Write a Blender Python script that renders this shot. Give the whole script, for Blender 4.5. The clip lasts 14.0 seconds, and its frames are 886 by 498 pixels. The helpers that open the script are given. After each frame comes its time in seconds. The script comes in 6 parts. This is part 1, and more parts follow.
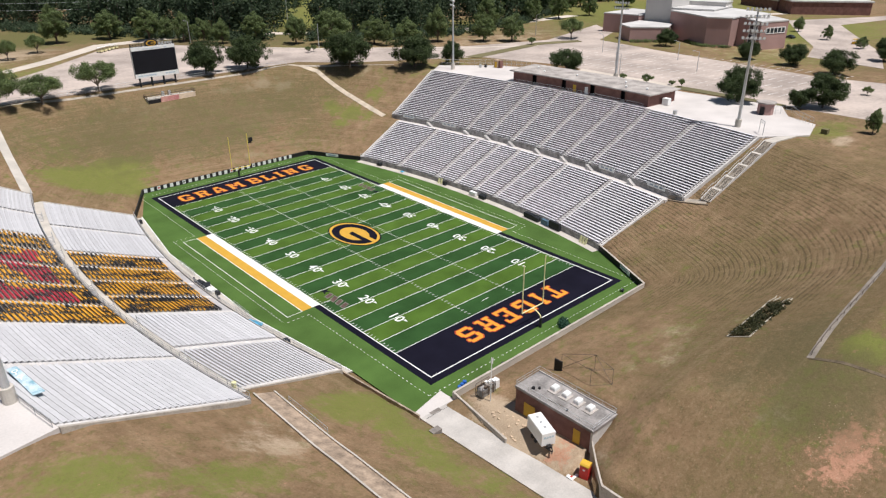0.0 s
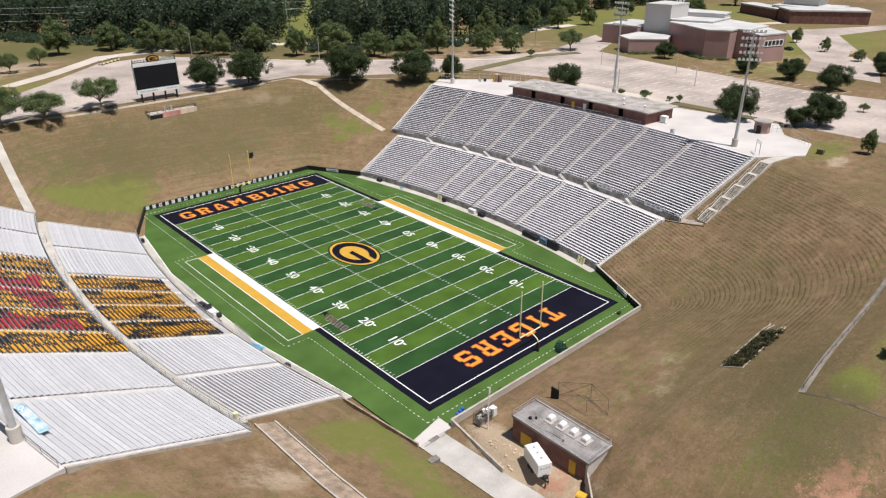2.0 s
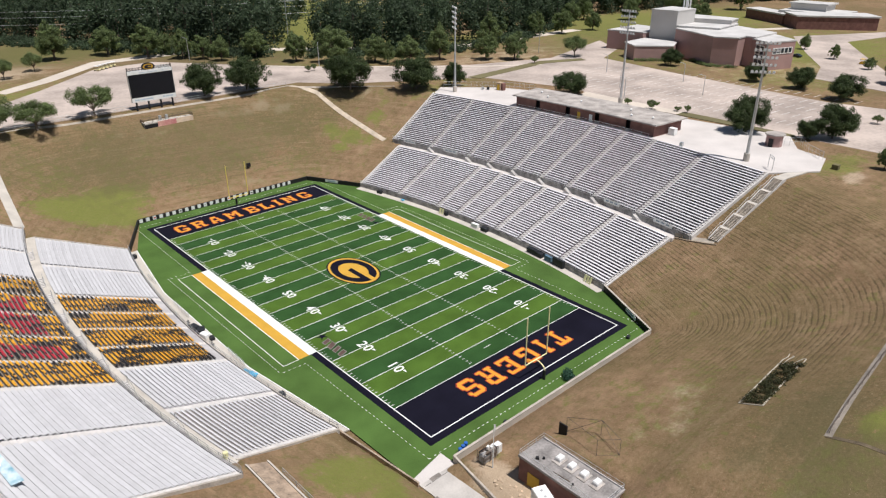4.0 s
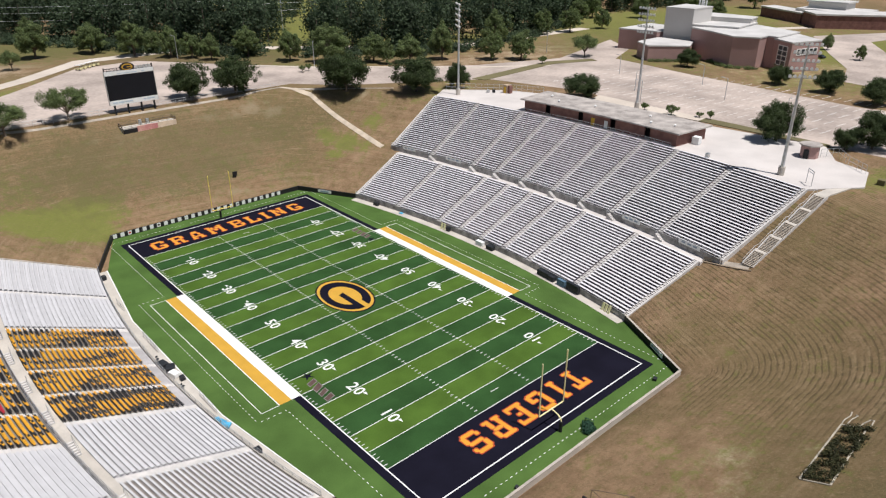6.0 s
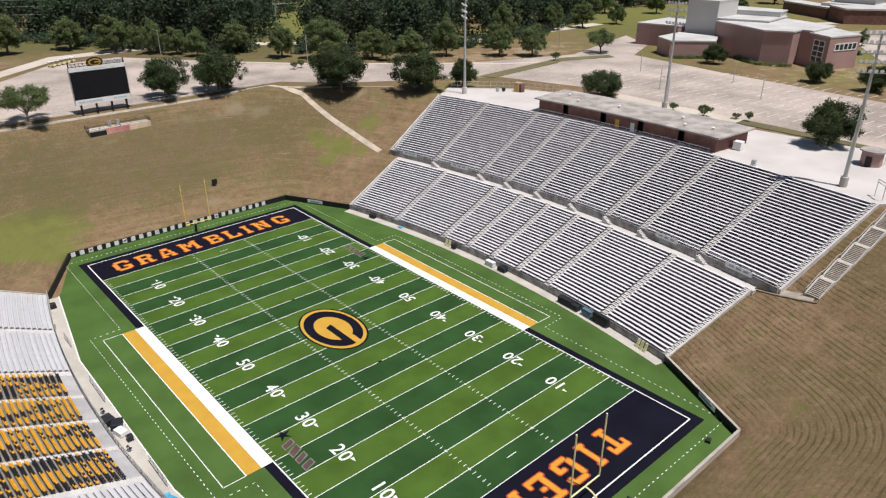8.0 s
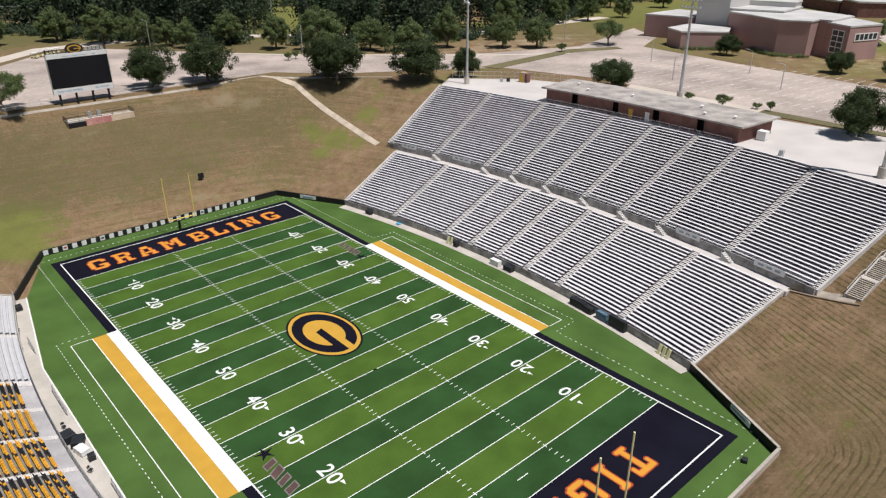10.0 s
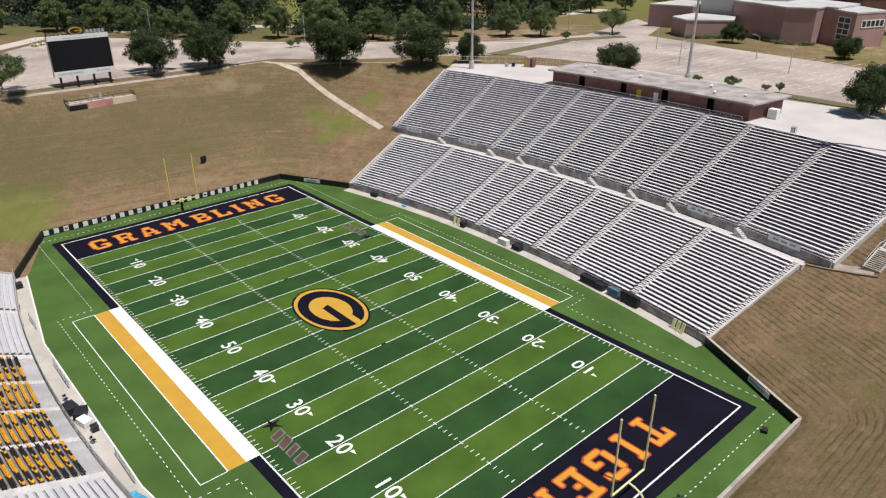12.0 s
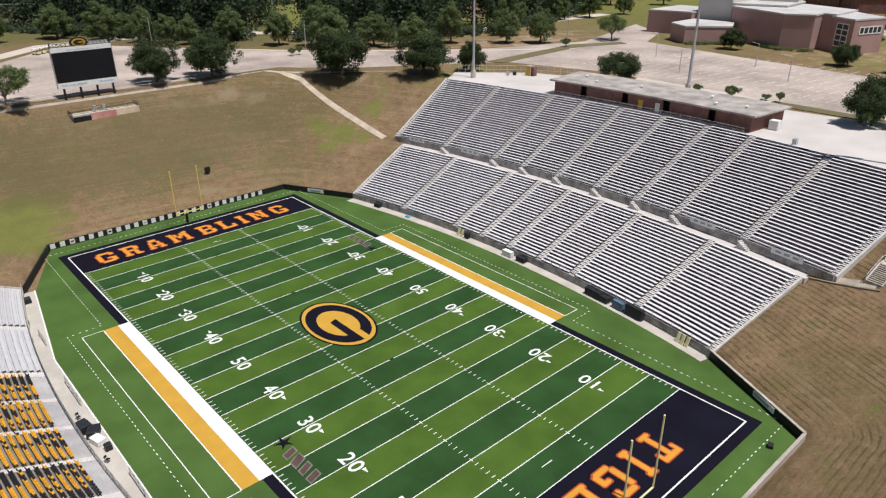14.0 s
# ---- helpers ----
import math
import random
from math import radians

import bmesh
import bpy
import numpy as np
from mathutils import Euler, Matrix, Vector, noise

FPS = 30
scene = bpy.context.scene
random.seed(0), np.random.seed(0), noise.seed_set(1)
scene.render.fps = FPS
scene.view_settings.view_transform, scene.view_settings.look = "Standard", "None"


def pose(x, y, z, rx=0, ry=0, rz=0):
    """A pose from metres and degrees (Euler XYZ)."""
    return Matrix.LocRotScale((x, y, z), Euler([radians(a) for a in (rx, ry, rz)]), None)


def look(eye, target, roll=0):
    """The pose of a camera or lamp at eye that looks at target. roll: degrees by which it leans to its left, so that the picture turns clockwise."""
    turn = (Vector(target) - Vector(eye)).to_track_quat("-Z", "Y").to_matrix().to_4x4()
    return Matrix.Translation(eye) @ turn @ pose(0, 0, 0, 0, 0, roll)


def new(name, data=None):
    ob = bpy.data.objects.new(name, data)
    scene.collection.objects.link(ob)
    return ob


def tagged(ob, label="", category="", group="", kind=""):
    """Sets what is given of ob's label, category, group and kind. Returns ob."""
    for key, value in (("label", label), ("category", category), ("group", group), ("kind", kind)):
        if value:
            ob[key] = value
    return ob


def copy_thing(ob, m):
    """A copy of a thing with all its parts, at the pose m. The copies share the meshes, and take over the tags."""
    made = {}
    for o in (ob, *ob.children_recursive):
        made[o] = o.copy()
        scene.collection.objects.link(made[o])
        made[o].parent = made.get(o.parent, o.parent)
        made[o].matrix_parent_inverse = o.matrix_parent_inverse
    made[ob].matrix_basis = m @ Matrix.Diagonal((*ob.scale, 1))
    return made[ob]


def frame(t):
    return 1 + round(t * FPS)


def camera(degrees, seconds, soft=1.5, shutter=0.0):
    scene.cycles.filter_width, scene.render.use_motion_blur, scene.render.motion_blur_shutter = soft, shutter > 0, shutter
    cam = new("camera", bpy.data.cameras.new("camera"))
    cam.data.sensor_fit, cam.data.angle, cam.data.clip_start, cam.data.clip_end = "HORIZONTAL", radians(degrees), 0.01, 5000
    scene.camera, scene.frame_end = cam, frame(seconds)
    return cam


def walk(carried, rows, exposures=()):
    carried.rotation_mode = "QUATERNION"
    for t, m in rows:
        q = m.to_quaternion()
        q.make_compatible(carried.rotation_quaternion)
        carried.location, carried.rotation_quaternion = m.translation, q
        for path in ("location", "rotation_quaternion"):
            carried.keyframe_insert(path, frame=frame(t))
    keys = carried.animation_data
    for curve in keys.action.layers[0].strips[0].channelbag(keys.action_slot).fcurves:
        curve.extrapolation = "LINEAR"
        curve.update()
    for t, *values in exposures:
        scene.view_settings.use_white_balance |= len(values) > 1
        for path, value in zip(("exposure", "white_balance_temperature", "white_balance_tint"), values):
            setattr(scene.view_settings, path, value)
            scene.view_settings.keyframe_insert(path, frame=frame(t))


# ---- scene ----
cam = camera(65.59, 14.0, soft=1.25)
PATH = [
    (0, (-84.06, -123.65, 65.29), (-23.22, -56.60, 22.84), -0.38),
    (0.5, (-83.83, -123.75, 66.38), (-23.04, -56.62, 23.96), -0.47),
    (1, (-83.64, -123.68, 67.78), (-22.83, -56.58, 25.35), -0.44),
    (1.5, (-83.74, -123.58, 68.99), (-22.81, -56.53, 26.67), -0.34),
    (2, (-83.47, -123.52, 70.04), (-22.67, -56.41, 27.61), -0.38),
    (2.5, (-83.21, -123.22, 70.77), (-22.45, -56.02, 28.45), -0.25),
    (3, (-82.20, -122.23, 71.37), (-21.52, -54.94, 29.07), -0.30),
    (5.5, (-71.87, -109.90, 70.50), (-11.14, -42.76, 28.02), -0.01),
    (6, (-68.26, -106.28, 69.36), (-7.78, -39.00, 26.74), -0.05),
    (6.5, (-64.82, -102.07, 68.22), (-4.32, -34.88, 25.49), -0.01),
    (7, (-61.50, -98.19, 66.74), (-0.98, -30.91, 24.19), 0.06),
    (7.5, (-57.73, -93.99, 65.38), (2.66, -26.58, 22.85), -0.02),
    (8, (-54.50, -90.41, 64.19), (5.67, -22.81, 21.64), -0.08),
    (10.5, (-48.27, -83.07, 57.39), (12.01, -15.32, 15.24), -0.06),
    (11, (-48.36, -83.13, 56.07), (11.99, -15.39, 13.99), -0.07),
    (11.5, (-48.72, -82.98, 54.99), (11.57, -15.19, 12.93), -0.18),
    (12, (-49.66, -82.33, 53.90), (10.78, -14.55, 12.04), -0.09),
    (12.5, (-50.73, -81.42, 53.87), (9.83, -13.74, 12.02), -0.08),
    (13, (-50.72, -81.45, 54.31), (9.68, -13.65, 12.41), -0.22),
    (13.5, (-50.69, -81.37, 55.38), (9.82, -13.75, 13.37), -0.26),
    (14, (-50.67, -81.24, 56.47), (10.07, -13.78, 14.52), -0.21),
]
EXPOSURES = [(0.0, 0.10), (3.0, 0.08), (6.5, 0.0), (10.5, -0.10), (14.0, -0.10)]
walk(cam, [(t, look(eye, target, roll)) for t, eye, target, roll in PATH], EXPOSURES)

# ---- light ----
SUN_AZ, SUN_EL = (0.20, -0.98), 70.0
world = bpy.data.worlds.new("world")
scene.world = world
world.use_nodes = True
sky = world.node_tree.nodes.new("ShaderNodeTexSky")
sky.sky_type, sky.sun_disc = "NISHITA", False
sky.sun_elevation, sky.sun_rotation = radians(SUN_EL), math.atan2(SUN_AZ[0], SUN_AZ[1])
back = world.node_tree.nodes["Background"]
world.node_tree.links.new(sky.outputs[0], back.inputs[0])
back.inputs[1].default_value = 0.052
sun_data = bpy.data.lights.new("sun", "SUN")
sun_data.energy, sun_data.angle, sun_data.color = 4.7, radians(0.5), (1.0, 0.965, 0.935)
sun = new("sun", sun_data)
ce, se = math.cos(radians(SUN_EL)), math.sin(radians(SUN_EL))
sun.matrix_world = look((SUN_AZ[0] * ce * 200, SUN_AZ[1] * ce * 200, se * 200), (0, 0, 0))


# ---- materials ----
def material(name, colour, rough=0.8, vary=0.18, scale=0.6, fine=9.0, bump=0.0, metal=0.0, tint=None, random_tint=0.0, spec=0.35, island=0.0):
    """A painted, cast or grown surface: base colour with coarse stains and fine grain."""
    m = bpy.data.materials.new(name)
    m.use_nodes = True
    nt = m.node_tree
    n, l = nt.nodes, nt.links
    bsdf = n["Principled BSDF"]
    bsdf.inputs["Roughness"].default_value, bsdf.inputs["Metallic"].default_value = rough, metal
    bsdf.inputs["Specular IOR Level"].default_value = spec
    co = n.new("ShaderNodeNewGeometry")
    big, small = n.new("ShaderNodeTexNoise"), n.new("ShaderNodeTexNoise")
    big.inputs["Scale"].default_value, big.inputs["Detail"].default_value = scale, 5
    small.inputs["Scale"].default_value, small.inputs["Detail"].default_value = fine, 3
    for t in (big, small):
        l.new(co.outputs["Position"], t.inputs["Vector"])
    mix = n.new("ShaderNodeMix")
    mix.data_type = "RGBA"
    mix.inputs[6].default_value = (*[c * (1 - vary) for c in colour], 1)
    mix.inputs[7].default_value = (*(tint or [min(1, c * (1 + vary)) for c in colour]), 1)
    ramp = n.new("ShaderNodeMapRange")
    ramp.inputs[1].default_value, ramp.inputs[2].default_value = 0.3, 0.7
    add = n.new("ShaderNodeMath")
    add.operation = "MULTIPLY_ADD"
    add.inputs[1].default_value, add.inputs[2].default_value = 0.45, -0.22
    l.new(small.outputs[0], add.inputs[0])
    add2 = n.new("ShaderNodeMath")
    l.new(add.outputs[0], add2.inputs[0])
    l.new(big.outputs[0], add2.inputs[1])
    l.new(add2.outputs[0], ramp.inputs[0])
    l.new(ramp.outputs[0], mix.inputs[0])
    out = mix.outputs[2]
    if random_tint or island:
        value = n.new("ShaderNodeHueSaturation")
        rng = n.new("ShaderNodeMapRange")
        span = random_tint or island
        rng.inputs[3].default_value, rng.inputs[4].default_value = 1 - span, 1 + span
        if random_tint:
            info = n.new("ShaderNodeObjectInfo")
            l.new(info.outputs["Random"], rng.inputs[0])
        else:
            l.new(co.outputs["Random Per Island"], rng.inputs[0])
        l.new(rng.outputs[0], value.inputs["Value"])
        l.new(out, value.inputs["Color"])
        out = value.outputs[0]
    l.new(out, bsdf.inputs["Base Color"])
    if bump:
        b = n.new("ShaderNodeBump")
        b.inputs["Strength"].default_value, b.inputs["Distance"].default_value = bump, 0.05
        l.new(small.outputs[0], b.inputs["Height"])
        l.new(b.outputs[0], bsdf.inputs["Normal"])
    return m


TURF = material("turf_apron", (0.072, 0.131, 0.033), 0.85, 0.2, 0.14, 6, 0.3, spec=0.06)
ROOF_DIRTY = material("dirty_flat_roof", (0.27, 0.25, 0.24), 0.9, 0.4, 0.45, 3, 0.1)
TURF_LIGHT = material("turf_light", (0.067, 0.124, 0.021), 0.85, 0.19, 0.16, 5, 0.3, spec=0.06)
TURF_DARK = material("turf_dark", (0.028, 0.072, 0.0215), 0.85, 0.22, 0.16, 5, 0.3, spec=0.06)
LINE = material("turf_white", (0.78, 0.79, 0.77), 0.8, 0.05, 0.5, 12)
NAVY = material("turf_navy", (0.0085, 0.008, 0.016), 0.95, 0.2, 0.2, 9, 0.1, spec=0.08)
GOLD = material("turf_gold", (0.55, 0.31, 0.04), 0.8, 0.07, 0.4, 10)
ORANGE = material("turf_orange", (0.64, 0.29, 0.03), 0.8, 0.07, 0.4, 10)
RUST = material("turf_rust", (0.40, 0.06, 0.02), 0.8, 0.08, 0.4, 10)
MAROON = material("turf_maroon", (0.095, 0.055, 0.048), 0.8, 0.25, 0.8, 10)
CONCRETE = material("concrete", (0.50, 0.46, 0.41), 0.9, 0.14, 0.25, 5, 0.2)
# East tiers: TIER darkened, with shade of risers and benches in the colour.
TIER_EAST = material("shaded_tier_concrete", (0.155, 0.130, 0.145), 0.9, 0.26, 0.4, 5, 0.1)
DARK_CONCRETE = material("stained_concrete", (0.33, 0.315, 0.305), 0.9, 0.42, 0.7, 4, 0.2)
TREAD = material("dark_concrete", (0.22, 0.195, 0.175), 0.9, 0.25, 0.5, 5)
WORN = material("worn_track", (0.27, 0.21, 0.15), 0.95, 0.3, 0.6, 4, 0.3)
SLAB = material("concrete_slab", (0.57, 0.53, 0.505), 0.9, 0.10, 0.12, 4, 0.15)
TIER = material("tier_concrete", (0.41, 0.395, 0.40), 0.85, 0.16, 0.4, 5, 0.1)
COPING = material("weathered_coping", (0.43, 0.385, 0.335), 0.9, 0.25, 0.5, 4)
COPING_WEST = material("stained_kerb", (0.34, 0.27, 0.21), 0.9, 0.35, 0.6, 4)
RAMP_SLAB = material("ramp_concrete", (0.47, 0.44, 0.41), 0.9, 0.16, 0.3, 4, 0.15)
RIM_TRACK = material("grey_rim_track", (0.26, 0.225, 0.19), 0.95, 0.3, 0.6, 4, 0.3)
BANK_EDGE = material("eroded_edge", (0.13, 0.10, 0.065), 0.95, 0.35, 0.8, 5, 0.3)
PALE_EDGE = material("turf_pale_grey", (0.19, 0.175, 0.16), 0.85, 0.2, 0.8, 10)
CREAM = material("cream_banner", (0.70, 0.55, 0.42), 0.7, 0.15, 0.5, 4)
SLATE_PALE = material("pale_slate_print", (0.50, 0.58, 0.66), 0.6, 0.2, 1.5)
FADED = material("faded_whitewash", (0.40, 0.36, 0.29), 0.9, 0.35, 0.9, 6)
PALE_PATH = material("pale_path", (0.50, 0.42, 0.33), 0.95, 0.2, 0.4, 4, 0.2)
STAIR = material("stair_concrete", (0.57, 0.545, 0.525), 0.9, 0.14, 0.7, 5)
ALU = material("aluminium_plank", (0.70, 0.68, 0.705), 0.55, 0.08, 0.8, 10, random_tint=0.07)
# Darker copy of ALU: the west planks' weaker glare is put into the colour.
ALU_WEST = material("west_aluminium_plank", (0.525, 0.52, 0.535), 0.6, 0.05, 0.8, 9, random_tint=0.08)
STEEL = material("galvanised_steel", (0.55, 0.56, 0.57), 0.45, 0.1, 0.8, 8, metal=0.6)
WHITE = material("white_paint", (0.80, 0.80, 0.79), 0.5, 0.06, 0.8, 8)
BLACK = material("black_panel", (0.017, 0.016, 0.018), 0.6, 0.2, 0.6, 8)
SCREEN = material("led_screen", (0.008, 0.008, 0.013), 0.35, 0.15, 0.6, 8)
BRICK = material("brick", (0.20, 0.10, 0.085), 0.9, 0.24, 0.6, 14, 0.2)
BRICK_FAR = material("brick_pink", (0.40, 0.255, 0.235), 0.9, 0.12, 0.12, 6)
ROOF = material("flat_roof", (0.37, 0.335, 0.31), 0.9, 0.34, 0.3, 4)
ROOF_WHITE = material("white_roof", (0.53, 0.515, 0.50), 0.8, 0.14, 0.12, 3)
METAL_WALL = material("grey_cladding", (0.56, 0.54, 0.52), 0.7, 0.06, 0.1, 3)
GLASS = material("dark_glass", (0.03, 0.045, 0.055), 0.1, 0.2, 0.3, 3, spec=0.6)
YELLOW = material("yellow_paint", (0.62, 0.38, 0.04), 0.6, 0.1, 0.6, 8)
RED = material("red_paint", (0.55, 0.035, 0.03), 0.5, 0.12, 0.8, 8)
PINK = material("faded_banner", (0.62, 0.16, 0.20), 0.7, 0.2, 0.35, 3, tint=(0.72, 0.44, 0.36))
BLUE = material("blue_paint", (0.22, 0.50, 0.64), 0.7, 0.3, 0.9, 8, tint=(0.6, 0.7, 0.74))
ASPHALT = material("lot_surface", (0.42, 0.352, 0.31), 0.9, 0.28, 0.07, 0.9)
ROAD = material("pale_road", (0.56, 0.49, 0.42), 0.9, 0.12, 0.06, 1.5)
DIRT = material("sandy_dirt", (0.50, 0.38, 0.27), 0.95, 0.22, 0.25, 3, 0.3)
LAWN = material("lawn", (0.150, 0.132, 0.065), 0.95, 0.25, 0.05, 1.5, 0.3)
BARK = material("bark", (0.13, 0.10, 0.08), 0.9, 0.25, 1.5, 12, 0.4)
LEAF = material("leaves", (0.070, 0.100, 0.038), 0.65, 0.28, 0.35, 3, island=0.4)
LEAF_LIGHT = material("leaves_light", (0.165, 0.215, 0.085), 0.65, 0.28, 0.35, 3, island=0.4)
LEAF_FOREST = material("leaves_forest", (0.064, 0.095, 0.051), 0.7, 0.35, 0.06, 1, island=0.4)
SEAT_YELLOW = material("seat_yellow", (0.66, 0.335, 0.030), 0.5, 0.14, 0.8, 8, random_tint=0.08)
SEAT_BLACK = material("seat_black", (0.02, 0.019, 0.022), 0.5, 0.1, 0.8, 8)
SEAT_RED = material("seat_red", (0.42, 0.03, 0.05), 0.5, 0.1, 0.8, 8)


# ---- mesh helpers ----
def geo():
    return [], []


def quadloop(g, rings, close=True, caps=True):
    """Join rings of points, of equal length, into a skin."""
    v, f = g
    o, n = len(v), len(rings[0])
    for r in rings:
        v.extend(r)
    for i in range(len(rings) - 1):
        for j in range(n if close else n - 1):
            a, b = o + i * n + j, o + i * n + (j + 1) % n
            f.append((a, b, b + n, a + n))
    if caps and close:
        f.append(tuple(o + j for j in reversed(range(n))))
        f.append(tuple(o + (len(rings) - 1) * n + j for j in range(n)))


def box(g, x0, x1, y0, y1, z0, z1):
    quadloop(g, [[(x0, y0, z), (x1, y0, z), (x1, y1, z), (x0, y1, z)] for z in (z0, z1)])


def prism(g, points, z0, z1):
    """A flat shape with thickness; z0 and z1 may be functions of x, y."""
    top = [(x, y, z1(x, y) if callable(z1) else z1) for x, y in points]
    low = [(x, y, z0(x, y) if callable(z0) else z0) for x, y in points]
    area = sum(points[i - 1][0] * points[i][1] - points[i][0] * points[i - 1][1] for i in range(len(points)))
    if area < 0:
        top.reverse(), low.reverse()
    quadloop(g, [low, top])


def tube(g, p, q, r, r2=None, n=8):
    p, q = Vector(p), Vector(q)
    turn = (q - p).to_track_quat("Z", "Y")
    rings = []
    for c, rr in ((p, r), (q, r if r2 is None else r2)):
        rings.append([tuple(c + turn @ Vector((rr * math.cos(a), rr * math.sin(a), 0))) for a in (2 * math.pi * k / n for k in range(n))])
    quadloop(g, rings)


def bar(g, p, q, w, h):
    """A straight bar of w by h along p to q, its foot on the line."""
    p, q = Vector(p), Vector(q)
    side = (q - p).cross((0, 0, 1)).normalized() * w / 2
    up = Vector((0, 0, h))
    quadloop(g, [[tuple(c - side), tuple(c + side), tuple(c + side + up), tuple(c - side + up)] for c in (p, q)])


def mesh_of(name, g, *mats):
    me = bpy.data.meshes.new(name)
    me.from_pydata(g[0], [], g[1])
    for m in mats:
        me.materials.append(m)
    me.validate()
    return me


def part(name, g, m, parent=None, label="", smooth=False):
    """Link a shape as one mesh object, under a thing if one is given."""
    me = g if isinstance(g, bpy.types.Mesh) else mesh_of(name, g, m)
    ob = new(name, me)
    if smooth:
        me.shade_smooth()
    if parent:
        ob.parent = parent
    if label:
        ob["label"] = label
    return ob


def thing(name, label, category, group="", kind="", at=(0, 0, 0)):
    ob = tagged(new(name), label, category, group, kind)
    ob.location = at
    return ob


def text_mesh(body, size, m, offset=0.0, depth=0.0, space=1.0):
    """Lettering as a mesh, middle at the origin."""
    cu = bpy.data.curves.new("text", "FONT")
    cu.body, cu.size, cu.offset, cu.extrude, cu.space_character = body, size, offset, depth, space
    cu.align_x, cu.align_y, cu.resolution_u = "CENTER", "CENTER", 3
    ob = bpy.data.objects.new("text", cu)
    scene.collection.objects.link(ob)
    bpy.context.view_layer.update()
    me = bpy.data.meshes.new_from_object(ob.evaluated_get(bpy.context.evaluated_depsgraph_get()))
    bpy.data.objects.remove(ob)
    me.materials.clear()
    me.materials.append(m)
    return me


# ---- plan ----
YARD = 0.9144
HALF_W, HALF_L = 24.384, 54.864
CENTRE = 183.0
RIM = 20.0


def polar(r, deg, side=1):
    a = radians(deg)
    return side * (r * math.cos(a) - CENTRE), r * math.sin(a)


def arc(r, a0, a1, n, side=1):
    return [polar(r, a0 + (a1 - a0) * k / n, side) for k in range(n + 1)]


END = 11.6
R_GREEN, R_FRONT, R_MID, R_WALL, R_UP, R_TOP = 220.0, 222.0, 240.5, 242.3, 242.6, 265.1
Z_FRONT, Z_MID, Z_UP = 1.0, 8.3, 9.5
ROWS_LOW, ROWS_UP = 24, 30

# outline of the sunken playing level
PIT = [(26.0, -61.3), *arc(R_FRONT, -END, END, 24), (26.0, 61.2), (-26.2, 61.2), *reversed(arc(R_FRONT, -END, END, 24, -1)), (-32.6, -61.6)]


def distance(x, y, poly):
    """Distance to a polygon's edge, with the inside counted as below zero."""
    d = np.full(x.shape, 1e9)
    inside = np.zeros(x.shape, bool)
    for (ax, ay), (bx, by) in zip(poly, poly[1:] + poly[:1]):
        dx, dy = bx - ax, by - ay
        t = np.clip(((x - ax) * dx + (y - ay) * dy) / (dx * dx + dy * dy), 0, 1)
        d = np.minimum(d, np.hypot(x - ax - t * dx, y - ay - t * dy))
        cross = (ay > y) != (by > y)
        inside ^= cross & (x < (bx - ax) * (y - ay) / (by - ay + 1e-12) + ax)
    return np.where(inside, -d, d)


def profile(s):
    return np.interp(s, [0.15, 0.8, 3, 20, 22.5, 43.5, 46], [-0.3, 1.0, 2.0, 8.3, 9.3, 19.9, RIM])


def ramp_height(y):
    return np.interp(y, [-400, -150, -61], [12, 6.5, 0.0])


def terrain(x, y):
    """Height of the ground."""
    x, y = np.asarray(x, float), np.asarray(y, float)
    d = distance(x, y, PIT)
    z = profile(d)
    floor = ramp_height(y)
    west = floor + np.where(x < -32.6, profile(-32.6 - x), -0.1)
    east = np.interp(x, [-27.5, -25.5, -23.5, -18.6, -18.3, 12, 30], [0, 1.5, 2.0, 2.2, 5.2, 21, 40]) + floor
    edge = np.interp(-y, [85, 90, 95], [-23.4, -28.0, -28.4])
    behind = np.interp(x - edge, [-0.3, 0.1, 5.4, 36, 54], [0.1, 2.3, 5.2, 21, 40]) + floor
    east = np.where(y < -85.1, behind, east)
    cut = np.where(x < -32.6, west, np.where(x < -27.5, floor - 0.1, east))
    soft = np.interp(x, [-18.3, -8], [0.01, 7.0])
    h = np.clip(0.5 + 0.5 * (cut - z) / soft, 0, 1)
    z = np.where(y < -61.3, cut + (z - cut) * h - soft * h * (1 - h), z)
    z = z + np.interp(-x, [42, 50, 57, 63], [0, 0.7, 0.7, 0.9]) * np.interp(-y, [44, 50], [0, 1]) * np.clip((19.9 - z) / 2, 0, 1)
    for side in (-1, 1):
        r, a = np.hypot(side * x + CENTRE, y), np.degrees(np.arctan2(y, side * x + CENTRE))
        low = (r > R_FRONT - 1) & (r < R_MID + 1) & (np.abs(a) < END - 0.12)
        high = (r >= R_MID - 1) & (r < R_TOP + 1) & (np.abs(a) < np.where(r < R_WALL + 0.4, 11.6, 12.35))
        z = np.where(low | high, z - 2.0, z)
    return z


def ground_z(x, y):
    return float(terrain(np.array([x]), np.array([y]))[0])


# ---- ground ----
def spaced(limit, step, far):
    a = list(np.arange(-limit, limit + 0.01, step))
    out, s = [], step
    p = limit
    while p < far:
        s = min(s * 1.2, 14.0) if p < 420 else s * 1.35
        p += s
        out.append(p)
    return np.array([-v for v in reversed(out)] + a + out)


gx, gy = spaced(96.0, 0.8, 4000), spaced(122.0, 0.8, 4000)
X, Y = np.meshgrid(gx, gy)
Z = terrain(X, Y)
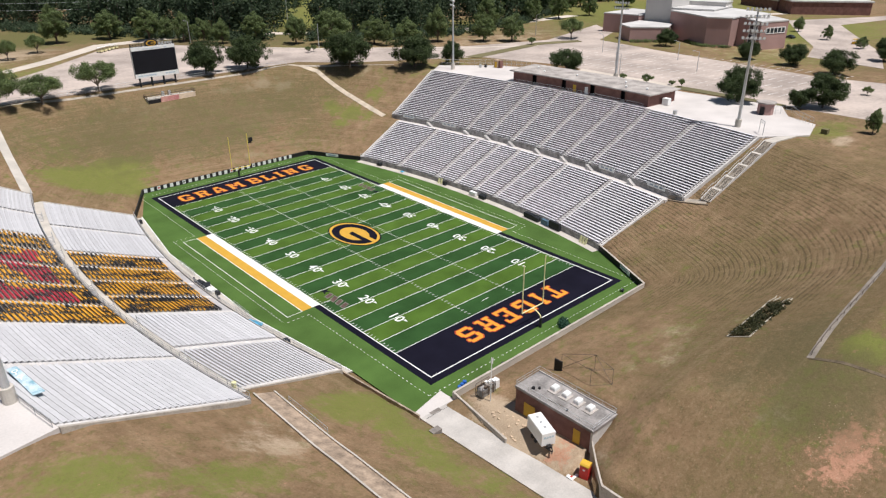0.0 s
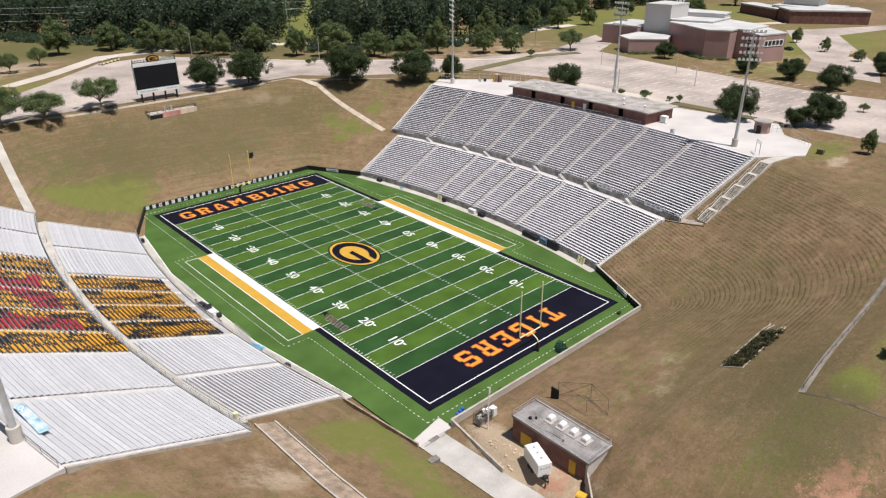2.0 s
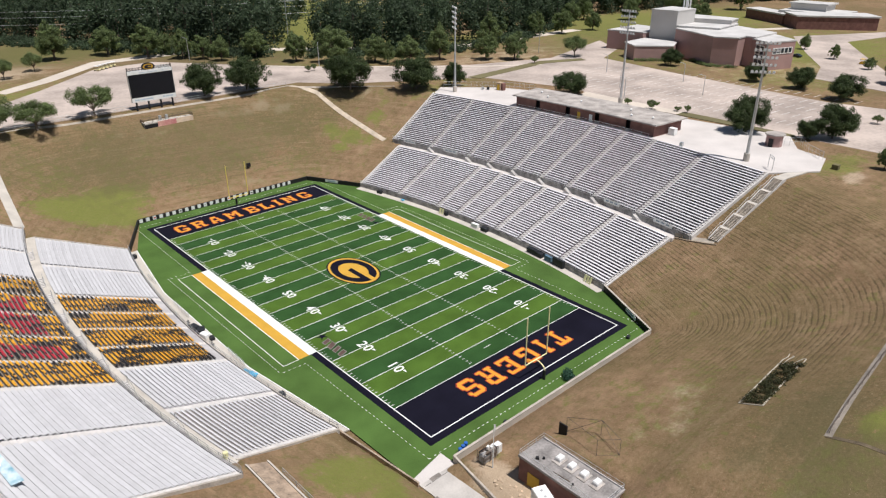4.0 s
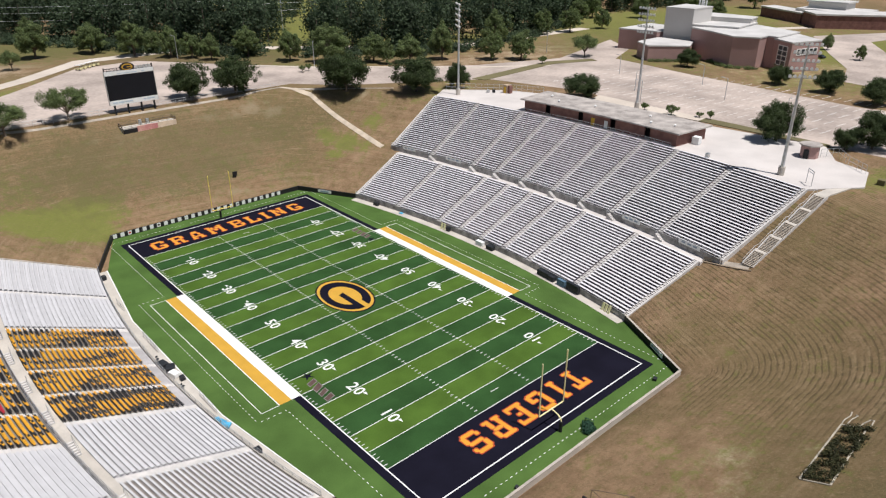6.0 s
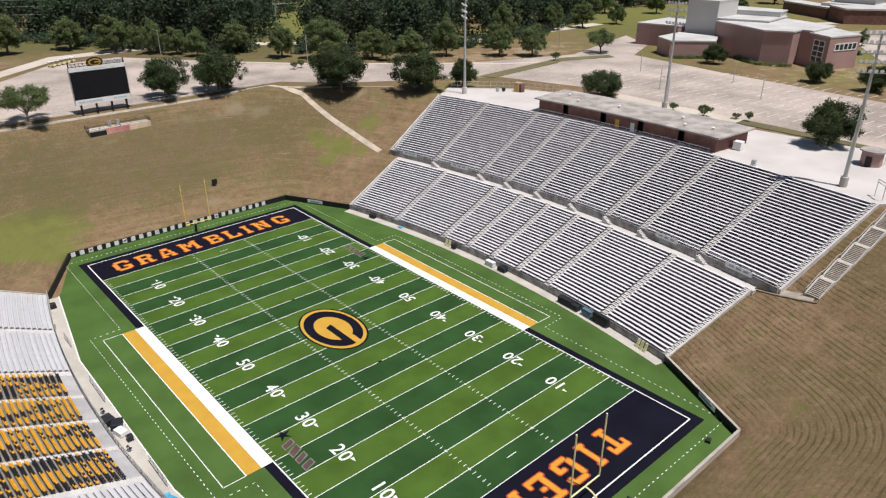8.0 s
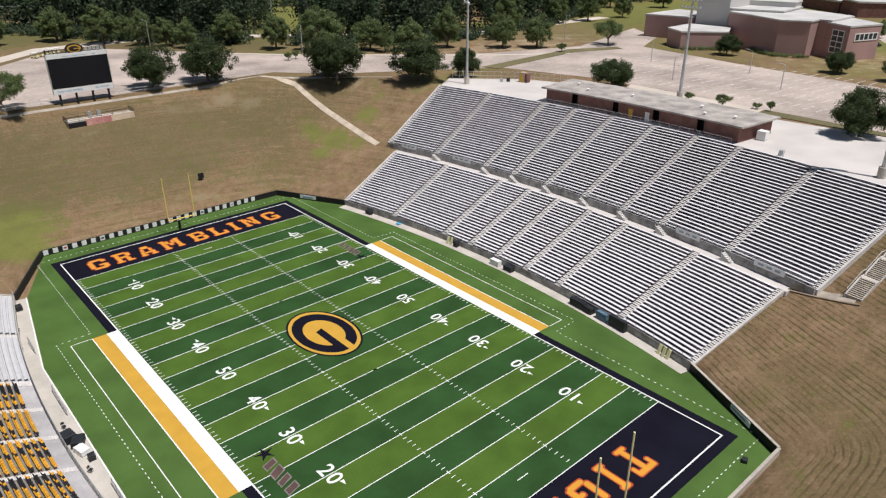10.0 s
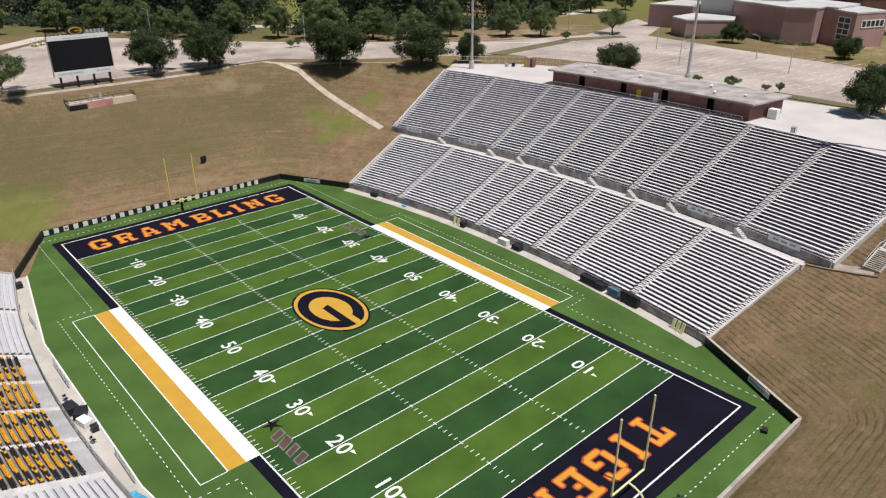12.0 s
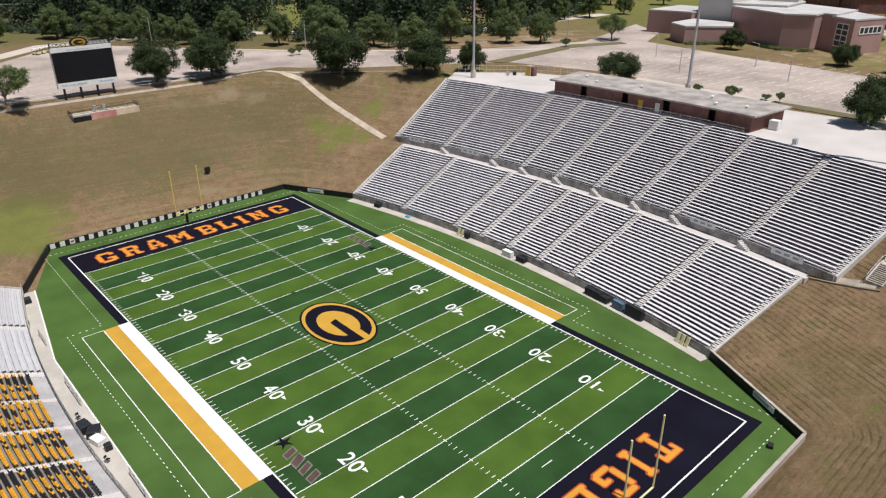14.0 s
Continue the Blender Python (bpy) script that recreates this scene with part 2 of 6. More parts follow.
# patches that stay green in the dry season: centre, half axes, strength
GREEN = [(140, 240, 40, 60, 1.2), (195, 315, 60, 90, 1.2), (-36, 66, 12, 8, 1.9), (230, 70, 90, 70, 0.55), (60, 140, 90, 36, 0.4), (-70, 150, 60, 40, 0.9), (2, 80, 56, 17, 0.2), (1.5, -106, 3, 3, 1.3), (190, -12, 24, 30, 0.55), (182, 52, 20, 22, 0.45), (125, 72, 50, 12, 0.5), (150, -70, 40, 14, 0.9), (-40, -57, 7, 5, 1.35), (-40, -70, 4, 12, 0.85), (-76, -66, 8, 6, 0.8), (110, 200, 60, 60, 1.0), (60, 235, 80, 40, 0.9), (0, 245, 60, 40, 0.9), (150, 140, 60, 30, 0.8), (270, 10, 70, 40, 1.0), (300, 110, 110, 60, 1.1), (-25, 150, 5, 14, 0.9),
         (58, 67, 4, 4, 0.8), (63, 70, 3, 2, 0.7), (47, 66, 4, 5, 1.05), (45, 74, 3, 6, 0.95), (50, 61, 3, 3, 0.9), (42, 65, 3, 4, 0.75), (-29, 70, 10, 8, 1.15), (-40, 80, 8, 14, 0.4), (-8, 82, 26, 8, 0.2), (-38, -62, 4, 9, 0.95), (-37, -86, 4, 12, 0.6), (-66, -70, 8, 4, 0.8), (-58, -82, 6, 4, 0.5),
         (12, -110, 9, 4, 1.0), (84, 64, 14, 8, 0.6), (16, -120, 12, 6, 0.6), (0, -80, 14, 9, 0.25), (95, -66, 12, 5, 0.9), (-10, -104, 10, 5, 0.55)]
BARE = [(150, 92, 60, 24, 0.5), (205, 0, 40, 46, 0.42), (110, 140, 60, 30, 0.35), (30, 97, 11, 4, 0.58), (-2, -82, 16, 7, 0.38), (-29, -59, 4, 2, 0.6), (-30, 200, 30, 25, 0.8), (-60, 190, 30, 30, 0.6), (-25, -76, 4.0, 11, 1.3), (-50.5, -70, 2, 26, 0.6), (-12, -100, 6, 8, 0.3), (36, 93, 9, 4, 0.45), (10, 66, 26, 3, 0.35), (-56, -62, 8, 6, 0.6), (-30, -68, 3, 4, 0.3), (88, -72, 6, 3, 0.8), (44, 58, 6, 4, 0.25), (63, 80, 7, 5, 0.4), (16, 97, 8, 3, 0.4), (-12, 94, 14, 3, 0.4)]
RED_SOIL = [(-13.0, -110, 5.0, 3.4, 0.85), (-25.6, -82, 2.4, 2.2, 0.8)]

SCRUB = [(0, 245, 140, 50, 1.0), (60, 180, 55, 40, 1.15), (110, 130, 60, 24, 0.7), (230, 110, 90, 60, 0.5), (0, 86, 66, 22, 0.98), (0, -99, 12, 6, 1.0), (-7, -105, 9, 7, 1.25), (-8, -96, 5, 5, 0.8), (26, 66, 6, 4, 0.5), (46, 64, 4, 5, 0.5), (0, 76, 30, 5, 0.3)]


def patches(rows):
    out = np.zeros(X.shape)
    for cx, cy, ax, ay, k in rows:
        out = np.maximum(out, k * np.clip(1.35 - np.hypot((X - cx) / ax, (Y - cy) / ay), 0, 1))
    return out


nx, ny = len(gx), len(gy)
ground_mesh = bpy.data.meshes.new("ground")
idx = np.arange(nx * ny).reshape(ny, nx)
faces = np.stack([idx[:-1, :-1], idx[:-1, 1:], idx[1:, 1:], idx[1:, :-1]], -1).reshape(-1, 4)
ground_mesh.from_pydata(np.stack([X, Y, Z], -1).reshape(-1, 3).tolist(), [], faces.tolist())
for key, values in (("green", patches(GREEN)), ("bare", patches(BARE)), ("red_soil", patches(RED_SOIL)), ("scrub", patches(SCRUB)), ("rise", distance(X, Y, PIT)), ("north", np.clip((Y - 40) / 20, 0, 1)), ("mown", np.clip((X - 6) / 16, 0, 1) * np.clip((-38 - Y) / 10, 0, 1) * np.clip((Y + 102) / 8, 0, 1))):
    ground_mesh.attributes.new(key, "FLOAT", "POINT").data.foreach_set("value", values.astype(np.float32).ravel())
ground_mesh.shade_smooth()


def leafy(m, share=0.48):
    """Let light through the leaves."""
    n, l = m.node_tree.nodes, m.node_tree.links
    bsdf = n["Principled BSDF"]
    thin, mix = n.new("ShaderNodeBsdfTranslucent"), n.new("ShaderNodeMixShader")
    l.new(bsdf.inputs["Base Color"].links[0].from_socket, thin.inputs["Color"])
    mix.inputs[0].default_value = share
    l.new(bsdf.outputs[0], mix.inputs[1])
    l.new(thin.outputs[0], mix.inputs[2])
    l.new(mix.outputs[0], n["Material Output"].inputs["Surface"])


for m in (LEAF, LEAF_LIGHT, LEAF_FOREST):
    leafy(m)


def ground_material():
    m = bpy.data.materials.new("dry_grass")
    m.use_nodes = True
    nt = m.node_tree
    n, l = nt.nodes, nt.links
    bsdf = n["Principled BSDF"]
    bsdf.inputs["Roughness"].default_value, bsdf.inputs["Specular IOR Level"].default_value = 0.95, 0.15
    pos = n.new("ShaderNodeNewGeometry").outputs["Position"]

    def noise_at(scale, detail=5, rough=0.55):
        t = n.new("ShaderNodeTexNoise")
        t.inputs["Scale"].default_value, t.inputs["Detail"].default_value, t.inputs["Roughness"].default_value = scale, detail, rough
        l.new(pos, t.inputs["Vector"])
        return t.outputs[0]

    def attr(name):
        a = n.new("ShaderNodeAttribute")
        a.attribute_name = name
        return a.outputs["Fac"]

    def math_node(op, a, b, c=None):
        t = n.new("ShaderNodeMath")
        t.operation = op
        for k, v in enumerate((a, b, c)):
            if v is None:
                continue
            if isinstance(v, (int, float)):
                t.inputs[k].default_value = v
            else:
                l.new(v, t.inputs[k])
        return t.outputs[0]

    def span(v, a, b):
        t = n.new("ShaderNodeMapRange")
        t.interpolation_type = "SMOOTHSTEP"
        t.inputs[1].default_value, t.inputs[2].default_value = a, b
        l.new(v, t.inputs[0])
        return t.outputs[0]

    def mixed(fac, a, b):
        t = n.new("ShaderNodeMix")
        t.data_type = "RGBA"
        l.new(fac, t.inputs[0])
        for k, v in ((6, a), (7, b)):
            if isinstance(v, tuple):
                t.inputs[k].default_value = (*v, 1)
            else:
                l.new(v, t.inputs[k])
        return t.outputs[2]

    wide, mid, fine, grain = noise_at(0.035), noise_at(0.22, 6, 0.6), noise_at(1.6, 6, 0.75), noise_at(7.0, 3, 0.6)
    # streaks that run along the contours
    parts, along = n.new("ShaderNodeSeparateXYZ"), n.new("ShaderNodeCombineXYZ")
    l.new(pos, parts.inputs[0])
    l.new(math_node("MULTIPLY", parts.outputs[0], 0.05), along.inputs[0])
    l.new(math_node("MULTIPLY", attr("rise"), 0.5), along.inputs[1])
    l.new(math_node("MULTIPLY", parts.outputs[1], 0.05), along.inputs[2])
    streak = n.new("ShaderNodeTexNoise")
    streak.inputs["Scale"].default_value, streak.inputs["Detail"].default_value, streak.inputs["Roughness"].default_value = 1.0, 6, 0.65
    l.new(along.outputs[0], streak.inputs["Vector"])
    streak = streak.outputs[0]
    # finer wheel marks in the same direction
    fine_along, marks = n.new("ShaderNodeCombineXYZ"), n.new("ShaderNodeTexNoise")
    l.new(math_node("MULTIPLY", parts.outputs[0], 0.07), fine_along.inputs[0])
    l.new(math_node("MULTIPLY_ADD", attr("rise"), 1.5, math_node("MULTIPLY", parts.outputs[0], 0.12)), fine_along.inputs[1])
    l.new(math_node("MULTIPLY", parts.outputs[1], 0.07), fine_along.inputs[2])
    marks.inputs["Scale"].default_value, marks.inputs["Detail"].default_value, marks.inputs["Roughness"].default_value = 1.0, 4, 0.6
    l.new(fine_along.outputs[0], marks.inputs["Vector"])
    marks = marks.outputs[0]
    clump, tuft, speck = noise_at(0.55, 9, 0.72), noise_at(2.6, 6, 0.85), noise_at(1.1, 8, 0.9)
    base = mixed(span(mid, 0.3, 0.7), (0.204, 0.129, 0.074), (0.290, 0.188, 0.113))
    base = mixed(span(wide, 0.42, 0.62), base, (0.176, 0.124, 0.064))
    base = mixed(math_node("MULTIPLY", span(streak, 0.50, 0.74), 0.45), base, (0.315, 0.230, 0.138))
    base = mixed(math_node("MULTIPLY", span(streak, 0.48, 0.28), 0.35), base, (0.122, 0.098, 0.044))
    base = mixed(math_node("MULTIPLY", math_node("MULTIPLY", span(marks, 0.54, 0.70), attr("north")), 0.42), base, (0.340, 0.255, 0.165))
    base = mixed(math_node("MULTIPLY", math_node("MULTIPLY", span(marks, 0.46, 0.32), attr("north")), 0.5), base, (0.110, 0.088, 0.042))
    base = mixed(math_node("MULTIPLY", span(clump, 0.47, 0.66), 0.62), base, (0.122, 0.093, 0.041))
    base = mixed(math_node("MULTIPLY", span(clump, 0.46, 0.30), 0.45), base, (0.300, 0.212, 0.128))
    base = mixed(math_node("MULTIPLY", span(fine, 0.50, 0.70), 0.6), base, (0.100, 0.080, 0.038))
    base = mixed(math_node("MULTIPLY", span(tuft, 0.54, 0.66), 0.6), base, (0.350, 0.262, 0.165))
    base = mixed(math_node("MULTIPLY", span(tuft, 0.47, 0.35), 0.6), base, (0.085, 0.068, 0.032))
    base = mixed(math_node("MULTIPLY", span(speck, 0.60, 0.70), 0.7), base, (0.42, 0.33, 0.225))
    base = mixed(math_node("MULTIPLY", span(speck, 0.42, 0.33), 0.55), base, (0.095, 0.076, 0.036))
    ragged = math_node("ADD", math_node("MULTIPLY_ADD", mid, 1.5, -0.75), math_node("MULTIPLY_ADD", fine, 0.9, -0.45))
    uneven = math_node("ADD", ragged, math_node("MULTIPLY_ADD", clump, 2.4, -1.2))
    greens = math_node("MULTIPLY", span(math_node("ADD", attr("green"), uneven), 0.05, 0.95), math_node("MULTIPLY_ADD", span(tuft, 0.34, 0.54), 0.38, 0.52))
    base = mixed(greens, base, mixed(fine, (0.104, 0.130, 0.024), (0.212, 0.222, 0.060)))
    bares = span(math_node("ADD", attr("bare"), ragged), 0.3, 0.95)
    base = mixed(bares, base, mixed(fine, (0.35, 0.265, 0.18), (0.50, 0.39, 0.285)))
    base = mixed(math_node("MULTIPLY", span(grain, 0.62, 0.80), 0.45), base, (0.36, 0.30, 0.20))
    reds = span(math_node("ADD", attr("red_soil"), math_node("MULTIPLY_ADD", noise_at(0.7, 9, 0.8), 3.6, -1.8)), 0.35, 0.85)
    base = mixed(reds, base, mixed(fine, (0.36, 0.165, 0.10), (0.53, 0.315, 0.215)))
    scrub = span(math_node("ADD", attr("scrub"), ragged), 0.25, 1.0)
    base = mixed(math_node("MULTIPLY", scrub, 0.65), base, mixed(tuft, (0.060, 0.055, 0.024), (0.150, 0.125, 0.062)))
    # mowing lines along the contours
    wave = math_node("SINE", math_node("MULTIPLY_ADD", attr("rise"), 7.4, math_node("MULTIPLY_ADD", mid, 5.0, math_node("MULTIPLY", fine, 2.2))), 0.0)
    rows = math_node("MULTIPLY", span(wave, 0.0, 1.0), math_node("MULTIPLY", attr("mown"), span(noise_at(0.12, 4), 0.30, 0.56)))
    base = mixed(math_node("MULTIPLY", math_node("MULTIPLY", rows, span(clump, 0.36, 0.56)), 0.8), base, (0.092, 0.066, 0.036))
    l.new(base, bsdf.inputs["Base Color"])
    b = n.new("ShaderNodeBump")
    b.inputs["Strength"].default_value, b.inputs["Distance"].default_value = 0.5, 0.25
    l.new(math_node("ADD", math_node("MULTIPLY_ADD", grain, 0.4, fine), math_node("MULTIPLY", rows, -0.35)), b.inputs["Height"])
    l.new(b.outputs[0], bsdf.inputs["Normal"])
    return m


ground_mesh.materials.append(ground_material())
tagged(new("ground", ground_mesh), "dry mown grass bowl with green patches and bare soil", "ground", kind="structure")


def slab(name, points, z0, z1, m, label, category):
    g = geo()
    prism(g, points, z0, z1)
    return tagged(part(name, g, m), label, category, kind="structure")


# ---- playing level ----
turf_edge = [(25.75, -61.2), (34.2, -44.75), *arc(R_GREEN, -END, END, 24), (34.2, 44.75), (25.75, 61.1), (-26.0, 61.1), (-32.7, 44.5), (-36.3, 19.0), (-36.2, -19.0), (-32.7, -45.0), (-32.3, -61.5)]
slab("turf", turf_edge, -0.2, 0.0, TURF, "green artificial turf apron round the playing field", "turf")
for side, word in ((1, "east"), (-1, "west")):
    inner = arc(R_GREEN, -END, END, 24) if side > 0 else [(-32.7, -45.0), (-36.2, -19.0), (-36.3, 19.0), (-32.7, 44.5)]
    slab("pavement_" + word, [*inner, *reversed(arc(R_FRONT, -END, END, 24, side))], -0.2, 0.04, CONCRETE, "pale concrete walkway between turf and grandstand", "walkway")

field = thing("playing_field", "striped green artificial turf football field with white yard lines", "playing field", kind="structure")
for k in range(20):
    g = geo()
    y0 = (-50 + 5 * k) * YARD
    box(g, -HALF_W, HALF_W, y0, y0 + 5 * YARD, 0.0, 0.012)
    part("turf_panel", g, TURF_LIGHT if k % 2 else TURF_DARK, field)
for s in (-1, 1):
    g = geo()
    box(g, -HALF_W, HALF_W, *sorted((s * 50 * YARD, s * HALF_L)), 0.0, 0.012)
    part("end_zone", g, NAVY, field, "dark navy end zone")
    g = geo()
    box(g, -HALF_W - 1.5, HALF_W + 1.5, *sorted((s * (HALF_L + 0.2), s * (HALF_L + 1.6))), 0.0, 0.010)
    part("border_strip", g, NAVY, field, "dark navy border")
    for sx in (-1, 1):
        g = geo()
        box(g, *sorted((sx * (HALF_W + 0.2), sx * (HALF_W + 1.5))), *sorted((s * 25 * YARD, s * (HALF_L + 0.2))), 0.0, 0.010)
        part("border_strip", g, NAVY, field, "dark navy border")
    g = geo()
    box(g, *sorted((s * HALF_W, s * (HALF_W + 0.2))), -HALF_L - 0.2, HALF_L + 0.2, 0.0, 0.018)
    part("side_line", g, LINE, field, "white line")
    g = geo()
    box(g, -HALF_W, HALF_W, *sorted((s * HALF_L, s * (HALF_L + 0.2))), 0.0, 0.018)
    part("end_line", g, LINE, field, "white line")
    g = geo()
    box(g, *sorted((s * (HALF_W + 0.2), s * (HALF_W + 1.83))), -25 * YARD, 25 * YARD, 0.0, 0.014)
    part("coaching_strip", g, LINE, field, "white strip")
    g = geo()
    box(g, *sorted((s * (HALF_W + 1.83), s * (HALF_W + 3.95))), -25 * YARD, 25 * YARD, 0.0, 0.014)
    part("team_strip", g, GOLD, field, "gold strip")
    g = geo()
    box(g, *sorted((s * (HALF_W + 3.95), s * (HALF_W + 4.1))), -25 * YARD, 25 * YARD, 0.0, 0.014)
    for yy in (-25 * YARD, 25 * YARD):
        box(g, *sorted((s * (HALF_W + 4.1), s * (HALF_W + 7.25))), yy - 0.06, yy + 0.06, 0.0, 0.014)
    box(g, *sorted((s * (HALF_W + 7.13), s * (HALF_W + 7.25))), -25 * YARD, 25 * YARD, 0.0, 0.014)
    part("team_box_line", g, LINE, field, "thin white outline")
for k in range(21):
    g = geo()
    y = (-50 + 5 * k) * YARD
    box(g, -HALF_W + (0 if k % 20 == 0 else 0.1), HALF_W - (0 if k % 20 == 0 else 0.1), y - 0.06, y + 0.06, 0.0, 0.020)
    part("yard_line", g, LINE, field, "white line")
g = geo()
for k in range(1, 100):
    y = (-50 + k) * YARD
    if k % 5:
        for x in (-6.1, 6.1, -HALF_W + 0.4, HALF_W - 0.4):
            box(g, x - 0.3, x + 0.3, y - 0.05, y + 0.05, 0.0, 0.018)
    else:
        for x in (-6.1, 6.1):
            box(g, x - 0.06, x + 0.06, y - 0.3, y + 0.3, 0.0, 0.024)
for s in (-1, 1):
    box(g, -0.9, 0.9, s * 47 * YARD - 0.06, s * 47 * YARD + 0.06, 0.0, 0.02)
    for yy in (-1, 1):
        box(g, -0.35, 0.35, yy * 15 * YARD - 0.12, yy * 15 * YARD + 0.12, 0.0, 0.03)
tagged(part("hash_mark", g, LINE, field, "short white hash marks"), kind="stuff")
# dashed restraining line
g = geo()
dash = lambda p, q: bar(g, (*p, 0.0), (*q, 0.0), 0.1, 0.012)


def dashed(p, q):
    p, q = Vector(p), Vector(q)
    n = int((q - p).length / 1.0)
    for k in range(n):
        dash(p + (q - p) * (k / n), p + (q - p) * ((k + 0.38) / n))


for sx in (-1, 1):
    for sy in (-1, 1):
        dashed((sx * 27.9, sy * 58.4), (sx * 28.1, sy * 24.7))
        dashed((sx * 28.1, sy * 24.7), (sx * 33.2, sy * 24.5))
    dashed((sx * 33.2, 24.5), (sx * 33.1, -24.5))
for sy in (-1, 1):
    dashed((-27.9, sy * 58.4), (27.9, sy * 58.4))
tagged(part("dashed_line", g, LINE, field, "dashed white line"), kind="stuff")

# numerals read from the nearer side line
for k in range(1, 10):
    number = 50 - abs(50 - 10 * k)
    y = (-50 + 10 * k) * YARD
    for s in (-1, 1):
        ob = part("numeral", text_mesh(str(number), 2.95, LINE, 0.04, 0.0, 1.22), LINE, field, "white numeral %d" % number)
        ob.matrix_basis = pose(s * 16.85, y, 0.024, 0, 0, -90 if s < 0 else 90)
        if number != 50:
            g = geo()
            d = -1 if k < 5 else 1
            prism(g, [(s * 16.3 - 0.28, y + d * 1.75), (s * 16.3 + 0.28, y + d * 1.75), (s * 16.3, y + d * 2.65)], 0.0, 0.022)
            part("arrow", g, LINE, field, "small white arrow")


# block letters with slab feet, on a grid 5 wide and 7 high
STROKES = {
    "T": [(0, 5.6, 5, 7), (1.8, 0, 3.2, 7), (0, 4.4, 1.1, 7), (3.9, 4.4, 5, 7), (1.0, 0, 4.0, 1.2)],
    "I": [(1.3, 0, 3.7, 1.3), (1.3, 5.7, 3.7, 7), (1.8, 0, 3.2, 7)],
    "G": [(0, 1, 1.5, 6), (0.6, 5.6, 4.4, 7), (0.6, 0, 4.4, 1.4), (3.5, 4.6, 5, 6.4), (3.5, 0.4, 5, 3.2), (2.5, 2.2, 5, 3.4)],
    "E": [(0, 0, 2.2, 1.3), (0, 5.7, 2.2, 7), (0.5, 0, 2.0, 7), (0, 0, 5, 1.3), (0, 5.7, 5, 7), (3.9, 0, 5, 2.3), (3.9, 4.7, 5, 7), (2, 2.9, 3.6, 4.1)],
    "R": [(0, 0, 2.4, 1.2), (0.5, 0, 1.9, 7), (0, 5.7, 4.2, 7), (3.5, 3.8, 5, 6.4), (1.5, 2.9, 4.3, 4.2), (3.0, 0.6, 4.4, 3.2), (3.0, 0, 5.2, 1.2)],
    "S": [(0.5, 5.6, 4.5, 7), (0, 3.8, 1.5, 6.4), (0.5, 2.9, 4.5, 4.2), (3.5, 0.6, 5, 3.4), (0.5, 0, 4.5, 1.4), (3.7, 4.7, 5, 6.2), (0, 0.8, 1.3, 2.3)],
    "A": [(0, 0, 2.1, 1.2), (2.9, 0, 5, 1.2), (0.4, 0, 1.6, 3.2), (3.4, 0, 4.6, 3.2), (0.8, 2.8, 1.9, 5.2), (3.1, 2.8, 4.2, 5.2), (1.3, 5, 3.7, 7), (1.2, 1.6, 3.8, 2.8)],
    "M": [(-0.6, 0, 1.6, 1.2), (3.4, 0, 5.6, 1.2), (-0.2, 0, 1.2, 7), (3.8, 0, 5.2, 7), (-0.6, 5.8, 1.2, 7), (3.8, 5.8, 5.6, 7), (1.0, 3.8, 2.2, 6.2), (2.8, 3.8, 4.0, 6.2), (1.8, 2.4, 3.2, 4.6)],
    "B": [(0, 0, 4.3, 1.3), (0, 5.7, 4.3, 7), (0.5, 0, 1.9, 7), (1.5, 2.9, 4.2, 4.1), (3.5, 0.6, 5, 3.2), (3.5, 3.8, 4.9, 6.4)],
    "L": [(0, 0, 5, 1.3), (0, 5.7, 2.6, 7), (0.5, 0, 2.0, 7), (3.8, 0, 5, 2.8)],
    "N": [(-0.2, 0, 2.0, 1.2), (0.3, 0, 1.6, 7), (-0.2, 5.8, 1.8, 7), (3.5, 0, 4.8, 7), (3.0, 5.8, 5.3, 7), (1.4, 4.0, 2.4, 6.4), (2.0, 2.6, 3.1, 5.0), (2.7, 0.8, 3.7, 3.4)],
}


def letter(char, x, y, width, height, turned, parent):
    """One end-zone letter: a rust outline under an orange face."""
    for k, (grow, z, m, name) in enumerate(((0.08, 0.016, RUST, "outline"), (-0.22, 0.020, ORANGE, "face"))):
        g = geo()
        for j, (a, b, c, d) in enumerate(STROKES[char]):
            px = [(v - 2.5) / 5 * width for v in (a, c)]
            py = [(v - 3.5) / 7 * height for v in (b, d)]
            e = grow * 0.6
            xs, ys = (px[0] - e, px[1] + e), (py[0] - e, py[1] + e)
            cut = min(0.22, (xs[1] - xs[0]) / 3)
            pts = [(xs[0] + cut, ys[0]), (xs[1] - cut, ys[0]), (xs[1], ys[0] + cut), (xs[1], ys[1] - cut), (xs[1] - cut, ys[1]), (xs[0] + cut, ys[1]), (xs[0], ys[1] - cut), (xs[0], ys[0] + cut)]
            prism(g, [(x + turned * u, y + turned * v) for u, v in pts], 0.0, z + 0.0004 * j)
        if k == 0:
            base = part("letter", g, m, parent, "letter %s in orange with a rust outline" % char)
        else:
            part("letter_face", g, m, base)


for k, char in enumerate("TIGERS"):
    letter(char, (12.2, 7.9, 3.5, -1.3, -6.1, -11.0)[k], -50.0, 3.6, 4.95, -1, field)
for k, char in enumerate("GRAMBLING"):
    letter(char, (-19.0, -14.4, -9.7, -4.6, 1.1, 5.5, 9.2, 13.0, 18.0)[k], 50.2, 3.4, 4.95, 1, field)

# round emblem at midfield
EM_A, EM_B = 7.8, 5.25


def oval(g, a, b, z, n=48):
    """A flat oval disc with its long axis along the field."""
    prism(g, [(b * math.sin(t), -a * math.cos(t)) for t in (2 * math.pi * k / n for k in range(n))], 0.0, z)


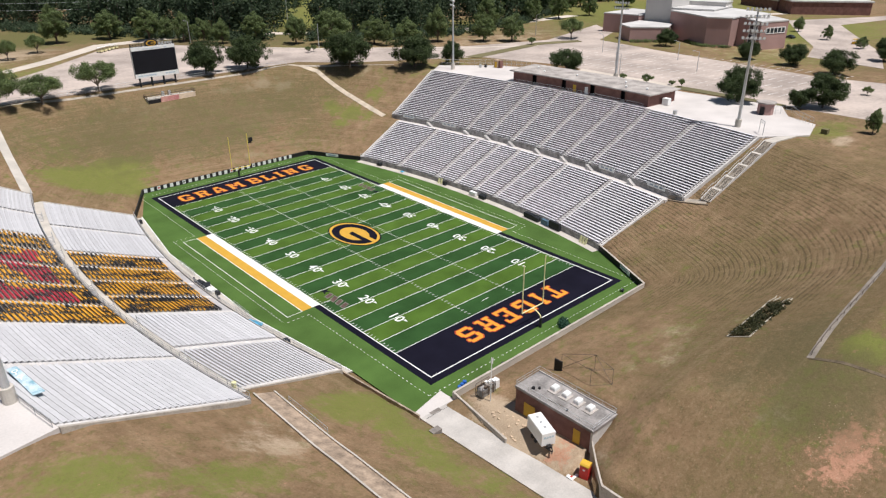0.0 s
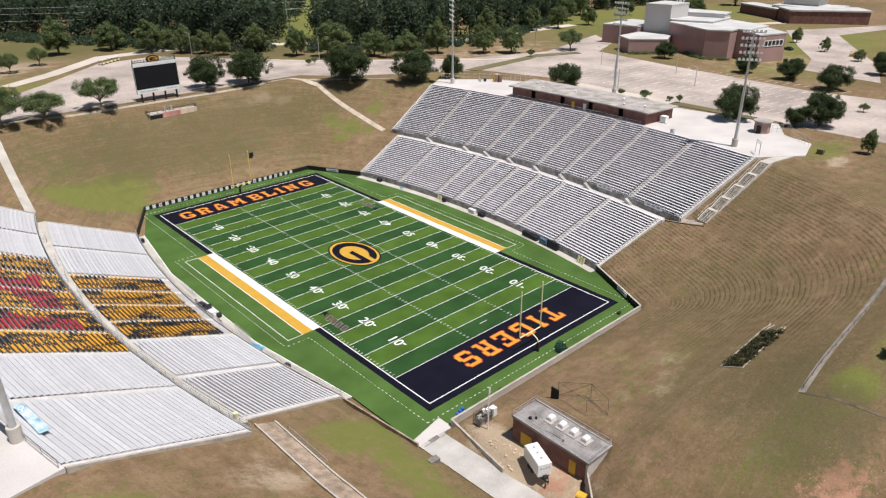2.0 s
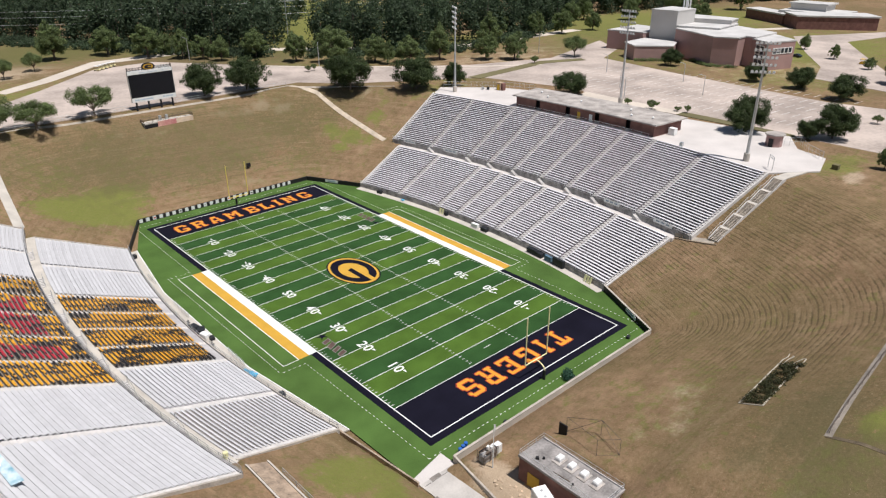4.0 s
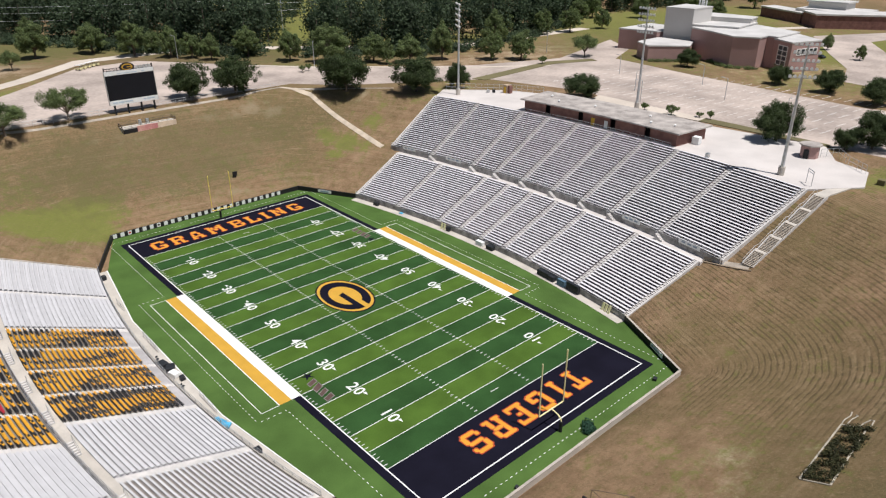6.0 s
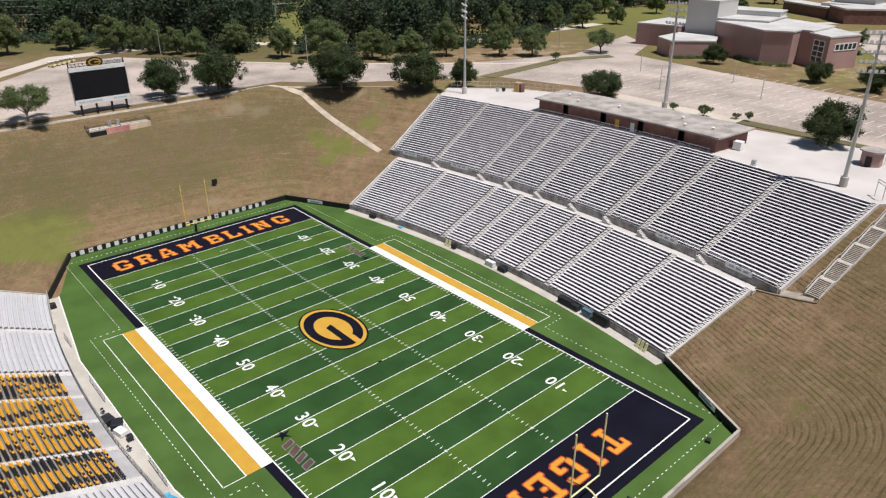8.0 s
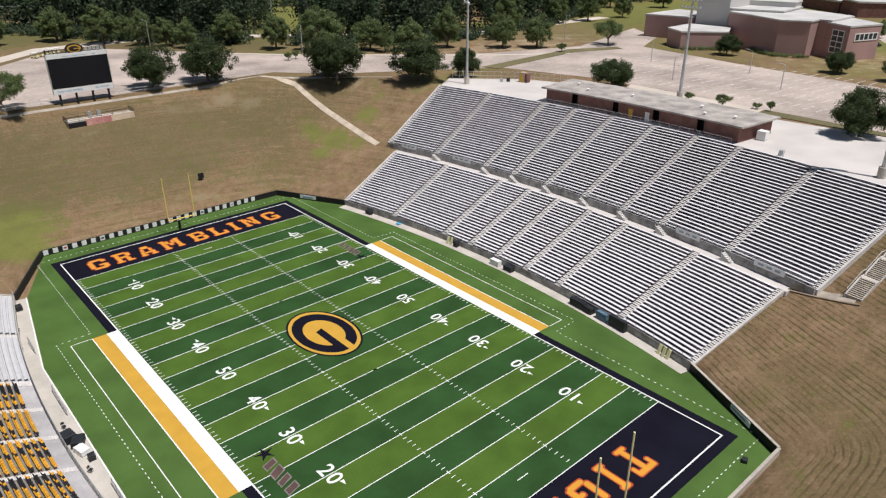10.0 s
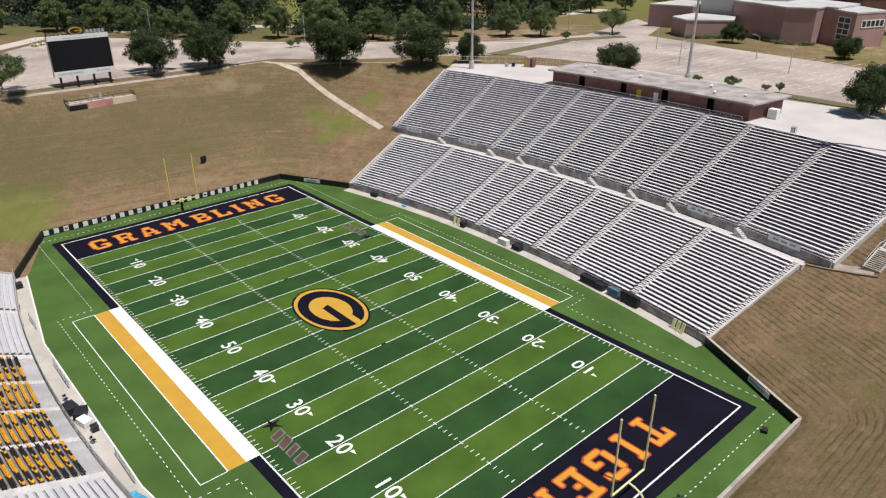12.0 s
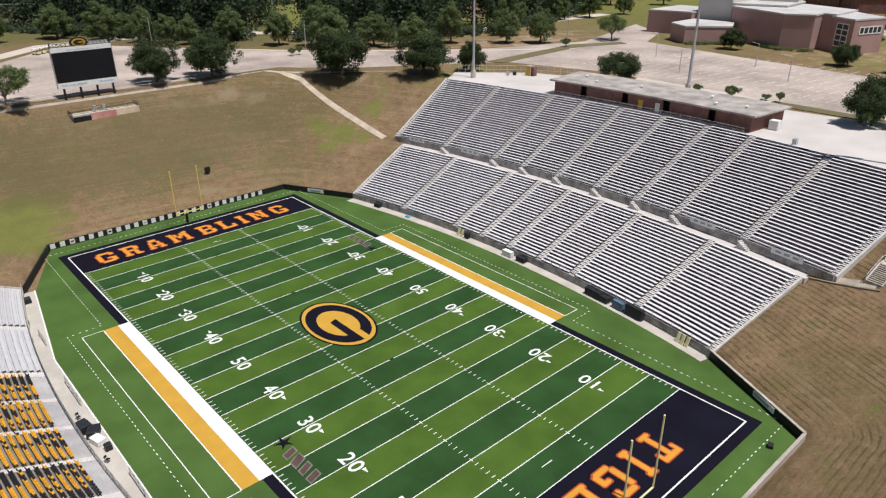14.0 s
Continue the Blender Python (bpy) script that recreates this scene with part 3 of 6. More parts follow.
for a, b, z, m, label in ((EM_A, EM_B, 0.026, NAVY, "dark rim"), (EM_A - 0.36, EM_B - 0.32, 0.030, GOLD, "gold oval")):
    g = geo()
    oval(g, a, b, z)
    part("emblem_disc", g, m, field, label)
g = geo()
for k in range(48):
    ends = []
    for u in (k / 48, (k + 1) / 48):
        for size, a0, a1 in ((0.85, 19.6, 364.6), (0.56, 30.7, 366.8)):
            t = radians(a0 + (a1 - a0) * u)
            ends.append((EM_B * size * math.sin(t), -EM_A * size * math.cos(t)))
    prism(g, [ends[0], ends[2], ends[3], ends[1]], 0.0, 0.034)
prism(g, [(0.35, 1.35), (-0.95, 0.85), (-0.95, -EM_A * 0.6), (0.35, -EM_A * 0.6)], 0.0, 0.0345)
part("emblem_mark", g, NAVY, field, "dark curved mark")
# conference marks: plain slanted bars with a pale edge, and a star
for s in (-1, 1):
    cx = s * 21.3
    for k, (lean, wide) in enumerate(((0.30, 0.36), (0.42, 0.50), (0.36, 0.34), (0.30, 0.38))):
        yy = s * (21.2 + 1.72 * k)
        for grow, z, m, word in ((0.0, 0.028, PALE_EDGE, "pale edge"), (-0.16, 0.031, MAROON, "dull maroon bar")):
            g = geo()
            top, w = 0.92 + grow, wide + 0.22 + grow
            prism(g, [(cx - top, yy - lean - w), (cx - top, yy - lean + w), (cx + top, yy + lean + w), (cx + top, yy + lean - w)], 0.0, z)
            part("league_mark", g, m, field, word)
    g = geo()
    star = [(cx - s * 0.4 + (1.35 if k % 2 == 0 else 0.42) * math.sin(math.pi * k / 5), s * 19.1 + (1.35 if k % 2 == 0 else 0.42) * math.cos(math.pi * k / 5)) for k in range(10)]
    prism(g, star, 0.0, 0.028)
    part("league_star", g, NAVY, field, "dark star")


# ---- grandstands ----
AISLES_LOW = (-7.75, -4.05, -1.95, 0.0, 1.87, 3.78, 7.65)
AISLES_UP = (-8.7, -5.42, -3.3, -1.05, 1.28, 3.45, 5.42, 8.95)


def strip(g, side, r0, r1, a0, a1, z0, z1, n):
    """A curved bar between two radii and two angles."""
    rings = []
    for k in range(n + 1):
        a = a0 + (a1 - a0) * k / n
        (x0, y0), (x1, y1) = polar(r0, a, side), polar(r1, a, side)
        ring = [(x0, y0, z0), (x1, y1, z0), (x1, y1, z1), (x0, y0, z1)]
        rings.append(ring if side > 0 else ring[::-1])
    quadloop(g, rings)


def chair_mesh(m, name):
    """A stadium seat with its pan half tipped up, facing -x."""
    g = geo()
    quadloop(g, [[(-0.12, -0.22, 0.46), (-0.10, -0.22, 0.52), (-0.10, 0.22, 0.52), (-0.12, 0.22, 0.46)], [(0.14, -0.22, 0.40), (0.14, -0.22, 0.46), (0.14, 0.22, 0.46), (0.14, 0.22, 0.40)]])
    quadloop(g, [[(0.12, -0.235, 0.42), (0.18, -0.235, 0.42), (0.18, 0.235, 0.42), (0.12, 0.235, 0.42)], [(0.24, -0.235, 0.80), (0.33, -0.235, 0.80), (0.33, 0.235, 0.80), (0.24, 0.235, 0.80)], [(0.30, -0.21, 0.86), (0.35, -0.21, 0.86), (0.35, 0.21, 0.86), (0.30, 0.21, 0.86)]])
    box(g, 0.02, 0.1, -0.05, 0.05, 0.0, 0.42)
    return mesh_of(name, g, m)


CHAIRS = [chair_mesh(m, "stadium_seat") for m in (SEAT_YELLOW, SEAT_BLACK, SEAT_RED)]


def deck(side, r0, z0, rows, run, rise, end, aisles, depth, label, tier, chairs=(), red=()):
    """One bank of seating."""
    d = thing("grandstand", label, "grandstand", "seating decks")
    n = 24
    prof = []
    for i in range(rows):
        prof += [(r0 + i * run, z0 + i * rise), (r0 + (i + 1) * run, z0 + i * rise)]
    prof += [(r0 + rows * run, z0 + rows * rise - 0.02), (r0 + rows * run, z0 + rows * rise - depth), (r0, z0 - depth)]
    rings = []
    for k in range(n + 1):
        a = -end + 2 * end * k / n
        ring = [(*polar(r, a, side), z) for r, z in prof]
        rings.append(ring if side < 0 else ring[::-1])
    g = geo()
    quadloop(g, rings)
    part("tier", g, tier, d, "grey stepped tier")
    edges = (-end, *aisles, end)
    for s, (a, b) in enumerate(zip(edges, edges[1:])):
        mid = (a + b) / 2
        chaired = any(lo <= mid <= hi for lo, hi in chairs)
        if chaired:
            batches = {0: geo(), 1: geo(), 2: geo()}
            g = geo()
            for i in range(3 if depth < 3 else 0, rows):
                strip(g, side, r0 + i * run + 0.01, r0 + (i + 1) * run - 0.01, a, b, z0 + i * rise, z0 + i * rise + 0.006, 2)
            # Grey sheets over the treads, with shade between seats put into the colour.
            tagged(part("seat_tread", g, TREAD, d, "dark grey tread sheets with the shade between seat rows"), kind="stuff")
        for i in range(rows):
            r, z = r0 + i * run, z0 + i * rise
            m0 = math.degrees((0.50 if chaired else 0.74) / r)
            if chaired and i < 2 and depth < 3:
                continue
            if not chaired:
                g = geo()
                k = max(1, round((b - a) / 1.3))
                strip(g, side, r + (0.21 if side > 0 else 0.42 if depth < 3 and mid < -8 else 0.26), r + 0.72, a + m0, b - m0, z + 0.40, z + 0.45, k)
                part("bench", g, ALU if side > 0 else ALU_WEST, d)
                continue
            count = int(radians(b - a - 2 * m0) * r / 0.53)
            for c in range(count):
                ang = a + m0 + (b - a - 2 * m0) * (c + 0.5) / count
                x, y = polar(r + 0.36, ang, side)
                turn = Matrix.Rotation(radians(ang if side > 0 else 180 - ang), 4, "Z")
                band = noise.noise((c * 0.44 + 0.12 * i, i * 0.17 - 0.05 * c, 3.1 * s + r0)) + 0.35 * noise.noise((c * 0.9, i * 0.7, 9.0 * s))
                colour = 1 if band < -0.03 else 0
                if any(lo <= mid <= hi for lo, hi in red) and noise.noise((c * 0.12, i * 0.10, 1.7 * s + 40)) > -0.02 and i > 3:
                    colour = 2 if band > -0.15 else 1
                if side < 0 and depth < 3 and s == 2 and i < 20:
                    ob = part("seat", CHAIRS[colour], None, d)
                    ob.matrix_basis = Matrix.Translation((x, y, z)) @ turn
                else:
                    v, f = batches[colour]
                    o = len(v)
                    v.extend(tuple(turn @ q.co + Vector((x, y, z))) for q in CHAIRS[colour].vertices)
                    f.extend(tuple(o + w for w in p.vertices) for p in CHAIRS[colour].polygons)
        if chaired:
            for colour, m in enumerate((SEAT_YELLOW, SEAT_BLACK, SEAT_RED)):
                if batches[colour][0]:
                    tagged(part("seat_block", batches[colour], m, d, ("yellow", "black", "red")[colour] + " plastic folding seats"), kind="stuff")
        elif side < 0 and depth < 3 and mid < -8:
            g = geo()
            for i in range(rows):
                strip(g, side, r0 + i * run + 0.01, r0 + (i + 1) * run - 0.01, a, b, z0 + i * rise, z0 + i * rise + 0.006, 4)
            tagged(part("tread", g, TREAD, d, "dark grey sheets over the concrete treads"), kind="stuff")
        elif side < 0 and not (depth < 3 and mid < -5):
            g = geo()
            for i in range(rows):
                m0 = math.degrees(0.74 / (r0 + i * run))
                strip(g, side, r0 + i * run + 0.01, r0 + i * run + 0.24, a + m0, b - m0, z0 + i * rise + 0.05, z0 + i * rise + 0.09, max(1, round((b - a) / 1.3)))
            tagged(part("foot_board", g, ALU_WEST, d, "aluminium foot boards in the toned-down west colour"), kind="stuff")
    for a in (-end + 0.14, *aisles, end - 0.14):
        wide = 0.44 if any(lo < a < hi for lo, hi in chairs) else 0.70
        steps = []
        for i in range(rows):
            r, z = r0 + i * run, z0 + i * rise
            steps += [(r + 0.02, z + 0.03), (r + run - 0.33, z + 0.03), (r + run - 0.33, z + rise / 2), (r + run + 0.02, z + rise / 2)]
        steps += [(r0 + rows * run, z0 + rows * rise - 0.9), (r0 + 0.02, z0 - 0.3)]
        ends = [[(*polar(r, a + k * math.degrees(wide / r), side), z) for r, z in steps] for k in (-1, 1)]
        g = geo()
        quadloop(g, ends if side < 0 else [e[::-1] for e in ends])
        part("aisle_stair", g, STAIR, d, "pale concrete aisle steps")
    for s in (-1, 1):
        rings = []
        for r, z in ((r0, z0), (r0 + rows * run, z0 + rows * rise)):
            h = math.degrees(0.35 / r)
            (xa, ya), (xb, yb) = polar(r, s * end, side), polar(r, s * (end + h), side)
            rings.append([(xa, ya, z - 3.2), (xb, yb, z - 3.2), (xb, yb, z + 0.13), (xa, ya, z + 0.13)])
        g = geo()
        quadloop(g, rings)
        part("side_wall", g, STAIR if side > 0 else COPING, d, "sloping concrete side wall")
    return d


def pipe(g, points, r, n=6):
    """One bent pipe through the points."""
    rings = []
    for k, p in enumerate(points):
        way = points[min(k + 1, len(points) - 1)] - points[max(k - 1, 0)]
        turn = way.to_track_quat("Z", "Y")
        rings.append([tuple(p + turn @ Vector((r * math.cos(a), r * math.sin(a), 0))) for a in (2 * math.pi * j / n for j in range(n))])
    quadloop(g, rings)


def railing(points, height, name="railing", label="grey steel pipe railing", every=2.4, m=None, rails=2):
    """Posts and rails along a line of points."""
    t = thing(name, label, "railing", "railings")
    post = geo()
    tube(post, (0, 0, 0), (0, 0, height), 0.04, n=5)
    post = mesh_of("post", post, m or STEEL)
    spots = []
    for k in range(rails):
        g = geo()
        up = Vector((0, 0, height * (1 - k / rails)))
        pipe(g, [Vector(p) + up for p in points], 0.04)
        part("rail", g, m or STEEL, t)
    for p, q in zip(points, points[1:]):
        p, q = Vector(p), Vector(q)
        n = max(1, round((q - p).length / every))
        spots += [p + (q - p) * k / n for k in range(n)]
    for c in spots + [Vector(points[-1])]:
        part("post", post, None, t).location = c
    return t


CHAIR_LOW, CHAIR_UP = [(-4.05, 3.78)], [(-5.42, 5.42)]
for side, word in ((1, "east"), (-1, "west")):
    west = side < 0
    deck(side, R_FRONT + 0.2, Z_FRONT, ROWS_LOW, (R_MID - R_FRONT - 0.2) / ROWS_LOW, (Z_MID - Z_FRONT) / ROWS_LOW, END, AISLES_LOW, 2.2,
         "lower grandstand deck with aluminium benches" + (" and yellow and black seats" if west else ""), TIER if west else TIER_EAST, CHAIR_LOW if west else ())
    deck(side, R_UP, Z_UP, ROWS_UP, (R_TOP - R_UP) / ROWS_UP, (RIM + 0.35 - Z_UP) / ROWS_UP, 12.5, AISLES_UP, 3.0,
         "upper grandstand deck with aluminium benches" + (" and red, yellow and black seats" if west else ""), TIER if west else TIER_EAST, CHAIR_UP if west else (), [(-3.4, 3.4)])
    g = geo()
    strip(g, side, R_MID, R_WALL, -11.75, 11.75, Z_MID - 0.9, Z_MID, 24)
    tagged(part("walkway", g, CONCRETE if west else SLAB), "pale concrete cross aisle between the seating decks", "walkway", kind="structure")
    g = geo()
    strip(g, side, R_WALL, R_UP, -12.5, 12.5, Z_MID - 2, Z_UP + 0.25, 24)
    tagged(part("wall_mid_" + word, g, DARK_CONCRETE), "grey concrete retaining wall below the upper deck", "wall", kind="structure")
    g = geo()
    strip(g, side, R_FRONT, R_FRONT + 0.2, -END, END, -0.2, Z_FRONT + 0.25, 24)
    tagged(part("wall_front_" + word, g, DARK_CONCRETE if side > 0 else CONCRETE), "grey concrete wall in front of the lower deck", "wall", kind="structure")
    railing([(*p, Z_UP + 0.25) for p in arc(R_WALL + 0.15, -12.5, 12.5, 24, side)], 0.9)
    railing([(*p, Z_FRONT + 0.25) for p in arc(R_FRONT + 0.1, -END, END, 24, side)], 0.8)

# ---- field walls ----
def wall_run(name, points, z0, z1, thick, m, label):
    g = geo()
    for p, q in zip(points, points[1:]):
        bar(g, (*p, z0), (*q, z0), thick, z1 - z0)
    return tagged(part(name, g, m), label, "wall", kind="structure")


pe, pw = polar(R_FRONT, END), polar(R_FRONT, END, -1)
wall_run("wall_south", [(-25.5, -61.4), (26.0, -61.4)], -0.3, 1.15, 0.35, CONCRETE, "pale concrete retaining wall behind the end zone")
wall_run("wall_southeast", [(26.0, -61.4), (pe[0], -pe[1])], -0.3, 1.25, 0.3, BLACK, "black padded wall at the corner of the field")
wall_run("wall_southwest", [(pw[0], -pw[1]), (-32.6, -61.6)], -0.3, 0.75, 0.26, COPING_WEST, "low stained kerb wall beside the turf")
wall_run("wall_northeast", [(26.0, 61.3), pe], -0.3, 1.25, 0.3, BLACK, "black padded wall at the corner of the field")
wall_run("wall_northwest", [(-26.2, 61.3), pw], -0.3, 1.2, 0.3, BLACK, "dark wall at the corner of the field")
north = wall_run("wall_north", [(-26.2, 61.3), (26.0, 61.3)], -0.3, 1.2, 0.3, BLACK, "black wall with white square panels behind the far end zone")
for k in range(26):
    g = geo()
    x = -25.9 + k * 1.8
    if x < 19.5:
        box(g, x, x + 0.92, 61.11, 61.15, 0.15, 1.17)
        panel = part("panel", g, WHITE, north, "white square panel")
        if k % 4 == 2:
            g = geo()
            box(g, x + 0.2, x + 0.75, 61.09, 61.11, 0.5, 0.85)
            part("badge", g, (SCREEN, STEEL, RED)[k % 3 if k % 5 else 1], panel, "small dull badge")


# ---- plateau ----
slab("pavement_concourse", [*arc(R_TOP, -12.5, 12.5, 20), (84, 63), (99, 48), (106, 30), (109, 0), (107, -20), (110, -48), (100, -54), (97, -62), (86, -65)], RIM - 3.5, RIM + 0.30, SLAB, "wide pale concrete concourse behind the upper deck", "concourse")
slab("pavement_concourse_west", [*arc(R_TOP, -12.5, 12.5, 20, -1), (-88, 57), (-140, 57), (-140, -60), (-81.5, -58.2)], RIM - 3.5, RIM + 0.30, SLAB, "wide pale concrete concourse behind the upper deck", "concourse")
slab("road_lot_north", [(-47, 105), (-40, 138), (-22, 155), (5, 184), (29, 186), (40, 172), (60, 144), (76, 122), (123, 88), (160, 76), (217, 92), (200, 70), (176, 60), (168, 20), (160, -38), (170, -90), (112, -80), (112, -17), (110, 10), (118, 30), (108, 66), (64, 92), (52, 106)], RIM - 0.4, RIM + 0.05, ASPHALT, "pale weathered parking lot with faint bay lines", "parking lot")
slab("road_far", [(-35, 162), (-17, 176), (10, 203), (60, 205), (150, 130), (240, 128), (240, 121), (146, 122), (58, 197), (12, 195), (-14, 170), (-32, 157)], RIM - 0.4, RIM + 0.08, ROAD, "pale sandy access road", "road")

lot_edge = [(54.0, 150.5), (75.8, 124.5), (91.8, 111.0), (100.2, 103.0), (118.7, 85.3), (144.4, 68.0)]
g = geo()
for p, q in zip(lot_edge, lot_edge[1:]):
    bar(g, (*p, RIM - 0.3), (*q, RIM - 0.3), 2.2, 0.46)
tagged(part("kerb_lot", g, ROAD), "pale concrete walk along the far side of the lot", "kerb", kind="structure")
SLATE = material("slate_blue_paint", (0.30, 0.36, 0.44), 0.6, 0.1)


# ---- scoreboard ----
def scoreboard(x, y):
    s = thing("scoreboard", "large black video scoreboard on dark posts with emblem", "scoreboard", at=(x, y, RIM + 0.38))
    s.scale = (1.015, 1.0, 0.955)
    g = geo()
    box(g, -6.75, 6.75, -0.4, 0.4, 3.4, 10.8)
    part("screen", g, SCREEN, s, "black screen, switched off")
    for z0, z1 in ((2.0, 3.4), (10.8, 11.9)):
        g = geo()
        box(g, -6.8, 6.8, -0.45, 0.45, z0, z1)
        part("banner", g, WHITE, s, "white banner strip")
    for px in (-6.88, 6.8):
        g = geo()
        box(g, px, px + 0.08, -0.45, 0.45, 2.0, 11.9)
        part("edge_trim", g, STEEL, s, "grey metal edge")
    for x0, x1 in ((-6.0, -4.6), (-4.4, -2.8), (-2.6, -0.4), (2.6, 3.4), (3.6, 5.8)):
        g = geo()
        box(g, x0, x1, -0.47, -0.455, 2.5, 2.95)
        part("lettering", g, SLATE_PALE, s, "pale blue-grey bar")
    for x0, x1 in ((-3.4, -1.6), (-1.4, 2.2), (3.4, 4.2)):
        g = geo()
        box(g, x0, x1, -0.47, -0.455, 11.1, 11.3)
        part("lettering", g, SLATE_PALE, s, "pale blue-grey bar")
    for px in (-5.6, -1.9, 1.9, 5.6):
        g = geo()
        box(g, px - 0.22, px + 0.22, -0.22, 0.22, -1.6, 11.6)
        part("post", g, BLACK, s)
    g = geo()
    for z in (12.0, 12.75):
        box(g, -6.8, 6.8, -0.12, 0.0, z, z + 0.12)
    for k in range(16):
        box(g, -6.8 + k * 0.9, -6.68 + k * 0.9, -0.12, 0.0, 11.8, 12.8)
        if k < 15:
            bar(g, (-6.75 + k * 0.9, -0.06, 12.0), (-5.85 + k * 0.9, -0.06, 12.7), 0.06, 0.08)
    for px in (-6.8, 6.55):
        box(g, px, px + 0.25, -0.2, 0.1, 11.8, 13.1)
    part("truss", g, BLACK, s, "dark steel truss")
    for x0, x1 in ((2.0, 2.7), (2.9, 3.6), (3.8, 4.5), (4.7, 5.4), (5.6, 6.2)):
        g = geo()
        box(g, x0, x1, -0.25, -0.13, 12.1, 12.9)
        part("sign_letter", g, STEEL, s, "grey cut-out bar")
    for rx, rz, dy, m in ((2.0, 1.25, 0.3, BLACK), (1.55, 0.92, 0.36, GOLD), (1.15, 0.62, 0.42, BLACK)):
        g = geo()
        quadloop(g, [[(-0.3 + rx * math.cos(t), yy, 12.85 + rz * math.sin(t)) for t in (2 * math.pi * k / 24 for k in range(24))] for yy in (0.1, -dy)])
        part("emblem", g, m, s)
    g = geo()
    box(g, -0.4, 1.0, -0.46, -0.42, 12.7, 12.95)
    part("emblem_bar", g, GOLD, s)
    return s


scoreboard(-1.1, 104.1)


# ---- light towers ----
def light_pole(x, y, top, turn):
    p = thing("light_pole", "tall galvanised floodlight pole with lamp racks", "light pole", "floodlight poles", at=(x, y, RIM + 0.3))
    p.rotation_euler = (0, 0, radians(turn))
    h = top - RIM
    g = geo()
    tube(g, (0, 0, 0), (0, 0, h), 0.42, 0.2, 12)
    part("pole", g, STEEL, p)
    g = geo()
    tube(g, (0, 0, -0.3), (0, 0, 1.9), 0.72, 0.72, 16)
    part("footing", g, CONCRETE, p, "concrete footing")
    for k in range(5):
        z = h - 0.4 - k * 1.6
        g = geo()
        box(g, -2.6, 2.6, -0.1, 0.1, z, z + 0.15)
        arm = part("cross_arm", g, STEEL, p)
        for j in range(6):
            g = geo()
            cx = -2.3 + j * 0.92
            quadloop(g, [[(cx + r * math.cos(t), yy, z + 0.45 + r * math.sin(t)) for t in (2 * math.pi * q / 10 for q in range(10))] for yy, r in ((-0.05, 0.12), (-0.45, 0.33), (-0.5, 0.33))])
            part("lamp", g, WHITE, arm, "round floodlight")
    return p


light_pole(81.0, -49.8, 47.5, -60)
light_pole(82.4, 54.0, 47.5, -120)
light_pole(108.5, 5.0, 48.2, -90)
light_pole(-78.3, -49.4, 47.5, 60)


# ---- goal posts ----
def goal(y, s, m, label):
    t = thing("goal_post", label, "goal post", "goal posts", at=(0, y, 0))
    g = geo()
    tube(g, (0, s * 2.0, 0), (0, s * 2.0, 1.9), 0.28, 0.28, 10)
    part("pad", g, BLACK, t, "black padding")
    g = geo()
    pts = [(0, s * 2.0, 1.9)] + [(0, s * (2.0 - 2.0 * (1 - math.cos(a))), 1.9 + 1.15 * math.sin(a)) for a in (0.3, 0.6, 0.9, 1.2, 1.57)]
    for p, q in zip(pts, pts[1:]):
        tube(g, p, q, 0.11, n=8)
    part("neck", g, m, t)
    g = geo()
    tube(g, (-2.82, 0, 3.05), (2.82, 0, 3.05), 0.11, n=8)
    part("crossbar", g, m, t)
    for x in (-2.82, 2.82):
        g = geo()
        tube(g, (x, 0, 3.05), (x, 0, 12.5), 0.11, n=8)
        part("upright", g, m, t)


PALE = material("pale_yellow_paint", (0.82, 0.74, 0.42), 0.5, 0.05, 0.6, 8)
PALE_GOLD = material("faded_yellow_paint", (0.84, 0.66, 0.16), 0.5, 0.05, 0.6, 8)
goal(-HALF_L, -1, PALE, "pale yellow gooseneck goal post behind the near end zone")
goal(HALF_L, 1, PALE_GOLD, "yellow gooseneck goal post behind the far end zone")


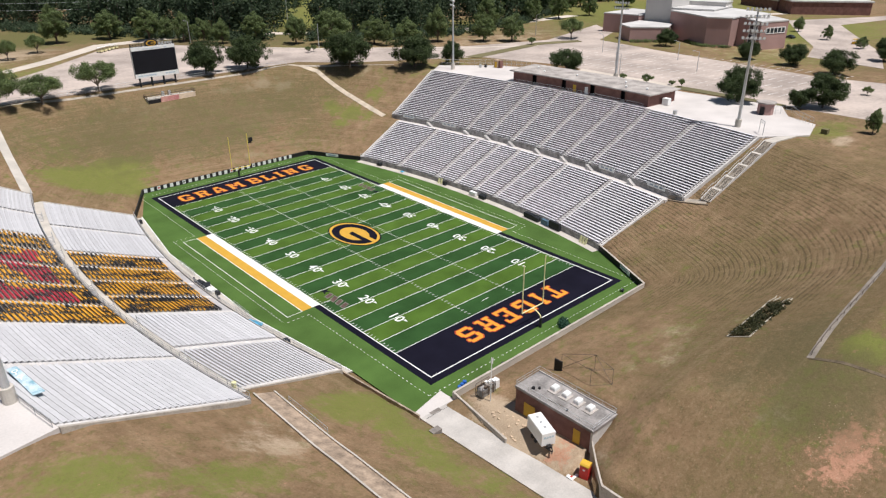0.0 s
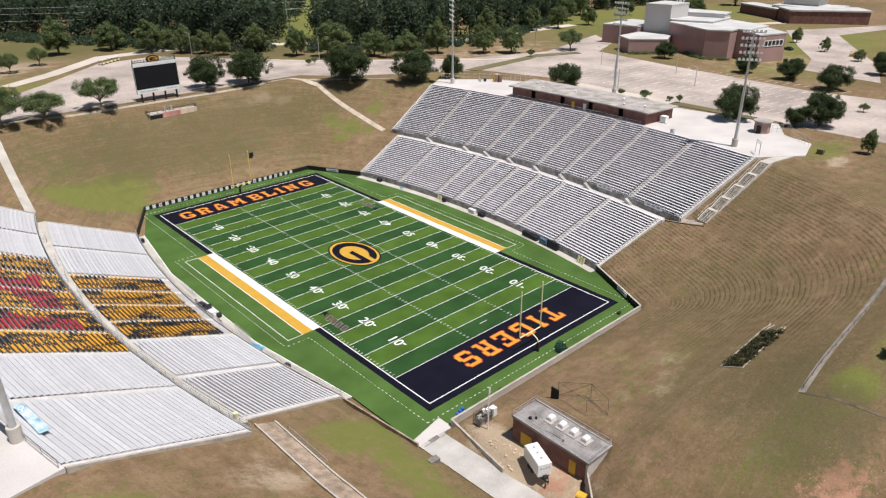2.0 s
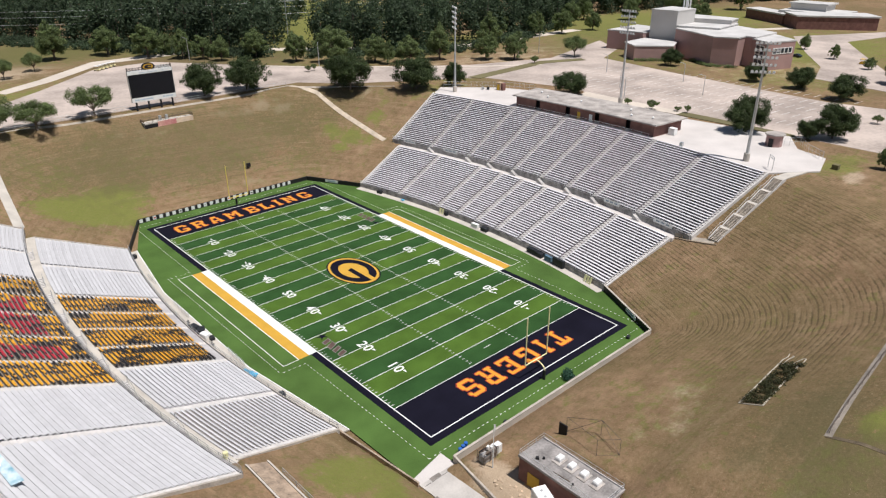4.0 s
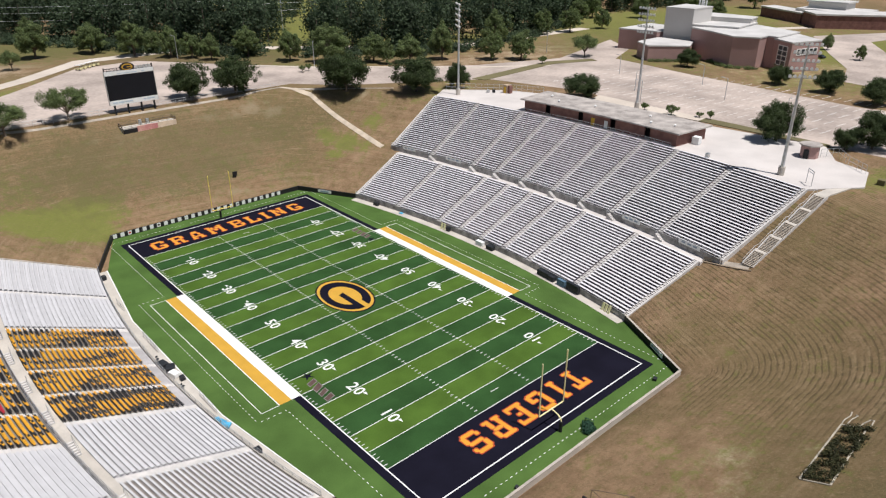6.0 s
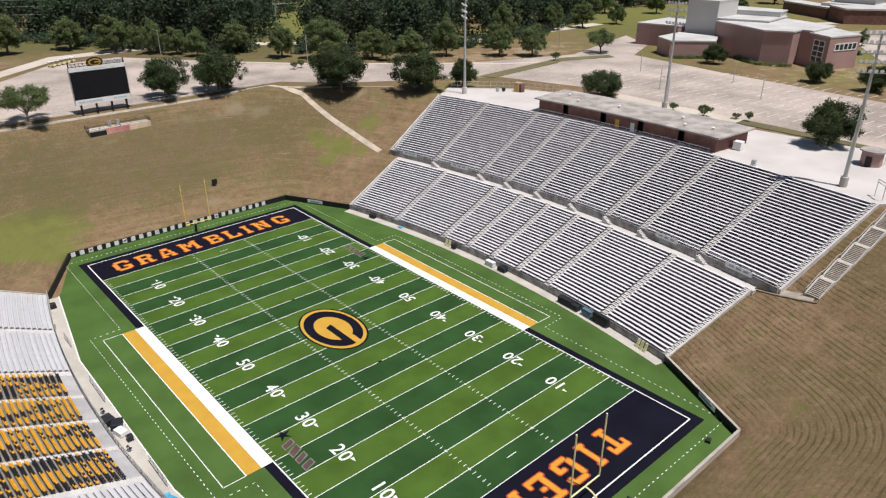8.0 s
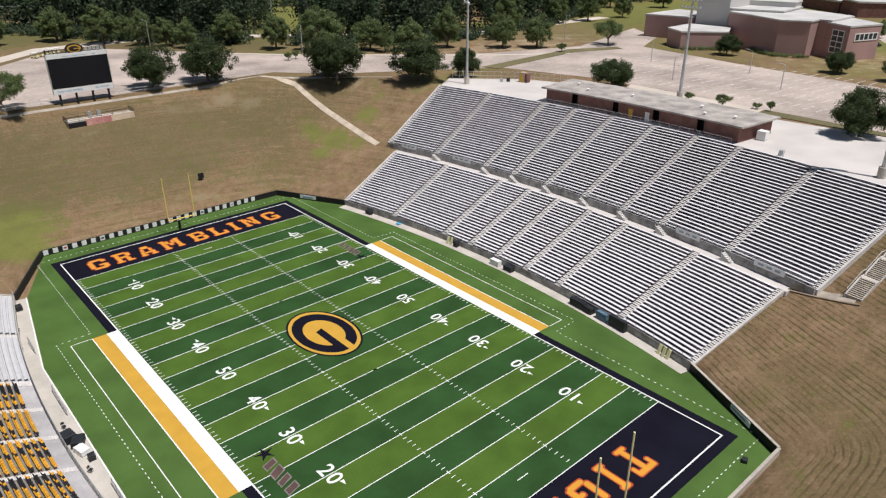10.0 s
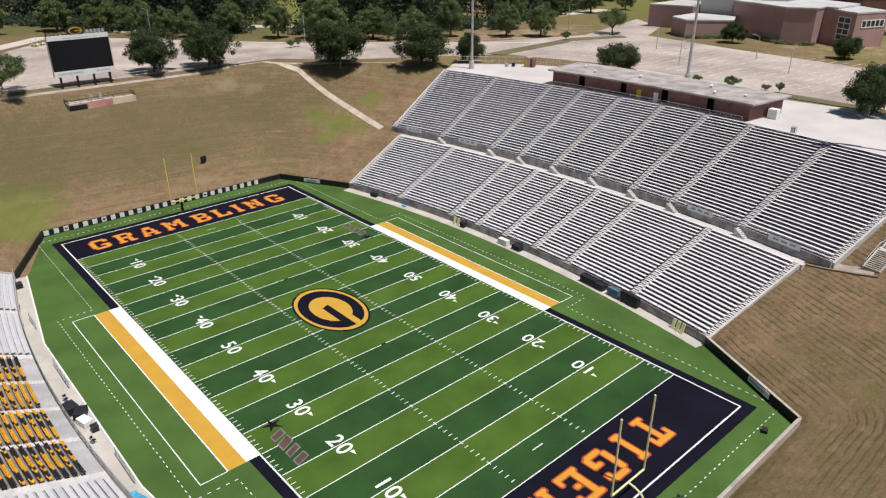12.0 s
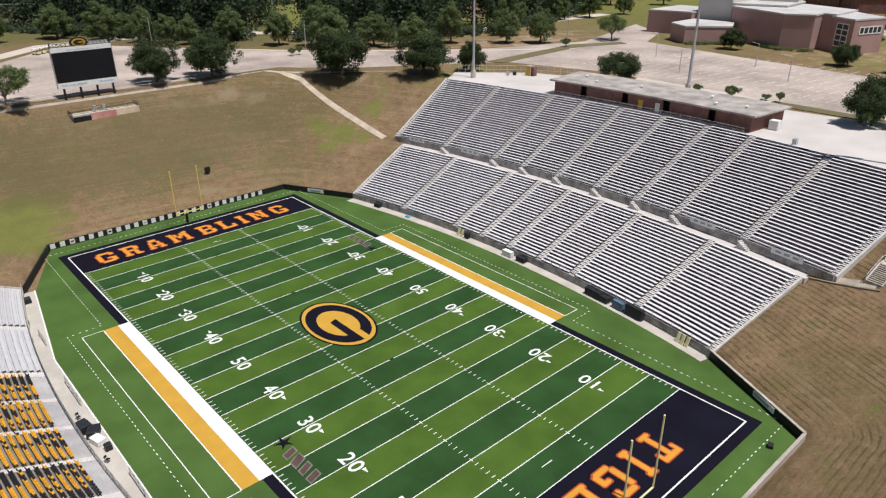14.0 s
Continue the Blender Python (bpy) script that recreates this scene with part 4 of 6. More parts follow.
# ---- press building ----
def press_building():
    t = thing("press_building", "long low brown brick press building with a flat roof", "building")
    z0, z1 = RIM + 0.3, RIM + 3.5
    a0, a1 = -5.0, 5.5
    ra, rb = R_TOP + 1.6, R_TOP + 13.5
    for a, b in ((a0, -3.35), (-3.0, -1.05), (-0.7, 1.2), (1.55, 3.6), (3.95, a1)):
        g = geo()
        strip(g, 1, ra, ra + 0.3, a, b, z0, z1, 2)
        part("wall_panel", g, BRICK, t, "brown brick wall")
    # Added black wall behind the openings; their shade is put into its colour.
    g = geo()
    strip(g, 1, ra + 1.8, ra + 2.0, a0, a1, z0, z1, 10)
    part("inner_wall", g, BLACK, t, "black wall holding the shade of the openings")
    g = geo()
    strip(g, 1, rb - 0.3, rb, a0, a1, z0, z1, 10)
    part("back_wall", g, BRICK, t, "brown brick wall")
    for a in (a0, a1):
        g = geo()
        strip(g, 1, ra, rb, a - 0.03, a + 0.03, z0, z1, 1)
        part("end_wall", g, BRICK, t, "brown brick wall")
    g = geo()
    strip(g, 1, ra - 0.9, rb + 1.0, a0 - 0.25, a1 + 0.25, z1, z1 + 0.35, 12)
    part("roof", g, ROOF, t, "flat grey-beige gravel roof")
    for a, r in ((-4.2, 271), (-3.0, 269), (1.2, 272), (3.5, 270), (4.6, 274), (-2.2, 274)):
        g = geo()
        x, y = polar(r, a)
        tube(g, (x, y, z1 + 0.3), (x, y, z1 + 0.75), 0.25, 0.2, 8)
        tube(g, (x, y, z1 + 0.75), (x, y, z1 + 0.95), 0.38, 0.15, 8)
        part("roof_vent", g, WHITE, t, "small white roof vent")
    for a, m, word in ((-0.42, WHITE, "white door"), (0.5, YELLOW, "yellow door")):
        g = geo()
        strip(g, 1, ra - 0.06, ra, a - 0.12, a + 0.12, z0, z0 + 2.1, 1)
        part("door", g, m, t, word)


press_building()


# ---- service building by the ramp ----
def service_building():
    t = thing("service_building", "brown brick field house with flat roof and yellow doors", "building")
    x0, x1, y0, y1, z0, z1 = -23.4, -18.4, -85.0, -71.9, 0.5, 6.7
    for a, b, c, d, n in ((x0, x1, y0, y0 + 0.3, "end_wall"), (x0, x1, y1 - 0.3, y1, "wall"), (x0, x0 + 0.3, y0 + 0.3, y1 - 0.3, "wall"), (x1 - 0.3, x1, y0 + 0.3, y1 - 0.3, "wall")):
        g = geo()
        box(g, a, b, c, d, z0, z1)
        part(n, g, STAIR if n == "end_wall" else BRICK, t, "pale painted end wall" if n == "end_wall" else "dark brown brick wall")
    g = geo()
    box(g, x0 - 0.15, x1 + 0.15, y0 - 0.15, y1 + 0.15, z1, z1 + 0.3)
    part("roof", g, ROOF_DIRTY, t, "flat weathered grey roof")
    for k in range(4):
        y = -76.2 - 2.0 * k
        g = geo()
        box(g, -21.2, -19.4, y - 0.75, y + 0.65, z1 + 0.3, z1 + 0.42)
        base = part("roof_vent", g, ROOF, t, "square roof vent with a white hood")
        g = geo()
        quadloop(g, [[(-20.75 + e, y - 0.42 + e, z), (-19.65 - e, y - 0.42 + e, z), (-19.65 - e, y + 0.42 - e, z), (-20.75 + e, y + 0.42 - e, z)] for z, e in ((z1 + 0.42, 0), (z1 + 0.85, 0.0), (z1 + 1.02, 0.1), (z1 + 1.1, 0.28))])
        part("hood", g, WHITE, base, "white hood")
    for y, w in ((-74.5, 1.0), (-82.6, 0.55)):
        g = geo()
        box(g, x0 - 0.06, x0, y - w, y + w, ground_z(x0 - 0.8, y) , ground_z(x0 - 0.8, y) + 2.3)
        part("door", g, YELLOW, t, "yellow door")
    for x, y, r in ((-22.2, -74.0, 0.28), (-21.6, -74.6, 0.2), (-22.6, -80.2, 0.16)):
        g = geo()
        tube(g, (x, y, z1 + 0.25), (x, y, z1 + 0.6), r, r * 0.8, 9)
        part("roof_pipe", g, BLACK, t, "dark pipe stub")
    g = geo()
    bar(g, (-22.6, -77.0, z1 + 0.3), (-22.4, -79.6, z1 + 0.3), 0.12, 0.1)
    part("conduit", g, BARK, t, "dark conduit")
    for x in (x0 - 0.14, x1 + 0.02):
        g = geo()
        box(g, x, x + 0.12, y0, y1, z1 + 0.3, z1 + 0.42)
        part("roof_kerb", g, STAIR, t, "pale roof edge")
    g = geo()
    loop = [(x0, y0), (x1, y0), (x1, y1), (x0, y1), (x0, y0)]
    for p, q in zip(loop, loop[1:]):
        for h in (0.75, 1.2):
            tube(g, (*p, z1 + h), (*q, z1 + h), 0.03, n=5)
        n = 6 if p[0] == q[0] else 3
        for k in range(n):
            x, y = p[0] + (q[0] - p[0]) * k / n, p[1] + (q[1] - p[1]) * k / n
            tube(g, (x, y, z1 + 0.3), (x, y, z1 + 1.2), 0.03, n=5)
    part("roof_rail", g, STEEL, t, "pipe railing")


service_building()
g = geo()
n = 30
for k in range(n):
    ya, yb = -61.6 - k * 2, -63.6 - k * 2
    xr = lambda y: float(np.interp(-y, [61.6, 74, 80, 85.4, 90, 95, 122], [-25.7, -28.0, -27.6, -24.6, -28.1, -28.5, -28.6]))
    prism(g, [(-32.4, ya), (xr(ya), ya), (xr(yb), yb), (-32.4, yb)], lambda x, y: ramp_height(y) - 0.5, lambda x, y: float(ramp_height(y)) + 0.03)
tagged(part("road_ramp", g, RAMP_SLAB), "pale concrete ramp leading down to the field", "ramp", kind="structure")


# ---- campus hall and far buildings ----
def hall():
    t = thing("campus_hall", "large brick auditorium with angled wings and white roofs", "building")
    def block(points, h, m, roof=True, label="pinkish brown brick wall", rm=None):
        g = geo()
        prism(g, points, RIM - 1, RIM + h)
        w = part("wall", g, m, t, label)
        cx, cy = sum(p[0] for p in points) / len(points), sum(p[1] for p in points) / len(points)
        g = geo()
        prism(g, [(cx + (x - cx) * 1.02, cy + (y - cy) * 1.02) for x, y in points], RIM + h, RIM + h + 0.5)
        part("roof", g, rm or ROOF_WHITE, t, "white flat roof")
        return w
    block([(187.0, 57.5), (181.0, 48.5), (192, 37), (203, 42), (203, 58)], 5.6, BRICK_FAR)
    block([(199.5, 75.5), (203, 59), (222, 55), (224, 76)], 8, BRICK_FAR)
    block([(204.5, 44), (199.3, 32.5), (192.8, 20.3), (196.3, 11.6), (203, 12), (203, 8), (222, 8.2), (236, 42)], 11.0, BRICK_FAR)
    block([(203, 9), (197.2, -0.2), (210.8, -4.8), (221, 8)], 10.4, BRICK_FAR)
    block([(207, 44), (212, 28), (232, 30), (240, 60), (211, 58)], 11.8, METAL_WALL, label="pale grey cladding wall")
    block([(205.5, 57.5), (207, 45.5), (221, 45), (222, 58)], 17.8, METAL_WALL, label="pale grey cladding fly tower")
    block([(222.2, 47), (226, 30), (236, 32), (236, 58)], 13.6, METAL_WALL, label="pale grey cladding wall")
    def glazing(p, q, u0, u1, z0, z1, across, up, label):
        """A framed window set on the wall that runs from p to q."""
        p, q = Vector((*p, 0)), Vector((*q, 0))
        out = Vector((-(q - p).y, (q - p).x, 0)).normalized() * -1
        at = lambda u, z, d: p + (q - p) * u + out * d + Vector((0, 0, RIM + z))
        def plate(ua, ub, za, zb, d):
            g = geo()
            quadloop(g, [[tuple(at(u, z, e)) for u, z in ((ua, za), (ub, za), (ub, zb), (ua, zb))] for e in (-0.1, d)])
            return g
        w = part("window", plate(u0, u1, z0, z1, 0.06), GLASS, t, label)
        for k in range(across + 1):
            u = u0 + (u1 - u0) * k / across
            part("mullion", plate(u - 0.012, u + 0.012, z0, z1, 0.14), WHITE, w, "pale frame")
        for k in range(up + 1):
            z = z0 + (z1 - z0) * k / up
            part("mullion", plate(u0, u1, z - 0.13, z + 0.13, 0.15), WHITE, w, "pale frame")

    glazing((203, 9), (197.2, -0.2), 0.30, 0.80, 2.0, 9.0, 2, 4, "tall framed window")
    glazing((197.2, -0.2), (210.8, -4.8), 0.2, 0.9, 6.2, 8.3, 5, 1, "framed window band")
    # White posts for the legs of a water tower behind the hall.
    for k in range(4):
        g = geo()
        tube(g, (226 + 2.2 * (k % 2), 52 + 2 * (k // 2), RIM + 13), (226 + 2.2 * (k % 2), 52 + 2 * (k // 2), RIM + 22), 0.35, n=8)
        part("stack", g, WHITE, t, "white water tower leg")


hall()


def far_building(points, h, label):
    t = thing("brick_building", label, "building", "far buildings")
    g = geo()
    prism(g, points, RIM - 1, RIM + h)
    part("wall", g, BRICK, t, "red brick wall")
    g = geo()
    cx, cy = sum(p[0] for p in points) / len(points), sum(p[1] for p in points) / len(points)
    prism(g, [(cx + (x - cx) * 1.04, cy + (y - cy) * 1.04) for x, y in points], RIM + h, RIM + h + 0.8)
    part("roof", g, ROOF_WHITE, t, "white flat roof")


far_building([(329, 43), (352.8, 10.2), (366, 22), (343, 56)], 6.5, "low red brick campus building with white roof")
t = thing("campus_block", "white flat-roofed campus building with dark brick base", "building", "far buildings")
for x0, x1, y0, y1, z0, z1, m, word in ((352, 372, 30, 62, -1, 6, BRICK, "wall"), (350.5, 373.5, 28.5, 63.5, 6, 7.2, ROOF_WHITE, "roof"), (358, 371, 40, 60, 7.2, 10.4, METAL_WALL, "upper_storey"), (357, 372, 39, 61, 10.4, 11.2, ROOF_WHITE, "upper_roof")):
    g = geo()
    box(g, x0, x1, y0, y1, RIM + z0, RIM + z1)
    part(word, g, m, t)
for k in range(5):
    g = geo()
    box(g, 351.9, 352.1, 32 + 5.4 * k, 36 + 5.4 * k, RIM + 2.2, RIM + 4.6)
    part("window", g, GLASS, t, "dark window")
far_building([(362, 88), (343, 57), (352, 52), (372, 84)], 5, "low red brick campus wing with white roof")


# ---- trees ----
def leaf_cloud(rng, lobes, count, size, flat=0.75):
    """Small leaf cards scattered over rounded lobes, most of them facing outwards."""
    lobes = np.array(lobes)
    weights = lobes[:, 3] ** 2
    pick = lobes[rng.choice(len(lobes), count, p=weights / weights.sum())]
    d = rng.normal(size=(count, 3))
    d /= np.linalg.norm(d, axis=1)[:, None]
    rough = 1 + 0.18 * np.sin(5 * d[:, 0] + pick[:, 0]) * np.sin(4 * d[:, 1] + pick[:, 1]) + 0.14 * np.sin(9 * d[:, 2] + 7 * d[:, 0])
    far = rng.uniform(0.08, 1.15, count) ** 0.5 * pick[:, 3] * rough
    c = pick[:, :3] + d * far[:, None] * np.array([1, 1, flat])
    out = 0.75 * d + np.array([0, 0, 0.35]) + 0.55 * rng.normal(size=(count, 3))
    a = np.cross(out, rng.normal(size=(count, 3)))
    a /= np.linalg.norm(a, axis=1)[:, None] + 1e-9
    b = np.cross(out, a)
    b /= np.linalg.norm(b, axis=1)[:, None] + 1e-9
    s = (size * rng.uniform(0.6, 1.3, count))[:, None]
    v = np.stack([c - a * s, c + b * s * 0.6, c + a * s, c - b * s * 0.6], 1).reshape(-1, 3)
    return v.tolist(), np.arange(4 * count).reshape(-1, 4).tolist()


TREE_SIZE = {}


def tree_model(seed, height, reach, foot, lobe_count, leaf, count, size, label, taper=0.0, stems=1):
    """A tree with tapered trunk, limbs and a leafy crown that starts at the height foot."""
    rng = np.random.default_rng(seed)
    t = thing("tree", label, "tree", "trees on the plateau")
    g = geo()
    fork = foot * (0.5 if stems > 1 else 0.8) + 0.4
    thick = 0.035 * height
    tube(g, (0, 0, -0.4), (0, 0, 0.3), thick * 1.5, thick, 9)
    tube(g, (0, 0, 0.3), (0.08, 0.03, fork), thick, thick * 0.8, 9)
    if stems == 1:
        tube(g, (0.08, 0.03, fork), (0.2, -0.1, height * 0.75), thick * 0.8, thick * 0.2, 8)
    middle, half = (foot + height) / 2, (height - foot) / 2
    lobes = []
    for k in range(lobe_count):
        a, w = rng.uniform(0, 6.28), rng.uniform(-0.9, 1.0)
        out = rng.uniform(0.2, 1.0) ** 0.45
        ring = math.sqrt(max(0.0, 1 - w * w)) * (1 + 0.16 * math.sin(3 * a + seed) + 0.10 * math.sin(5 * a + 2 * seed)) * (1 - taper * w)
        r = reach * rng.uniform(0.13, 0.23)
        p = ((reach - r * 0.6) * ring * out * math.cos(a), (reach - r * 0.6) * ring * out * math.sin(a), middle + (half - r * 0.6) * w * out + 0.06 * height * math.sin(2 * a + seed))
        lobes.append((*p, r))
        if k % 5 == 0:
            start = (0.08, 0.03, fork) if stems > 1 else (0.1, 0, fork + rng.uniform(0, 0.35) * height)
            elbow = (p[0] * 0.45, p[1] * 0.45, (start[2] + p[2]) / 2 + 0.05 * height)
            tube(g, start, elbow, thick * (0.55 if stems > 1 else 0.35), thick * 0.28, 6)
            tube(g, elbow, p, thick * 0.28, thick * 0.08, 5)
    part("trunk", g, BARK, t, "grey-brown trunk and limbs")
    leaves = leaf_cloud(rng, lobes, count, size, 0.9)
    part("crown", leaves, leaf, t, "dense green leaves")
    spots = np.array(leaves[0])
    TREE_SIZE[t.name] = (np.percentile(spots[:, 2], 99.8), 2 * np.percentile(np.hypot(spots[:, 0], spots[:, 1]), 99.5))
    return t


OAKS = [tree_model(s, 9.0, 6.0, 0.5, 130, LEAF, 26000, 0.17, "dark green live oak with a broad dense crown") for s in (1, 2, 3)]
ELMS = [tree_model(s, 11.0, 4.8, 0.9, 110, LEAF_LIGHT, 19000, 0.18, "mid-green tree with a loose oval crown", 0.28) for s in (11, 12, 13)]
SPREADERS = [tree_model(s, 8.6, 6.6, 3.0, 70, LEAF_LIGHT, 17000, 0.16, "spreading tree with forked limbs and an airy crown", 0.1, 4) for s in (21, 22)]
used = set()


def plant(models, k, x, y, height, width):
    ob = models[k % len(models)]
    tall, wide = TREE_SIZE[ob.name]
    m = Matrix.Translation((x, y, ground_z(x, y))) @ Matrix.Rotation(1.7 * x + y, 4, "Z") @ Matrix.Diagonal((width / wide, width / wide, height / tall, 1))
    if ob in used:
        return copy_thing(ob, m @ Matrix.Diagonal((1 / ob.scale.x, 1 / ob.scale.y, 1 / ob.scale.z, 1)))
    used.add(ob)
    ob.matrix_basis = m
    return ob


# place, height and width of each tree
OAK_ROWS = [(17.3, 108.6, 11.0, 14.0), (32.0, 106.6, 11.2, 16.0), (61.2, 85.5, 12.0, 16.6), (76.3, 67.6, 11.0, 17.0), (89.6, 62.5, 8.2, 8.5), (109.4, 26.0, 7.0, 12.0),
            (106.0, -37.4, 10.1, 12.2), (116.9, -55.9, 9.1, 11.8), (111.6, -51.6, 5.0, 6.0), (167.2, -40.7, 8.2, 11.6), (174.3, -23.9, 7.4, 10.4), (175.3, -6.9, 6.4, 8.4), (181.5, 31.1, 6.8, 8.8), (205.7, -42.9, 8.2, 9.0)]
for k, row in enumerate(OAK_ROWS):
    plant(OAKS, k, row[0], row[1], row[2], row[3] * 1.05)
for k, row in enumerate([(-47.6, 100.6, 10.4, 12.5), (-36.0, 102.3, 8.4, 13.4), (-19.2, 105.2, 9.0, 12.2), (170.1, 71.2, 9.1, 10.6), (-25.9, 187.4, 7.3, 7.4), (-13.0, 197.6, 7.4, 7.4)]):
    plant(SPREADERS, k, row[0], row[1], row[2], row[3] * 1.2)
ELM_ROWS = [(0.4, 219.6, 16.0, 12.6), (22.1, 217.4, 12.4, 14.0), (32.9, 198.6, 13.9, 13.0), (41.9, 200.6, 9.8, 6.4), (42.7, 185.1, 12.4, 10.1), (48.6, 177.5, 10.0, 8.6), (52.4, 167.8, 10.3, 8.0), (67.4, 165.5, 12.0, 11.9), (74.8, 144.4, 12.1, 10.3), (85.9, 131.9, 14.6, 16.3), (98.2, 120.1, 11.2, 11.6), (99.2, 113.0, 9.6, 6.0), (108.7, 110.1, 10.7, 12.1), (136.9, 92.9, 10.9, 10.2), (145.7, 84.4, 11.4, 10.5),
            (122.0, 106.0, 15.0, 10.0), (152.0, 106.0, 17.0, 12.0), (189.0, 136.0, 13.0, 10.0), (206.0, 125.0, 12.0, 10.0), (223.0, 121.0, 12.0, 11.0), (246.0, 118.0, 10.0, 9.0), (230.0, 150.0, 13.0, 11.0), (255.0, 140.0, 13.0, 11.0), (280.0, 150.0, 14.0, 11.0), (300.0, 130.0, 13.0, 11.0), (250.0, 175.0, 14.0, 11.0), (220.0, 170.0, 14.0, 12.0), (330.0, 150.0, 15.0, 12.0), (360.0, 140.0, 15.0, 12.0), (400.0, 110.0, 20.0, 16.0), (330.0, 110.0, 16.0, 13.0), (300.0, 85.0, 14.0, 11.0),
            (98.8, -74.3, 6.0, 3.6), (262.3, 11.0, 6.8, 4.8), (244.6, -8.4, 6.2, 4.8), (229.6, -27.1, 4.8, 4.6), (9.0, -108.0, 3.2, 3.6)]
for k, row in enumerate(ELM_ROWS):
    plant(ELMS, k, row[0], row[1], row[2], row[3] * 1.08)
for k, row in enumerate([(109.9, 3.2, 2.2, 2.8), (110.1, -5.5, 3.2, 4.5), (113.9, -12.1, 1.6, 2.5), (114.1, -15.3, 2.6, 2.3), (142.1, -58.7, 2.6, 3.4), (66.0, 121.0, 2.6, 3.0), (69.0, 121.5, 2.8, 2.6), (144.5, 72.0, 3.2, 4.0)]):
    plant(SPREADERS, k, *row)


FRONT_U = [-330, -132, -81, -54, -32, 5, 37, 52, 90, 130, 260, 470]
FRONT_W = [110, 52, 34, 27, 25, 24, 28, 38, 84, 158, 248, 278]


def forest():
    """Dense dark woodland behind the campus, cut by a straight clearing."""
    rng = np.random.default_rng(5)
    v, f = [], []
    trunks = geo()
    along, away = Vector((0.74, -0.67, 0)), Vector((0.67, 0.74, 0))
    for k in range(1500):
        u = rng.uniform(-330, 470)
        w = 150 * rng.uniform(0, 1) ** 1.6
        c = Vector((88, 132, 0)) + along * u + away * (w + float(np.interp(u, FRONT_U, FRONT_W)))
        side = (c - Vector((112, 198, 0))).cross(Vector((0.63, 0.776, 0))).z
        if abs(side) < 9.5 and w < 135:
            continue
        h, r = rng.uniform(15, 27), rng.uniform(3.0, 5.4)
        pine = rng.uniform() < 0.4
        levels = (0.45, 0.55, 0.66, 0.78, 0.9) if pine else (0.14, 0.3, 0.44, 0.58, 0.72, 0.86)
        lobes = [(c.x + rng.uniform(-1, 1) * r * 0.55, c.y + rng.uniform(-1, 1) * r * 0.55, RIM + h * z, r * ((1.0 - 0.5 * z) if pine else (1.05 - 0.5 * z * z)) * rng.uniform(0.75, 1.1)) for z in levels]
        a, b = leaf_cloud(rng, lobes, 330, 0.66, 1.0)
        o = len(v)
        v += a
        f += [(o + p, o + q, o + i, o + j) for p, q, i, j in b]
        if w < 30 and k % 2 == 0:
            tube(trunks, (c.x, c.y, RIM - 0.5), (c.x + rng.uniform(-0.5, 0.5), c.y, RIM + h * 0.8), 0.3, 0.12, 5)
    for k in range(900):
        u = rng.uniform(-200, 110)
        c = Vector((88, 132, 0)) + along * u + away * (rng.uniform(-17, 2) + float(np.interp(u, FRONT_U, FRONT_W)))
        if abs((c - Vector((112, 198, 0))).cross(Vector((0.63, 0.776, 0))).z) < 9:
            continue
        r = rng.uniform(0.7, 2.0)
        a, b = leaf_cloud(rng, [(c.x + rng.uniform(-1, 1) * r, c.y + rng.uniform(-1, 1) * r, RIM + r * rng.uniform(0.3, 1.3), r) for q in range(3)], 90, 0.4, 0.9)
        o = len(v)
        v += a
        f += [(o + p, o + q, o + i, o + j) for p, q, i, j in b]
    ob = tagged(part("forest", (v, f), LEAF_FOREST), "dense dark green woodland beyond the campus road", "forest", kind="stuff")
    tagged(part("trunks", trunks, BARK, ob, "slim grey-brown trunks"), kind="stuff")


forest()


# ---- paths and stairs ----
WORN_STEP = material("worn_step_concrete", (0.38, 0.33, 0.275), 0.9, 0.2, 0.6, 5)
WORN_LINE = material("worn_line_paint", (0.68, 0.65, 0.62), 0.9, 0.3, 0.3, 4)
SILT = material("silted_channel", (0.33, 0.25, 0.185), 0.95, 0.4, 0.7, 4, 0.3)


def draped(name, a, b, width, m, label, category, lift=0.06, n=24):
    """A strip of paving that follows the ground between two points."""
    a, b = Vector(a), Vector(b)
    side = Vector((-(b - a).y, (b - a).x)).normalized() * width / 2
    rings = []
    for k in range(n + 1):
        c = a + (b - a) * k / n
        p, q = c - side, c + side
        bump_up = max(0.0, ground_z(*c) - (ground_z(*p) + ground_z(*q)) / 2)
        zp, zq = ground_z(*p) + lift + bump_up, ground_z(*q) + lift + bump_up
        rings.append([(p.x, p.y, zp - 0.8), (q.x, q.y, zq - 0.8), (q.x, q.y, zq), (p.x, p.y, zp)])
    g = geo()
    quadloop(g, rings)
    return tagged(part(name, g, m), label, category, kind="structure")


draped("pavement_path_northeast_top", (46.6, 103.0), (51.7, 92.7), 1.7, PALE_PATH, "narrow pale concrete path down the grass bank", "path", 0.06, 16)
draped("pavement_path_northeast", (51.65, 93.2), (52.6, 55.6), 1.5, PALE_PATH, "narrow pale concrete path down the grass bank", "path", 0.07)
draped("pavement_path_northwest", (-50.5, 103), (-54.0, 55.0), 2.2, CONCRETE, "narrow pale concrete path down the grass bank", "path")
draped("pavement_pipe_walk", (-50.4, -50.4), (-50.4, -118), 3.0, SILT, "worn sandy walkway edged with concrete along the bank", "path", 0.06, 40)
for x in (-49.2, -52.2):
    draped("kerb", (x, -50.4), (x, -118), 0.28, CONCRETE, "thin concrete kerb beside the walkway", "kerb", 0.3, 40)
